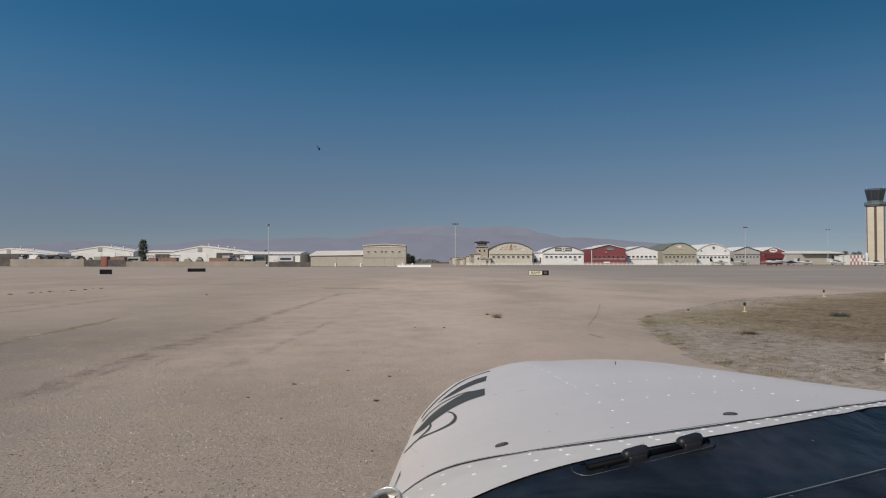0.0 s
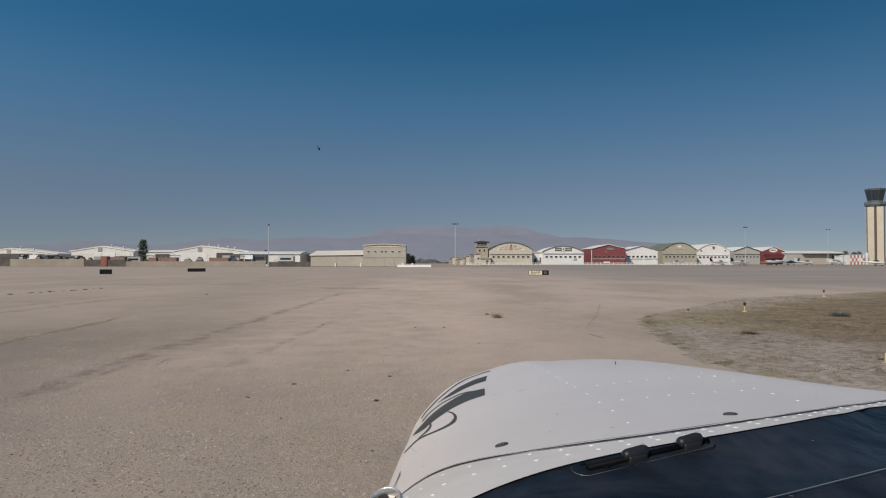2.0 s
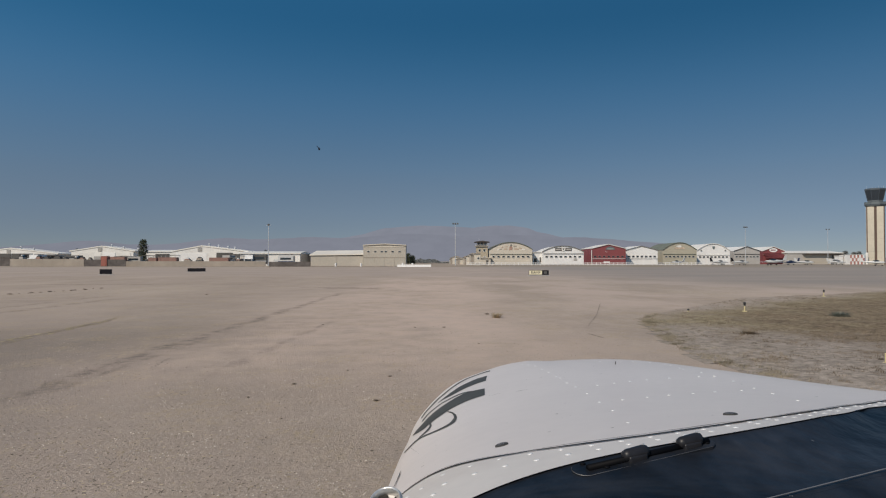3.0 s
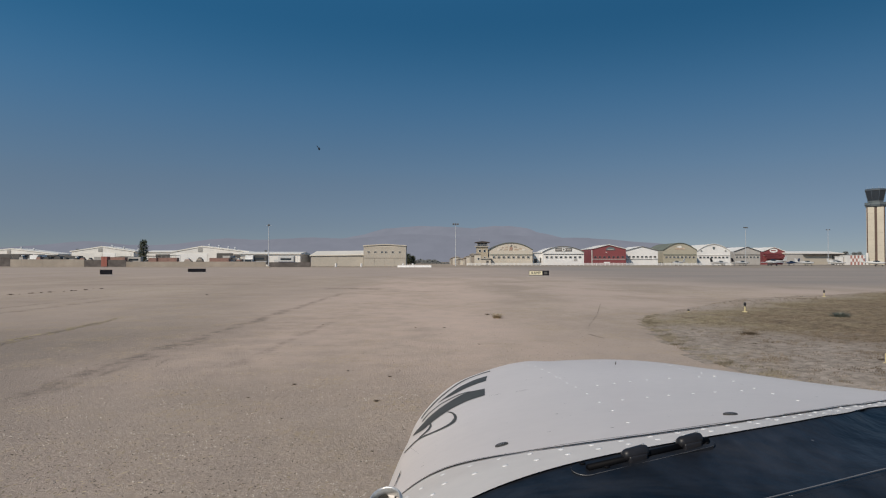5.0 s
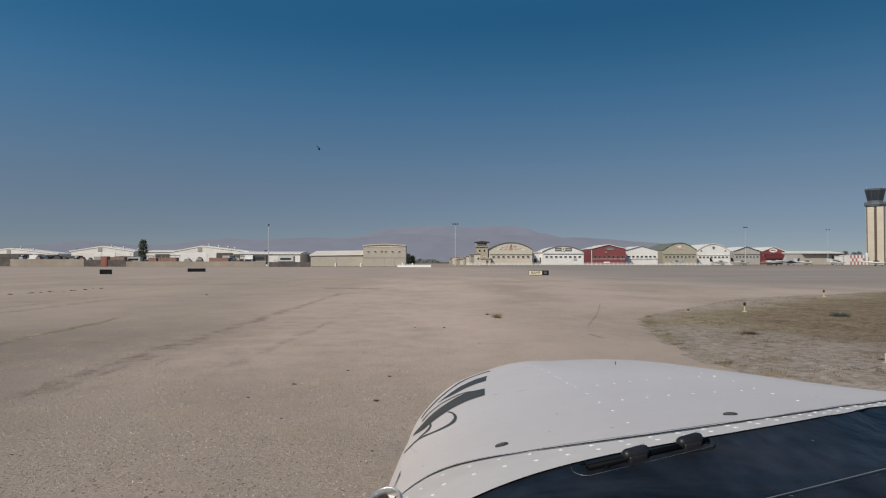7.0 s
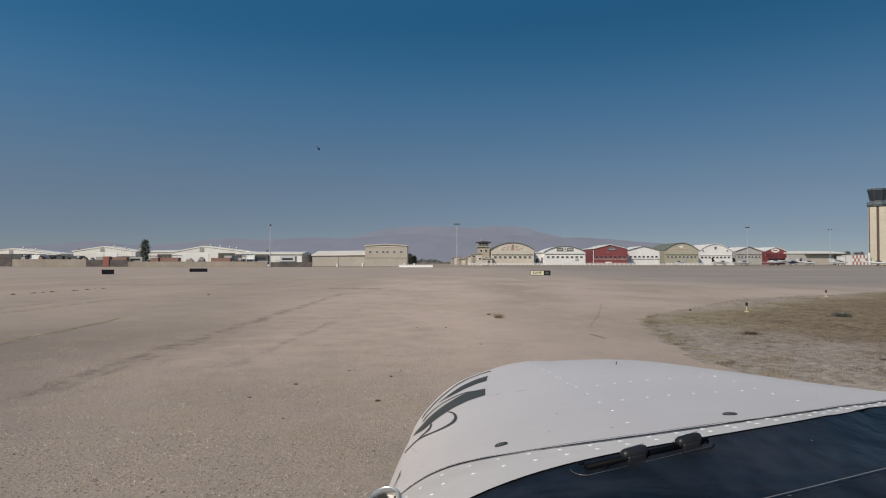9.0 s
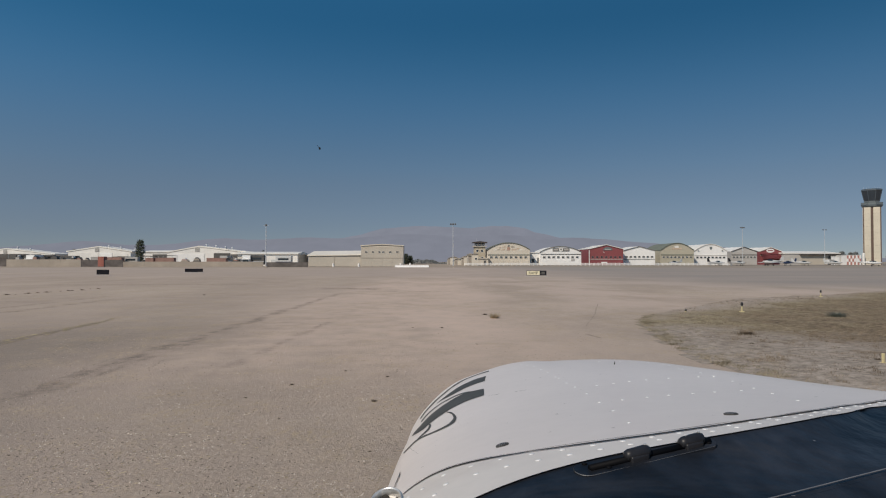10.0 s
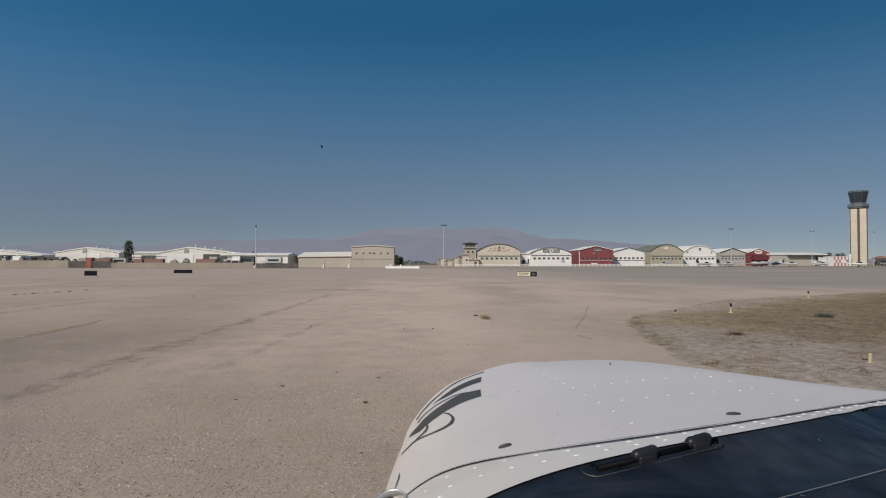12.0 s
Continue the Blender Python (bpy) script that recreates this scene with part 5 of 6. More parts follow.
box_van(-58.79, 236, 0, "white box van with blue stripes behind a screened fence", M_PLANE, M_BLUE_TRIM, 1.28)
box_van(229.27, 372, 20, "white box van beside the terminal hall", M_PLANE, M_RED_TRIM)
box_van(243.5, 338, 8, "dark service van before the ramp office", M_SHADE, M_STEEL, 1.2)
box_van(-154.86, 262, 10, "grey box van in the yard", M_GREY, M_STEEL)
box_van(-155.43, 256, 190, "dark box van in the yard", M_FENCE, M_STEEL)
for px, d, turn, size, paint, label in ((-160.27, 250, 95, 1.45, M_WHITE, "tall white box truck behind the tan wall"), (-166.25, 266, 10, 1.5, M_SHADE, "tall dark box truck in the yard"),
                                        (-154.85, 266, 175, 1.4, M_FENCE, "tall grey box truck in the yard"), (-179.84, 270, 80, 1.5, M_SHADE, "tall dark box truck under the hangar's eaves"),
                                        (-84.14, 248, 90, 1.35, M_GREY, "grey box truck before an open bay"), (-72.04, 246, 5, 1.4, M_FENCE, "dark box truck beside a long shed"),
                                        (-74.9, 246, 95, 1.4, M_WHITE, "white box truck beside a long shed"), (-122.32, 250, 5, 1.2, M_GREY, "grey box truck behind the tan wall")):
    box_van(px, d, turn, label, paint, M_STEEL, size)
box_van(-107.37, 250, 5, "grey box van behind the yard wall", M_GREY, M_STEEL)


# ---------------------------------------------------------------- trees
def tree(x, y, height, width, label, seed, leaf, name="tree"):
    rng = random.Random(seed)
    t = thing(name, pose(x, y, 0), label, "tree", "trees")
    b = bmesh.new()
    pts = [Vector((0, 0, 0))]
    for i in range(1, 6):
        pts.append(Vector((rng.gauss(0, 0.03) * width, rng.gauss(0, 0.03) * width, height * 0.75 * i / 5)))
    for i, (p, q) in enumerate(zip(pts, pts[1:])):
        rod(p, q, 0.22 * (1 - i * 0.16), 0.22 * (1 - (i + 1) * 0.16), 8, b)
    part("trunk", b, M_BARK, t)
    for i in range(9):
        a = rng.uniform(0, 6.283)
        z0 = height * rng.uniform(0.3, 0.7)
        q = Vector((math.cos(a) * width * 0.36, math.sin(a) * width * 0.36, z0 + height * rng.uniform(0.08, 0.25)))
        part("limb", rod((0, 0, z0), q, 0.07, 0.03, 6), M_BARK, t)
    verts, faces = [], []
    for i in range(520):
        zz = rng.uniform(0.22, 1.0)
        env = (math.sin(math.pi * min(1, (zz - 0.1) / 0.95)) ** 0.5) * 0.5
        a, r = rng.uniform(0, 6.283), width * env * math.sqrt(rng.random()) * rng.uniform(0.75, 1.12)
        c = Vector((math.cos(a) * r, math.sin(a) * r, zz * height))
        for _ in range(4):
            k = len(verts)
            o = c + Vector((rng.gauss(0, 0.12), rng.gauss(0, 0.12), rng.gauss(0, 0.12))) * width * 0.5
            for _ in range(3):
                verts.append(o + Vector((rng.uniform(-1, 1), rng.uniform(-1, 1), rng.uniform(-1, 1))) * 0.075 * width)
            faces.append((k, k + 1, k + 2))
    me = bpy.data.meshes.new("crown")
    me.from_pydata([tuple(v) for v in verts], [], faces)
    me.materials.append(leaf)
    part("crown", me, leaf, t)


tree(-124.22, 262, 10.67, 3.98, "dense dark green upright tree beside the hangars", 3, M_LEAF)
for k, (x, d, h, w) in enumerate(((-14.3, 260, 5.0, 2.6), (-12.6, 262, 4.2, 2.4))):
    tree(x, d, h, w, "dark green bushy tree behind the barrier", 30 + k, M_LEAF if k < 2 else M_HAZED_LEAF)
for k, (x, d, h, w) in enumerate(((356.0, 560, 10.6, 6.0), (364.0, 560, 9.8, 6.0), (368.5, 560, 10.4, 5.0), (350.5, 560, 9.2, 6.0), (359.39, 580, 9.6, 6.2), (310.5, 560, 9.6, 5.0), (-243.0, 420, 10.15, 3.0), (-117.75, 420, 9.4, 2.62), (-257.25, 420, 6.4, 6.0), (-252.0, 420, 6.03, 6.0), (16.96, 500, 4.13, 5.36), (24.11, 500, 4.58, 5.36))):
    tree(x, d, h, w, "hazy tree in the far distance", 50 + k, M_HAZED_LEAF, name="far_tree")


def far_woods(name, d, b0, b1, low, high, count, seed, label):
    """A ragged belt of far trees and bushes between two bearings."""
    rng = random.Random(seed)
    verts, faces = [], []
    for _ in range(count):
        b = rng.uniform(b0, b1)
        dd = d + rng.uniform(0, 60)
        h = max(0.8, low + (high - low) * (0.5 + 0.9 * noise.noise((b * 60, seed, 0)) + 0.5 * noise.noise((b * 190, seed, 5))))
        z = h * rng.random() ** 0.6
        k = len(verts)
        for _ in range(3):
            verts.append((b * dd + rng.uniform(-0.9, 0.9), dd + rng.uniform(-0.9, 0.9), max(0.0, z + rng.uniform(-0.6, 0.6))))
        faces.append((k, k + 1, k + 2))
    me = bpy.data.meshes.new(name)
    me.from_pydata(verts, [], faces)
    me.materials.append(M_HAZED_LEAF)
    tagged(new(name, me), label, "trees", kind="stuff")


far_woods("far_woods", 560, -0.062, 0.06, 1.0, 4.6, 5200, 6.5, "hazy grey-green belt of far trees and bushes")
far_woods("far_hedge", 430, -0.70, -0.55, 1.5, 6.0, 4200, 2.5, "hazy grey-green trees behind the far hangars")

# ---------------------------------------------------------------- airfield signs and lights
def airfield_sign(x, y, w, h, faces, turn, label):
    s = thing("airfield_sign", pose(x, y, 0, 0, 0, turn), label, "sign", "airfield signs")
    part("pad", box(-w / 2 - 0.15, w / 2 + 0.15, -0.45, 0.45, 0, 0.04), M_GREY, s)
    part("cabinet", box(-w / 2, w / 2, -0.13, 0.13, 0.12, h, bevel=0.02), M_SIGN_BLACK, s, "black sign cabinet")
    n = max(2, round(w / 0.9) + 1)
    for i in range(n):
        part("leg", rod((-w / 2 + 0.12 + (w - 0.24) * i / (n - 1), 0, 0.03), (-w / 2 + 0.12 + (w - 0.24) * i / (n - 1), 0, 0.14), 0.04, sides=8), M_STEEL, s)
    for x0, x1, mat in faces:
        part("face", box(x0, x1, -0.142, -0.132, 0.17, h - 0.05), mat, s)
    return s


RS = airfield_sign(12.41, 82, 2.56, 0.74, ((-1.27, 0.40, M_SIGN_YELLOW),), 0, "yellow and black airfield sign reading RAMP")
fc = bpy.data.curves.new("lettering", "FONT")
fc.body, fc.size, fc.align_x, fc.align_y, fc.extrude = "RAMP", 0.50, "CENTER", "CENTER", 0.004
word = new("word_curve", fc)
dg = bpy.context.evaluated_depsgraph_get()
me = bpy.data.meshes.new_from_object(word.evaluated_get(dg))
bpy.data.objects.remove(word)
me.materials.clear()
me.materials.append(M_SIGN_BLACK)
part("lettering", me, M_SIGN_BLACK, RS, at=pose(-0.43, -0.148, 0.42, 90, 0, 0) @ Matrix.Diagonal((0.95, 1, 1, 1)))
part("character", box(0.62, 1.05, -0.148, -0.134, 0.26, 0.60), M_FENCE, RS, "dim character panel")
airfield_sign(-46.87, 88, 1.53, 0.78, (), 12, "black back of a small airfield sign")
airfield_sign(-42.43, 109, 2.92, 0.70, (), 8, "black back of a long airfield sign")


def edge_light(x, y, h, z=0.0, turn=0):
    e = thing("taxiway_light", pose(x, y, z, 0, 0, turn), "yellow taxiway edge light with a dark blue lens", "airfield light", "taxiway lights")
    part("base_plate", rod((0, 0, 0), (0, 0, 0.03), 0.085, sides=20), M_SAFETY, e)
    part("stem", rod((0, 0, 0.03), (0, 0, h * 0.60), 0.024, sides=12), M_SAFETY, e)
    part("collar", rod((0, 0, h * 0.58), (0, 0, h * 0.68), 0.036, sides=16), M_FENCE, e)
    part("lens", loft([[(r * math.cos(t * math.tau / 16), r * math.sin(t * math.tau / 16), z) for t in range(16)] for r, z in ((0.038, h * 0.68), (0.046, h * 0.74), (0.046, h * 0.88), (0.034, h * 0.96), (0.012, h))]), M_BLUE_LENS, e, "dark blue glass lens", smooth=True)


edge_light(11.01, 23.13, 0.36, 0.06)
edge_light(19.99, 33.25, 0.36, 0.05)
edge_light(9.05, 23.38, 0.14, 0.0)
stake = thing("marker_stake", pose(8.08, 11.56, 0.03, 3, -4, 15), "short yellow marker stake in the dry verge", "marker")
part("post", box(-0.02, 0.02, -0.02, 0.02, -0.03, 0.20, bevel=0.005), M_SAFETY, stake)
part("foot", rod((0, 0, -0.02), (0, 0, 0.025), 0.075, 0.06, sides=14), M_SAFETY, stake)

# weeds and clods on the asphalt
def clump(x, y, size, label, seed, material, name="weed_clump", flat=0.45, group="weeds on the asphalt"):
    rng = random.Random(seed)
    verts, faces = [], []
    for _ in range(420):
        a, lean = rng.uniform(0, 6.283), rng.uniform(0.2, 1.6)
        h = size * flat * rng.uniform(0.3, 1.0)
        r = abs(rng.gauss(0, 0.22)) * size
        k = len(verts)
        bx, by = r * math.cos(a), r * math.sin(a)
        w = size * 0.011
        verts += [(bx - w * math.sin(a), by + w * math.cos(a), 0), (bx + w * math.sin(a), by - w * math.cos(a), 0), (bx + h * lean * math.cos(a), by + h * lean * math.sin(a), h)]
        faces.append((k, k + 1, k + 2))
    me = bpy.data.meshes.new(name)
    me.from_pydata(verts, [], faces)
    me.materials.append(material)
    ob = new(name, me)
    ob.matrix_basis = pose(x, y, verge_height(x, y) if verge_depth(x, y) > 0 else 0)
    tagged(ob, label, "weed", group)


clump(1.8, 21.3, 0.36, "dry olive weed growing through the asphalt", 4, M_CHAFF, flat=0.62)
clump(8.25, 11.95, 0.16, "small dark dead tuft on the verge", 9, M_CLOD, "dead_tuft", 0.35, "tufts on the verge")
clump(13.34, 21.28, 0.8, "low grey-green shrub on the dry verge", 5, M_SHRUB, "low_shrub", 0.26)
clump(7.85, 16.24, 0.75, "low dead shrub on the dry verge", 6, M_SCRUB, "low_shrub", 0.13)
for k, (x, y, s) in enumerate(((-0.88, 10.48, 0.09), (-2.3, 9.81, 0.1), (-1.65, 11.03, 0.07), (-0.91, 8.65, 0.12), (-3.6, 19.0, 0.1), (0.03, 18.19, 0.12), (0.83, 14.58, 0.08), (-13.46, 36.07, 0.2), (-0.75, 11.03, 0.05), (1.58, 22.64, 0.25), (-0.71, 6.37, 0.05), (-2.72, 8.87, 0.07), (-1.95, 7.68, 0.05), (-2.15, 5.25, 0.035), (-1.72, 5.28, 0.03), (-4.24, 6.26, 0.04), (-0.8, 18.19, 0.1))):
    clump(x, y, s * 0.9, "small dark dry weed on the asphalt", 100 + k, M_CLOD, "small_weed", 0.26)
for k, (x, y) in enumerate(((-24.8, 36.3), (-24.7, 36.9), (-24.6, 37.6), (-24.6, 37.9), (-24.5, 38.6), (-24.4, 39.3), (-24.3, 39.6), (-24.2, 40.4), (-24.1, 41.1), (-24.1, 41.5), (-23.9, 42.3), (-24.6, 43.4), (-24.3, 44.0), (-23.9, 44.3))):
    clump(x, y, (0.34, 0.16, 0.25, 0.12, 0.3)[k * 3 % 5], "dark dry weed in a pavement joint", 140 + k, M_CLOD, "joint_weed", 0.2)

# stones on the verge's bare edge
rng = random.Random(18)
verts, faces = [], []
while len(faces) < 14000:
    y = rng.uniform(8.5, 22)
    x = float(np.interp(y, *LEFT_EDGE)) + 0.2 + abs(rng.gauss(0, 2.4))
    if verge_depth(x, y) < 0.1:
        continue
    s = 0.0035 + 0.009 * rng.random() ** 2.4
    k, a, z = len(verts), rng.uniform(0, 6.28), verge_height(x, y)
    for i in range(4):
        verts.append((x + s * math.cos(a + i * 1.57) * rng.uniform(0.7, 1.3), y + s * math.sin(a + i * 1.57) * rng.uniform(0.7, 1.3), z))
    verts.append((x, y, z + s * 1.0))
    faces += [(k, k + 1, k + 4), (k + 1, k + 2, k + 4), (k + 2, k + 3, k + 4), (k + 3, k, k + 4)]
me = bpy.data.meshes.new("verge_gravel")
me.from_pydata(verts, [], faces)
me.materials.append(M_STONE)
tagged(new("verge_gravel", me), "pale gravel and small stones on dry earth", "gravel", kind="stuff")

# loose stones on the asphalt
rng = random.Random(8)
verts, faces = [], []
for _ in range(16000):
    y = 4.6 + 12 * rng.random() ** 1.6
    x = rng.uniform(-0.72, 0.35) * y
    if noise.noise((x * 0.7, y * 0.7, 4)) + 0.5 * noise.noise((x * 2.1, y * 2.1, 6)) < 0.08 and rng.random() < 0.82:
        continue
    s = 0.003 + 0.010 * rng.random() ** 2.8
    k = len(verts)
    a = rng.uniform(0, 6.28)
    for i in range(4):
        verts.append((x + s * math.cos(a + i * 1.57) * rng.uniform(0.7, 1.3), y + s * math.sin(a + i * 1.57) * rng.uniform(0.7, 1.3), 0.001))
    verts.append((x, y, s * 0.9))
    faces += [(k, k + 1, k + 4), (k + 1, k + 2, k + 4), (k + 2, k + 3, k + 4), (k + 3, k, k + 4)]
me = bpy.data.meshes.new("loose_stones")
me.from_pydata(verts, [], faces)
me.materials.append(M_STONE)
tagged(new("loose_stones", me), "small pale loose stones on worn asphalt", "gravel", kind="stuff")

# straw bits and dark crumbs blown over the asphalt
for name, material, count, seed, label in (("straw_bits", M_CHAFF, 3600, 61, "dry straw bits scattered over worn asphalt"), ("dark_crumbs", M_CLOD, 3000, 62, "dark crumbs of tar and earth on worn asphalt")):
    rng = random.Random(seed)
    verts, faces = [], []
    while len(faces) < count:
        y = 4.8 + 15 * rng.random() ** 1.4
        x = rng.uniform(-0.74, 0.30) * y
        if noise.noise((x * 0.6, y * 0.6, seed)) < 0.02 - 0.25 * rng.random():
            continue
        a, ln, w = rng.uniform(0, math.pi), rng.uniform(0.006, 0.022), rng.uniform(0.002, 0.004)
        if material is M_CLOD:
            ln, w = rng.uniform(0.004, 0.016), rng.uniform(0.003, 0.008)
        k = len(verts)
        ca, sa = math.cos(a), math.sin(a)
        for u, v, z in ((-ln, -w, 0.002), (ln, -w, 0.003), (ln * 0.8, w, 0.006), (-ln * 0.8, w, 0.005)):
            verts.append((x + u * ca - v * sa, y + u * sa + v * ca, z))
        faces.append((k, k + 1, k + 2, k + 3))
    me = bpy.data.meshes.new(name)
    me.from_pydata(verts, [], faces)
    me.materials.append(material)
    tagged(new(name, me), label, "debris", kind="stuff")

# ---------------------------------------------------------------- the airplane under the camera
AX, AW0, AW1 = 0.4258, 0.5269, 0.3984          # centre line, half width at the windshield and at the nose
AH0, AH1, APH, AHM = 0.1333, 0.2372, 0.8036, 0.0405
AY0, AY1, ABOW, AH = 0.5657, 1.7167, 0.0365, 0.2
AYAW, ASHEAR, AROLL = 0.067, -0.0249, 0.0181


def smooth_step(v, a, b):
    q = min(1.0, max(0.0, (v - a) / (b - a)))
    return q * q * (3 - 2 * q)


def cowl_point(t, deg, lift=0.0):
    """A place on the cowl: t runs from the windshield (0) to the nose (1), deg round it from the right side (0) over the top (90)."""
    a = radians(deg)
    w = AW0 + (AW1 - AW0) * t
    tp = (t + 0.004) ** APH - 0.004 ** APH if t >= 0 else t - 0.0083 * (1 - math.exp(t / 0.006))
    crown = 1.9 - (AH0 + (AH1 - AH0) * tp + AHM * t * (1 - t))
    q = min(1.0, max(0.0, (t - 0.5) / 0.5))
    sh = 1 - 0.2 * (1 - math.sqrt(1 - q * q))
    e = 2 / (3.3365 + (2.5381 - 3.3365) * min(1.0, max(0.0, t * 1.5)))
    c, s = math.cos(a), math.sin(a)
    ux = math.copysign(abs(c) ** e, c)
    uz = math.copysign(abs(s) ** e, s)
    if deg < 0 or deg > 180:
        ux = math.copysign(1.0, c)
        uz = -0.9 * min(1.0, (-deg if deg < 0 else deg - 180) / 40.0) * 2.4
        ux *= 1 - 0.18 * (uz / 2.16) ** 2
    x = w * sh * ux
    y = AY0 + (AY1 - AY0) * t - ABOW * (1 - t) * abs(ux) ** 1.2 + ASHEAR * x * (1 - t)
    z = crown - AH + AH * sh * uz + AROLL * x + lift - 0.075 * max(0.0, ux - 0.28) ** 2
    # the left flank swells towards the nose
    swell = float(np.interp(t, (.22, .30, .37, .47, .6, .73, .85, .94, 1.0), (0, .003, .0064, .0100, .0125, .0235, .0255, .0295, .0300)))
    lift_up = .0068 * smooth_step(deg, 97, 108) * (1 - smooth_step(deg, 112, 130)) * smooth_step(t, .55, .95)
    dy = y - AY0
    return Vector((-swell * smooth_step(deg, 104, 139), 0, lift_up)) + Vector((AX + x * math.cos(AYAW) - dy * math.sin(AYAW), AY0 + dy * math.cos(AYAW) + x * math.sin(AYAW), z))


def cowl_normal(t, deg):
    a = cowl_point(t + 0.004, deg) - cowl_point(t - 0.004, deg)
    b = cowl_point(t, deg + 0.6) - cowl_point(t, deg - 0.6)
    n = a.cross(b).normalized()
    return n if n.z > 0 or (n.x * (cowl_point(t, deg).x - AX) > 0) else -n


def on_cowl(t, deg, up):
    return cowl_point(t, deg) + cowl_normal(t, deg) * up


SEAM = ((80, 84, 86.21, 88.79, 89.98, 90.65, 92.05, 93.84, 95.91, 98.26, 100.29, 102.31, 104.34, 106.38, 108.45, 110.56, 112.73, 114.97, 117.31, 119.78, 122.37, 125.32, 128.66, 132.47, 135.87, 138.79, 141.86, 144.46, 146, 150, 160, 220),
        (.150, .142, .1292, .1026, .0784, .0601, .0433, .0271, .0104, -.0056, -.0133, -.0182, -.0216, -.0236, -.0241, -.0234, -.0213, -.0180, -.0133, -.0066, .0048, .0196, .0342, .0497, .0589, .0630, .0611, .0539, .0460, .031, .011, 0))
RIM = ((80, 85, 88.32, 89.92, 90.63, 92.31, 94.36, 96.18, 98.04, 99.94, 101.84, 103.75, 105.68, 107.63, 109.61, 111.64, 113.72, 115.87, 118.10, 120.42, 122.82, 125.32, 127.91, 130.59, 136, 150, 220),
       (.114, .107, .0903, .0585, .0328, .0055, -.0142, -.0258, -.0347, -.0419, -.0479, -.0526, -.0563, -.0593, -.0616, -.0634, -.0650, -.0665, -.0681, -.0699, -.0721, -.0748, -.0782, -.0824, -.089, -.095, -.095))


def eased(d, table):
    """Reads a smooth curve through a table of angles and stations."""
    xs, ys = table
    k = min(len(xs) - 2, max(0, int(np.searchsorted(xs, d)) - 1))
    h = xs[k + 1] - xs[k]

    def slope(i):
        if i == 0 or i == len(xs) - 1:
            return 0.0
        a, b = (ys[i] - ys[i - 1]) / (xs[i] - xs[i - 1]), (ys[i + 1] - ys[i]) / (xs[i + 1] - xs[i])
        return 0.0 if a * b <= 0 else 2 * a * b / (a + b)

    u = min(1.0, max(0.0, (d - xs[k]) / h))
    return (1 + 2 * u) * (1 - u) ** 2 * ys[k] + u * (1 - u) ** 2 * h * slope(k) + u * u * (3 - 2 * u) * ys[k + 1] + u * u * (u - 1) * h * slope(k + 1)


def seam_t(d):
    return eased(d, SEAM)


def rim_t(d):
    return eased(d, RIM)


PLANE = thing("airplane", pose(0, 0, 0), "white single-engine light airplane with slate stripes on its cowl", "airplane")
ANGLES = [-40 + 3 * i for i in range(40)] + [80 + 0.5 * i for i in range(181)] + [170.5 + 3.3 * i for i in range(16)]


def skin(t0, t1, rows, up0=0.0, up1=0.0):
    b = bmesh.new()
    grid = []
    for i in range(rows + 1):
        f = i / rows
        grid.append([b.verts.new(cowl_point(t0(d) + (t1(d) - t0(d)) * f, d) + Vector((0, 0, up0 + (up1 - up0) * f))) for d in ANGLES])
    for p, q in zip(grid, grid[1:]):
        for k in range(len(ANGLES) - 1):
            b.faces.new((p[k], p[k + 1], q[k + 1], q[k]))
    bmesh.ops.recalc_face_normals(b, faces=b.faces)
    return b, grid


def seam_half(d):
    """Half the width of the panel gap, which opens towards the side."""
    return 0.0012 + 0.0008 * smooth_step(d, 122, 130) + 0.0009 * smooth_step(101.5 - d, 0, 2) * smooth_step(d, 90.5, 93) + 0.0003 * noise.noise((d * 0.7, 4.0, 0.0))


b, grid = skin(lambda d: seam_t(d) - 0.0005, lambda d: 0.9995, 46)
front = [v.co.copy() for v in grid[-1]]
lip = [b.verts.new(Vector((AX - 0.077 + (p.x - AX + 0.077) * 0.8, p.y + 0.035, 1.42 + (p.z - 1.42) * 0.82))) for p in front]
for k in range(len(front) - 1):
    b.faces.new((grid[-1][k], grid[-1][k + 1], lip[k + 1], lip[k]))
b.faces.new(lip)
bmesh.ops.recalc_face_normals(b, faces=b.faces)
part("cowl", b, M_COWL, PLANE, "white painted engine cowl", smooth=True)
b, _ = skin(rim_t, lambda d: seam_t(d) - 0.002, 6, 0.0, 0.0)
part("fairing", b, M_FAIRING, PLANE, "white riveted windshield fairing", smooth=True)
b, _ = skin(lambda d: seam_t(d) - seam_half(d), lambda d: seam_t(d) + seam_half(d), 1, 0.0006, 0.0009)
part("cowl_seam", b, M_GAP, PLANE, "grimy dark panel gap")
b, _ = skin(lambda d: seam_t(d) + 0.0058 - 0.0012 * noise.noise((d * 0.2, 1.0, 0.0)), lambda d: seam_t(d) + 0.0071 + 0.0006 * noise.noise((d * 0.3, 2.0, 0.0)), 1, 0.0007, 0.0007)
part("lap_edge", b, M_LAP, PLANE, "thin grey line of the lapped skin edge")
b = bmesh.new()
ring = []
for d in ANGLES:
    p = cowl_point(rim_t(d), d)
    q = cowl_point(rim_t(d) - 0.0009, d)
    ring.append((b.verts.new(p + Vector((0, 0, 0.0003))), b.verts.new(q + Vector((0, 0, 0.0003))), b.verts.new(q + Vector((0, 0, -0.0008)))))
for p, q in zip(ring, ring[1:]):
    b.faces.new((p[0], q[0], q[1], p[1]))
    b.faces.new((p[1], q[1], q[2], p[2]))
part("windshield_gasket", b, M_RUBBER, PLANE, "black rubber windshield gasket")

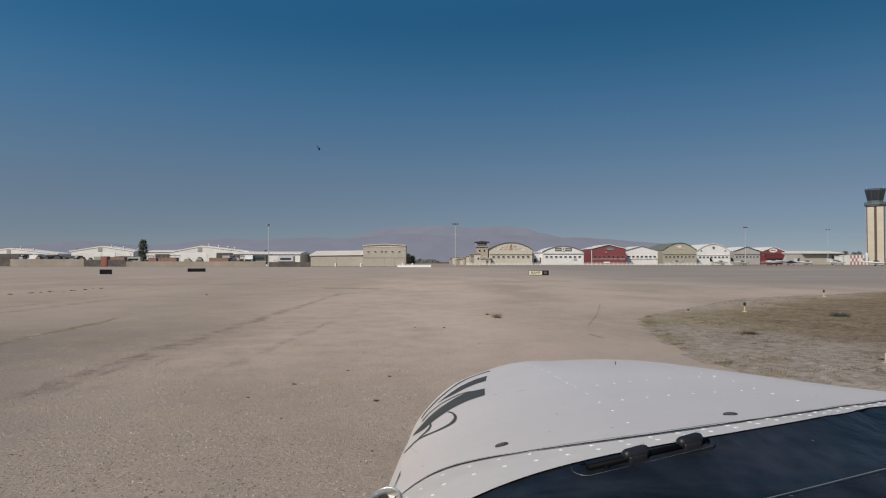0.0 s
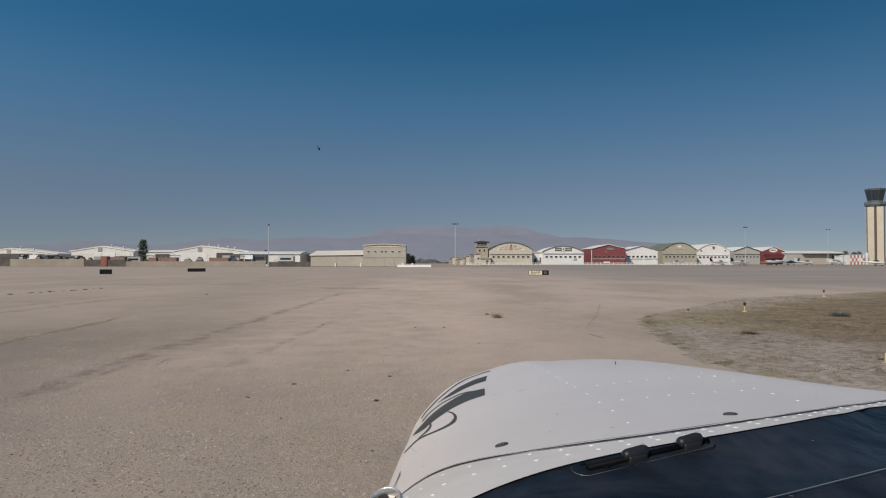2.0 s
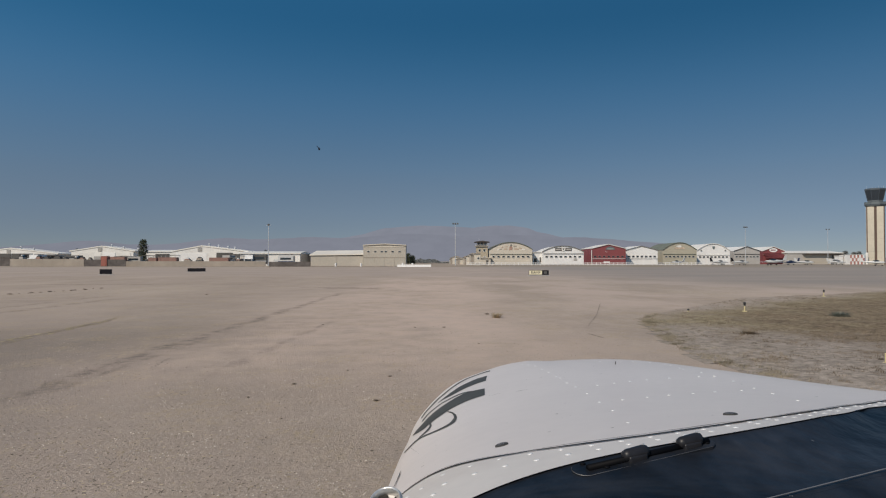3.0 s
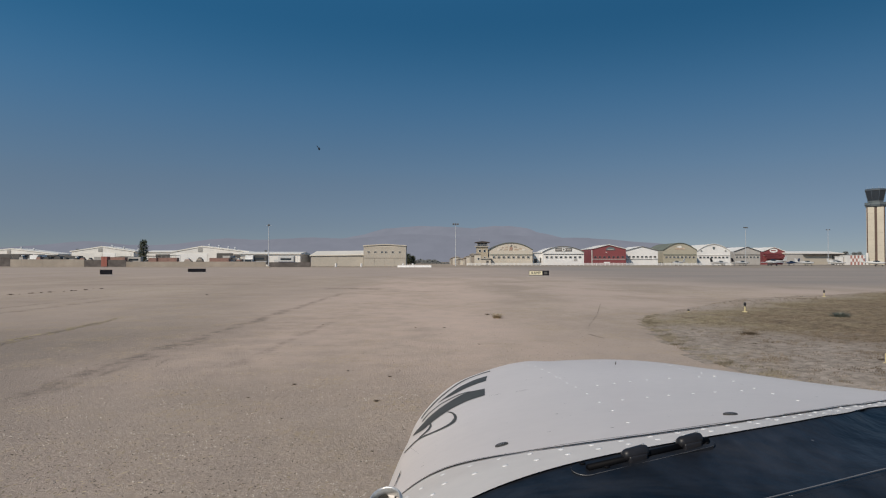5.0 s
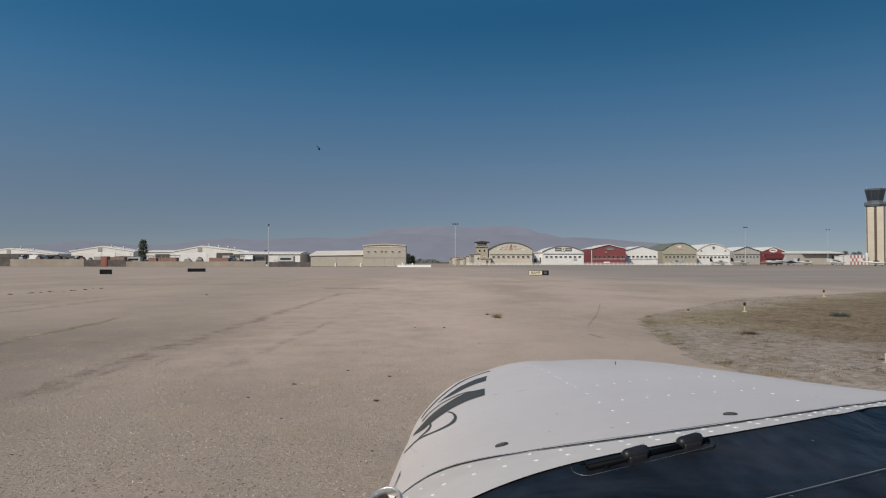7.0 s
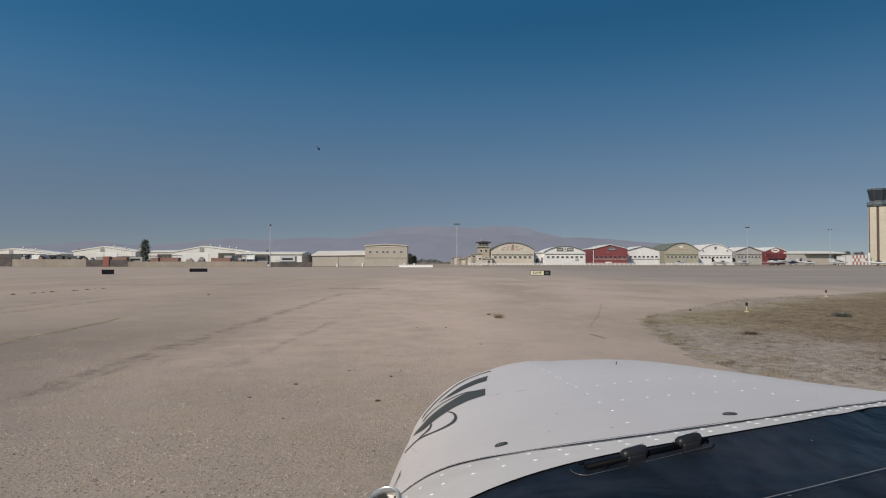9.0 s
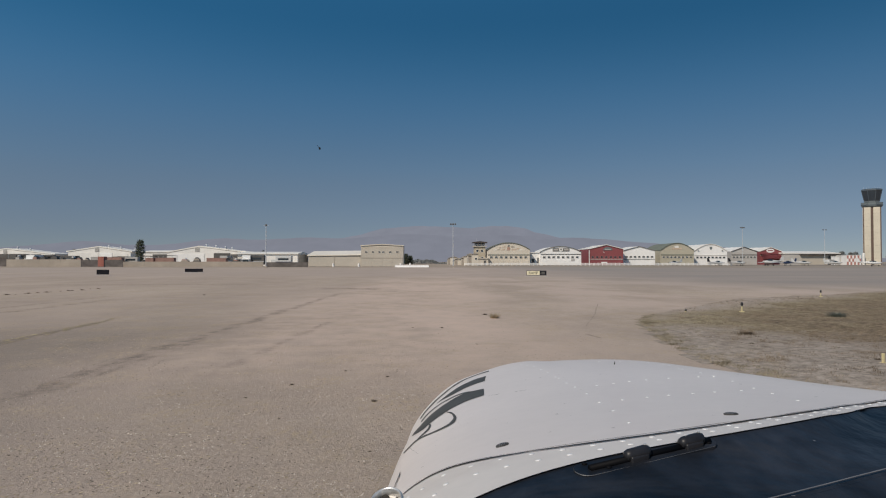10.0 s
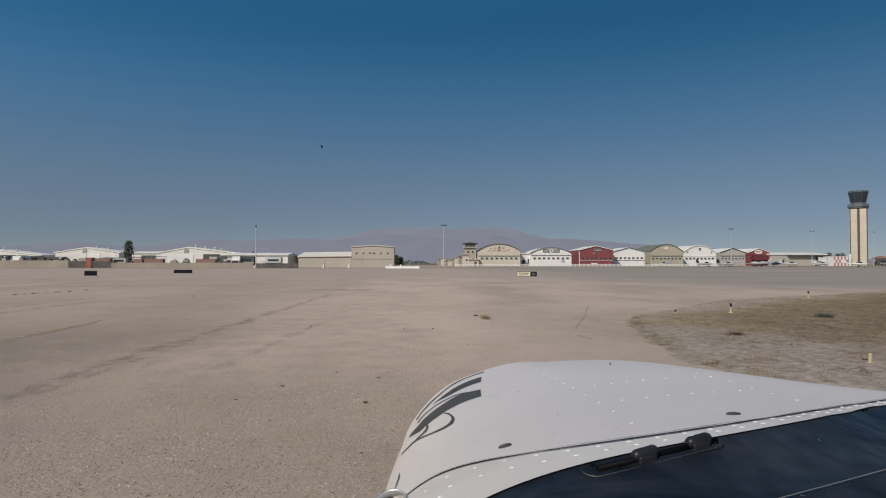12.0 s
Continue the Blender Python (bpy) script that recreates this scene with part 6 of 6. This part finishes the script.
# glareshield behind the windshield
TRIM_X = (-0.2, 0.05, 0.1917, 0.2357, 0.2657, 0.2911, 0.3203, 0.3536, 0.45, 0.62, 0.95)
TRIM_Y = (0.20, 0.327, 0.3961, 0.418, 0.4329, 0.4459, 0.4604, 0.4766, 0.523, 0.56, 0.56)
b = bmesh.new()
rows = []
for d in [80 + 15 * i / 90 for i in range(90)] + [95 + 53 * i / 60 for i in range(61)]:
    p = cowl_point(rim_t(d) - 0.0008, d) + Vector((0, 0, -0.0006))
    x = p.x
    far = Vector((x - 0.02, float(np.interp(x - 0.02, TRIM_X, TRIM_Y)) - 0.004, min(p.z, 1.752) - 0.004))
    if far.y > p.y - 0.02:
        far.y = p.y - 0.02
    rows.append([b.verts.new(p.lerp(far, f) + Vector((0, 0, 0.0020 * math.sin(math.pi * f) * noise.noise((x * 9, f * 6, 2.0)) - 0.0030 * math.sin(math.pi * f) ** 0.8))) for f in (0, 0.12, 0.3, 0.5, 0.7, 0.85, 1)])
for p, q in zip(rows, rows[1:]):
    for k in range(6):
        b.faces.new((p[k], p[k + 1], q[k + 1], q[k]))
bmesh.ops.recalc_face_normals(b, faces=b.faces)
part("glareshield", b, M_GLARE, PLANE, "black glossy glareshield", smooth=True)

trim_pts = [Vector((x, float(np.interp(x, TRIM_X, TRIM_Y)), 1.7499)) for x in [0.0 + 0.62 * i / 24 for i in range(25)]]
b = loft([[p + Vector((-0.4 * math.cos(a * math.tau / 8), 0.9 * math.cos(a * math.tau / 8), math.sin(a * math.tau / 8) + 1.1)) * 0.00044 for a in range(8)] for p in trim_pts])
part("glareshield_trim", b, M_BEAD, PLANE, "thin grey trim bead", smooth=True)
b = loft([[p + Vector((0, -0.001, -0.001)), p + Vector((0.0, -0.010, -0.004)), p + Vector((0.02, -0.05, -0.030)), p + Vector((0.03, -0.10, -0.10))] for p in trim_pts], closed=False, caps=False)
part("panel_cover", b, M_GLARE, PLANE, "black padded panel edge", smooth=True)

def stud(r, h):
    return loft([[(r * k * math.cos(a * math.tau / 10), r * k * math.sin(a * math.tau / 10), z * h) for a in range(10)] for k, z in ((1.0, -0.2), (0.95, 0.4), (0.6, 0.9), (0.2, 1.0))])


# black clip rod lying on the glareshield
CLIP_A, CLIP_B = Vector((0.0999, 0.4398, 1.7572)), Vector((0.1965, 0.4725, 1.7672))
ALONG = (CLIP_B - CLIP_A).normalized()
ACROSS = Vector((-ALONG.y, ALONG.x, 0)).normalized()
BED = Vector((0.0997, 0.4460, 1.7564))          # the plate lies along the rod, sloping with the glareshield


def on_bed(u, v, up=0.0):
    return Vector((BED.x + ALONG.x * u + ACROSS.x * v, BED.y + ALONG.y * u + ACROSS.y * v, BED.z + 0.098 * u + 0.12 * v + up))


slot = [(-0.0025 - 0.0095 * math.sin(math.pi * k / 14), -0.004 + 0.0095 * math.cos(math.pi * k / 14)) for k in range(15)]
slot += [(0.0965 + 0.0095 * math.sin(math.pi * k / 14), -0.004 - 0.0095 * math.cos(math.pi * k / 14)) for k in range(15)]
part("mount_plate", loft([[on_bed(0.047 + (u - 0.047) * k, -0.004 + (v + 0.004) * j, up) for u, v in slot] for k, j, up in ((1.0, 1.0, -0.004), (1.0, 1.0, 0.0003), (0.994, 0.94, 0.0008), (0.5, 0.3, 0.0009))]), M_GLARE, PLANE, "thin black mounting plate with rounded ends", smooth=False)
# a pale bead stands for the lit bevel along the plate's lower side
edge = [on_bed(0.100 - 0.004 * k, -0.0134, 0.0006) for k in range(26)] + [on_bed(u, v, 0.0006) for u, v in slot[14:3:-1]]
part("plate_edge_highlight", loft([[p + Vector((0, math.cos(q * math.tau / 6), math.sin(q * math.tau / 6))) * (0.00010 + 0.00010 * smooth_step(i, 18, 28)) for q in range(6)] for i, p in enumerate(edge)]), M_BEAD, PLANE, "thin pale line for the highlight on the mounting plate's edge")
for u, v in ((-0.0005, 0.0028), (0.0120, -0.0085), (0.0985, -0.0075)):
    part("plate_screw", stud(0.0022, 0.0010), M_RUBBER, PLANE, "small black screw", at=Matrix.Translation(on_bed(u, v, 0.0009)), smooth=True)
part("clip_rod", rod(CLIP_A, CLIP_B, 0.0025, sides=14), M_RUBBER, PLANE, "black rod", smooth=True)
for f in (0.38, 0.84):
    c = CLIP_A.lerp(CLIP_B, f) + Vector((0, 0, 0.0028))
    d = ALONG
    rings = []
    for k, (u, r) in enumerate(((-0.0104, 0.0016), (-0.0096, 0.0034), (-0.0070, 0.0044), (0.0062, 0.0049), (0.0092, 0.0040), (0.0106, 0.0018))):
        rings.append([c + d * u + (Vector((-d.y, d.x, 0)) * math.cos(a * math.tau / 14) + Vector((0, 0, 1)) * math.sin(a * math.tau / 14)) * r for a in range(14)])
    g = part("clip", loft(rings), M_CLIP, PLANE, "dark grey rubber clip", smooth=True)
    turn = Matrix((ALONG, ACROSS, ALONG.cross(ACROSS))).transposed().to_4x4()
    part("foot", box(-0.0078, 0.0072, -0.0050, 0.0046, -0.0105, 0.0, bevel=0.0016), M_CLIP, g, at=Matrix.Translation(c) @ turn, smooth=True)
    # bright steel dot added as the highlight at the clip's right end
    part("screw", rod((0, 0, 0), (0, 0, 0.0006), 0.0010, sides=10), M_STEEL, g, at=Matrix.Translation(c + d * 0.0066 + Vector((0, 0, 0.0050))))


# rivets and fasteners
RIVET = mesh_of(stud(0.0022, 0.0007), "rivet", M_RIVET, True)
RIVET_BROAD = mesh_of(stud(0.0025, 0.0006), "rivet", M_RIVET, True)


def rivet(t, deg, mesh=RIVET):
    n = cowl_normal(t, deg)
    part("rivet", mesh, M_RIVET, PLANE, at=Matrix.Translation(cowl_point(t, deg)) @ n.to_track_quat("Z", "Y").to_matrix().to_4x4())


def angle_at(x, f):
    """The angle at which the fairing, a fraction f of the way from seam to rim, stands at x."""
    lo, hi = 80.0, 150.0
    for _ in range(40):
        mid = (lo + hi) / 2
        if cowl_point(seam_t(mid) + (rim_t(mid) - seam_t(mid)) * f, mid).x > x:
            lo = mid
        else:
            hi = mid
    return (lo + hi) / 2


for k in range(22):
    x = 0.0 + 0.0235 * k
    for f, dx in ((0.16, 0.0), (0.50, 0.0012)):
        d = angle_at(x + dx, f)
        if 84 < d < 148:
            rivet(seam_t(d) + (rim_t(d) - seam_t(d)) * f, d, RIVET_BROAD)
for d, f in ((139.5, 0.3), (142.5, 0.3), (136.5, 0.62), (145.5, 0.4)):
    rivet(seam_t(d) + (rim_t(d) - seam_t(d)) * f, d)
for t, d in ((0.066, 106.8), (0.158, 105.7), (0.235, 105.3), (0.323, 104.9), (0.405, 104.9), (0.462, 105.3), (0.533, 105.3), (0.557, 105.7), (0.635, 106.1), (0.692, 106.8), (0.76, 107.2), (0.80, 108.4), (0.83, 110),
             (0.141, 90.1), (0.215, 89.8), (0.283, 89.0), (0.377, 87.1), (0.445, 86.0), (0.509, 84.5), (0.577, 83.7), (0.60, 83.0), (0.672, 80.3), (0.70, 80.0), (0.746, 81.1), (0.77, 84.1), (0.78, 86.5), (0.79, 90)):
    rivet(t, d)
for i in range(7):
    rivet(0.398 + 0.057 * i / 6, 101.1 - 15.5 * (i / 6) ** 0.9)
for i in range(6):
    rivet(0.230 + 0.029 * (i + 1) / 6, float(np.interp(i + 1, (0, 1, 2, 3, 4, 5, 6), (105.3, 101.9, 98.5, 95.8, 93.2, 91.3, 90.0))))
for t, d in ((0.076, 124.6), (0.056, 97.0)):
    n = (cowl_normal(t, d) + Vector((0, -0.10, 0))).normalized()
    disc = loft([[(0.0066 * k * math.cos(a * math.tau / 20), 0.0066 * k * math.sin(a * math.tau / 20), z) for a in range(20)] for k, z in ((1.0, -0.0030), (1.0, 0.0), (0.84, 0.0004), (0.2, 0.0005))])
    fs = part("fastener", disc, M_FASTENER, PLANE, "grimy quarter-turn fastener", at=Matrix.Translation(on_cowl(t, d, 0.0011)) @ n.to_track_quat("Z", "Y").to_matrix().to_4x4(), smooth=True)
    for k in (-1, 0, 1):
        part("slot", box(-0.0042 + 0.001 * abs(k), 0.0042 - 0.001 * abs(k), 0.0022 * k - 0.0004, 0.0022 * k + 0.0004, 0.0003, 0.0008), M_BEAD, fs)


# painted stripes on the cowl's left side
def through_points(points, steps=6):
    """A smooth line through places on the cowl."""
    n = len(points)
    line = []
    for i in range(n - 1):
        p = [points[max(0, min(n - 1, i + k))] for k in (-1, 0, 1, 2)]
        for j in range(steps):
            u = j / steps
            line.append(tuple(0.5 * (2 * p[1][c] + (p[2][c] - p[0][c]) * u + (2 * p[0][c] - 5 * p[1][c] + 4 * p[2][c] - p[3][c]) * u * u + (3 * p[1][c] - p[0][c] - 3 * p[2][c] + p[3][c]) * u ** 3) for c in (0, 1)))
    return line + [points[-1]]


def painted(name, one, two, label, trim=0.0):
    """A band of paint between two edges, each a run of (station, angle)."""
    b = bmesh.new()
    prev = None
    for (t0, d0), (t1, d1) in zip(through_points(one), through_points(two)):
        shares = [trim + (1 - 2 * trim) * k / 5 for k in range(6)]
        cur = [b.verts.new(on_cowl(t0 + (t1 - t0) * f, d0 + (d1 - d0) * f, 0.0007)) for f in shares]
        if prev:
            for k in range(5):
                b.faces.new((prev[k], prev[k + 1], cur[k + 1], cur[k]))
        prev = cur
    bmesh.ops.recalc_face_normals(b, faces=b.faces)
    part(name, b, M_STRIPE, PLANE, label, smooth=True)


painted("stripe", ((.588, 124.8), (.605, 128.1), (.617, 131), (.611, 134.3), (.599, 137.8), (.588, 141.6), (.576, 145.1), (.564, 147.8), (.541, 150.4), (.534, 153.7), (.518, 155.8)),
        ((.504, 125), (.505, 128.1), (.504, 130.8), (.497, 133.7), (.489, 136.7), (.477, 140), (.469, 142.9), (.461, 145.1), (.455, 147.7), (.475, 151.2), (.512, 155.2)), "broad slate-green painted stripe")
painted("stripe", ((.767, 122.6), (.773, 126.1), (.762, 129.3), (.743, 132.7), (.723, 135), (.707, 137.7), (.694, 140.4), (.682, 143.4)),
        ((.695, 123.6), (.696, 126.5), (.69, 129.6), (.68, 132.9), (.673, 135.4), (.671, 137.9), (.676, 140.7), (.676, 143.7)), "slate-green painted stripe")
painted("pinstripe", ((.835, 121.3), (.853, 125), (.849, 129.7), (.813, 133.1), (.779, 136.7), (.738, 139.6), (.714, 143.2), (.69, 147.1), (.676, 150.6), (.648, 153.2)),
        ((.877, 121.4), (.882, 125.2), (.88, 130.1), (.863, 134.3), (.819, 138), (.783, 141.2), (.754, 144.7), (.724, 148.3), (.709, 152.1), (.689, 155.1)), "thin slate-green pinstripe", 0.2)
painted("pinstripe", ((.598, 128.5), (.617, 131), (.624, 134.1), (.622, 137.7), (.625, 141.7), (.619, 145.2), (.608, 149), (.582, 151.4)),
        ((.61, 128.5), (.632, 131), (.644, 134.3), (.644, 138), (.648, 142.2), (.644, 145.9), (.637, 150), (.616, 153)), "thin slate-green pinstripe", 0.2)
painted("flourish", ((.485, 137.6), (.451, 135.3), (.389, 133.6), (.341, 134.1), (.332, 135.9), (.333, 138.6), (.348, 142.2), (.368, 145.9), (.383, 149.2), (.387, 152.5), (.396, 156.5)),
        ((.479, 137.6), (.433, 135.7), (.395, 135.1), (.381, 135.4), (.362, 136.4), (.357, 139), (.367, 142.7), (.39, 146.6), (.408, 150.3), (.411, 153.7), (.422, 158.1)), "curled slate-green pinstripe", 0.2)
painted("flourish", ((.545, 149.6), (.515, 146.5), (.444, 143.4), (.401, 143.6), (.392, 145.4), (.391, 147.2), (.387, 149.1)),
        ((.534, 149.2), (.491, 146.3), (.457, 145), (.434, 145.1), (.42, 146.4), (.414, 148.1), (.404, 149.8)), "small curled slate-green pinstripe", 0.2)


def scratch(points, width, label, lengthwise=False):
    b = bmesh.new()
    prev = None
    n = len(points)
    for i in range(13):
        u = i / 12 * (n - 1)
        t = float(np.interp(u, range(n), [p[0] for p in points]))
        d = float(np.interp(u, range(n), [p[1] for p in points]))
        side = (cowl_point(t, d + 0.6) - cowl_point(t, d - 0.6) if lengthwise else cowl_point(t + 0.01, d) - cowl_point(t - 0.01, d)).normalized()
        w = width * (0.3 + 0.7 * math.sin(math.pi * i / 12)) / 2
        m = on_cowl(t, d, 0.0011)
        cur = (b.verts.new(m - side * w), b.verts.new(m + side * w))
        if prev:
            b.faces.new((prev[0], prev[1], cur[1], cur[0]))
        prev = cur
    part("scratch", b, M_FASTENER, PLANE, label)


scratch(((0.475, 123.3), (0.467, 120.7)), 0.0014, "fine dark scratch")
scratch(((0.451, 117.4), (0.451, 114.2)), 0.0018, "fine dark scratch")
scratch(((0.249, 153.7), (0.225, 153.4), (0.198, 153.0), (0.144, 151.9)), 0.0024, "dark chipped crack", True)
scratch(((0.404, 153.9), (0.259, 146.3)), 0.0012, "fine brown scratch")

# chrome vent at the cowl's side
rim = []
for r, y in ((0.0115, -0.030), (0.0132, -0.010), (0.0137, 0.000), (0.0133, 0.004), (0.0122, 0.006), (0.0112, 0.0045), (0.0105, -0.002), (0.0100, -0.012), (0.0097, -0.024)):
    rim.append([(r * math.cos(a * math.tau / 32), y, r * math.sin(a * math.tau / 32)) for a in range(32)])
cv = part("side_vent", loft(rim, caps=False), M_CHROME, PLANE, "polished chrome vent with a rolled lip", smooth=True, at=pose(-0.0435, 0.490, 1.7134, 118, 0, -25))
# flush discs paint the vent's inside: white for its reflections, dark for its shade
part("cup", rod((0, -0.016, 0), (0, -0.0015, 0), 0.0104, sides=24), M_FAIRING, cv, "pale disc for the reflections inside the vent")
part("intake", rod((-0.0046, -0.010, -0.0040), (-0.0046, 0.0008, -0.0040), 0.0042, sides=24), M_GAP, cv, "dark disc for the shade in the vent's opening")

for u, v, r in ((0.0035, -0.0085, 0.0011), (0.0068, -0.0060, 0.0008), (0.0010, -0.0060, 0.0007), (0.0052, -0.0030, 0.0009)):
    part("chip", rod((u, -0.0022, v), (u, -0.0008, v), r, r * 0.8, 7), M_GAP, cv, "small dark spot in the vent")

# the rest of the airplane that carries them
NOSE = cowl_point(0.9995, 90)
HX, HY, HZ = NOSE.x, NOSE.y + 0.07, 1.24
rings = []
for y, w, z0, z1 in ((0.62, 0.47, 1.02, 1.50), (0.2, 0.52, 0.92, 1.50), (-0.8, 0.53, 0.88, 1.50), (-1.9, 0.42, 0.95, 1.48), (-3.6, 0.22, 1.10, 1.42), (-5.0, 0.08, 1.25, 1.40)):
    rings.append([(AX + w * math.copysign(abs(math.cos(a * math.tau / 24)) ** 0.55, math.cos(a * math.tau / 24)), y, (z0 + z1) / 2 + (z1 - z0) / 2 * math.copysign(abs(math.sin(a * math.tau / 24)) ** 0.55, math.sin(a * math.tau / 24))) for a in range(24)])
part("fuselage", loft(rings), M_PLANE, PLANE, smooth=True)
ng = part("nose_leg", rod((HX, HY - 0.35, 0.19), (HX, HY - 0.40, 1.15), 0.035, sides=12), M_STEEL, PLANE)
part("nose_wheel", rod((HX - 0.07, HY - 0.35, 0.19), (HX + 0.07, HY - 0.35, 0.19), 0.19, sides=24), M_TYRE, ng)
for s in (-1, 1):
    lg = part("main_leg", rod((AX + s * 1.15, -0.9, 0.21), (AX + s * 0.42, -0.9, 0.95), 0.045, sides=12), M_PLANE, PLANE)
    part("main_wheel", rod((AX + s * 1.15 - 0.08, -0.9, 0.21), (AX + s * 1.15 + 0.08, -0.9, 0.21), 0.21, sides=24), M_TYRE, lg)
prop = part("propeller", rod((HX, HY - 0.02, HZ), (HX, HY + 0.10, HZ), 0.14, sides=24), M_PROP, PLANE, "black two-blade propeller")
part("spinner", loft([[(HX + r * math.cos(a * math.tau / 20), y, HZ + r * math.sin(a * math.tau / 20)) for a in range(20)] for r, y in ((0.15, HY + 0.10), (0.14, HY + 0.18), (0.10, HY + 0.26), (0.03, HY + 0.31))]), M_PLANE, prop, smooth=True)
for s in (0, 180):
    part("blade", loft([[(u, -c * math.sin(tw) - 0.008, c * math.cos(tw)), (u, 0.012, 0), (u, c * math.sin(tw) + 0.008, -c * math.cos(tw)), (u, -0.008, 0)] for u, c, tw in ((0.10, 0.05, 1.0), (0.3, 0.075, 0.8), (0.6, 0.075, 0.5), (0.80, 0.055, 0.35), (0.87, 0.02, 0.3))]), M_PROP, prop, at=pose(HX, HY + 0.05, HZ, 0, 0, 0) @ Matrix.Rotation(radians(-14 + s), 4, "Y"))

pn = cowl_point(0.70, 90)
part("drain_pin", rod(pn, pn + Vector((0.001, 0, 0.007)), 0.0012, 0.0006, 8), M_GAP, PLANE, "small dark pin")

# a dead insect on the windshield
b = ball((0, 0, 0), (0.0010, 0.0006, 0.0014), level=1)
rod((-0.0002, 0, 0.001), (-0.0008, 0, 0.0034), 0.00022, sides=5, bm=b)
part("insect", b, M_SIGN_BLACK, PLANE, "tiny dark insect stuck on the windshield", at=pose(-0.11, 0.56, 2.0, 0, -25, 0))
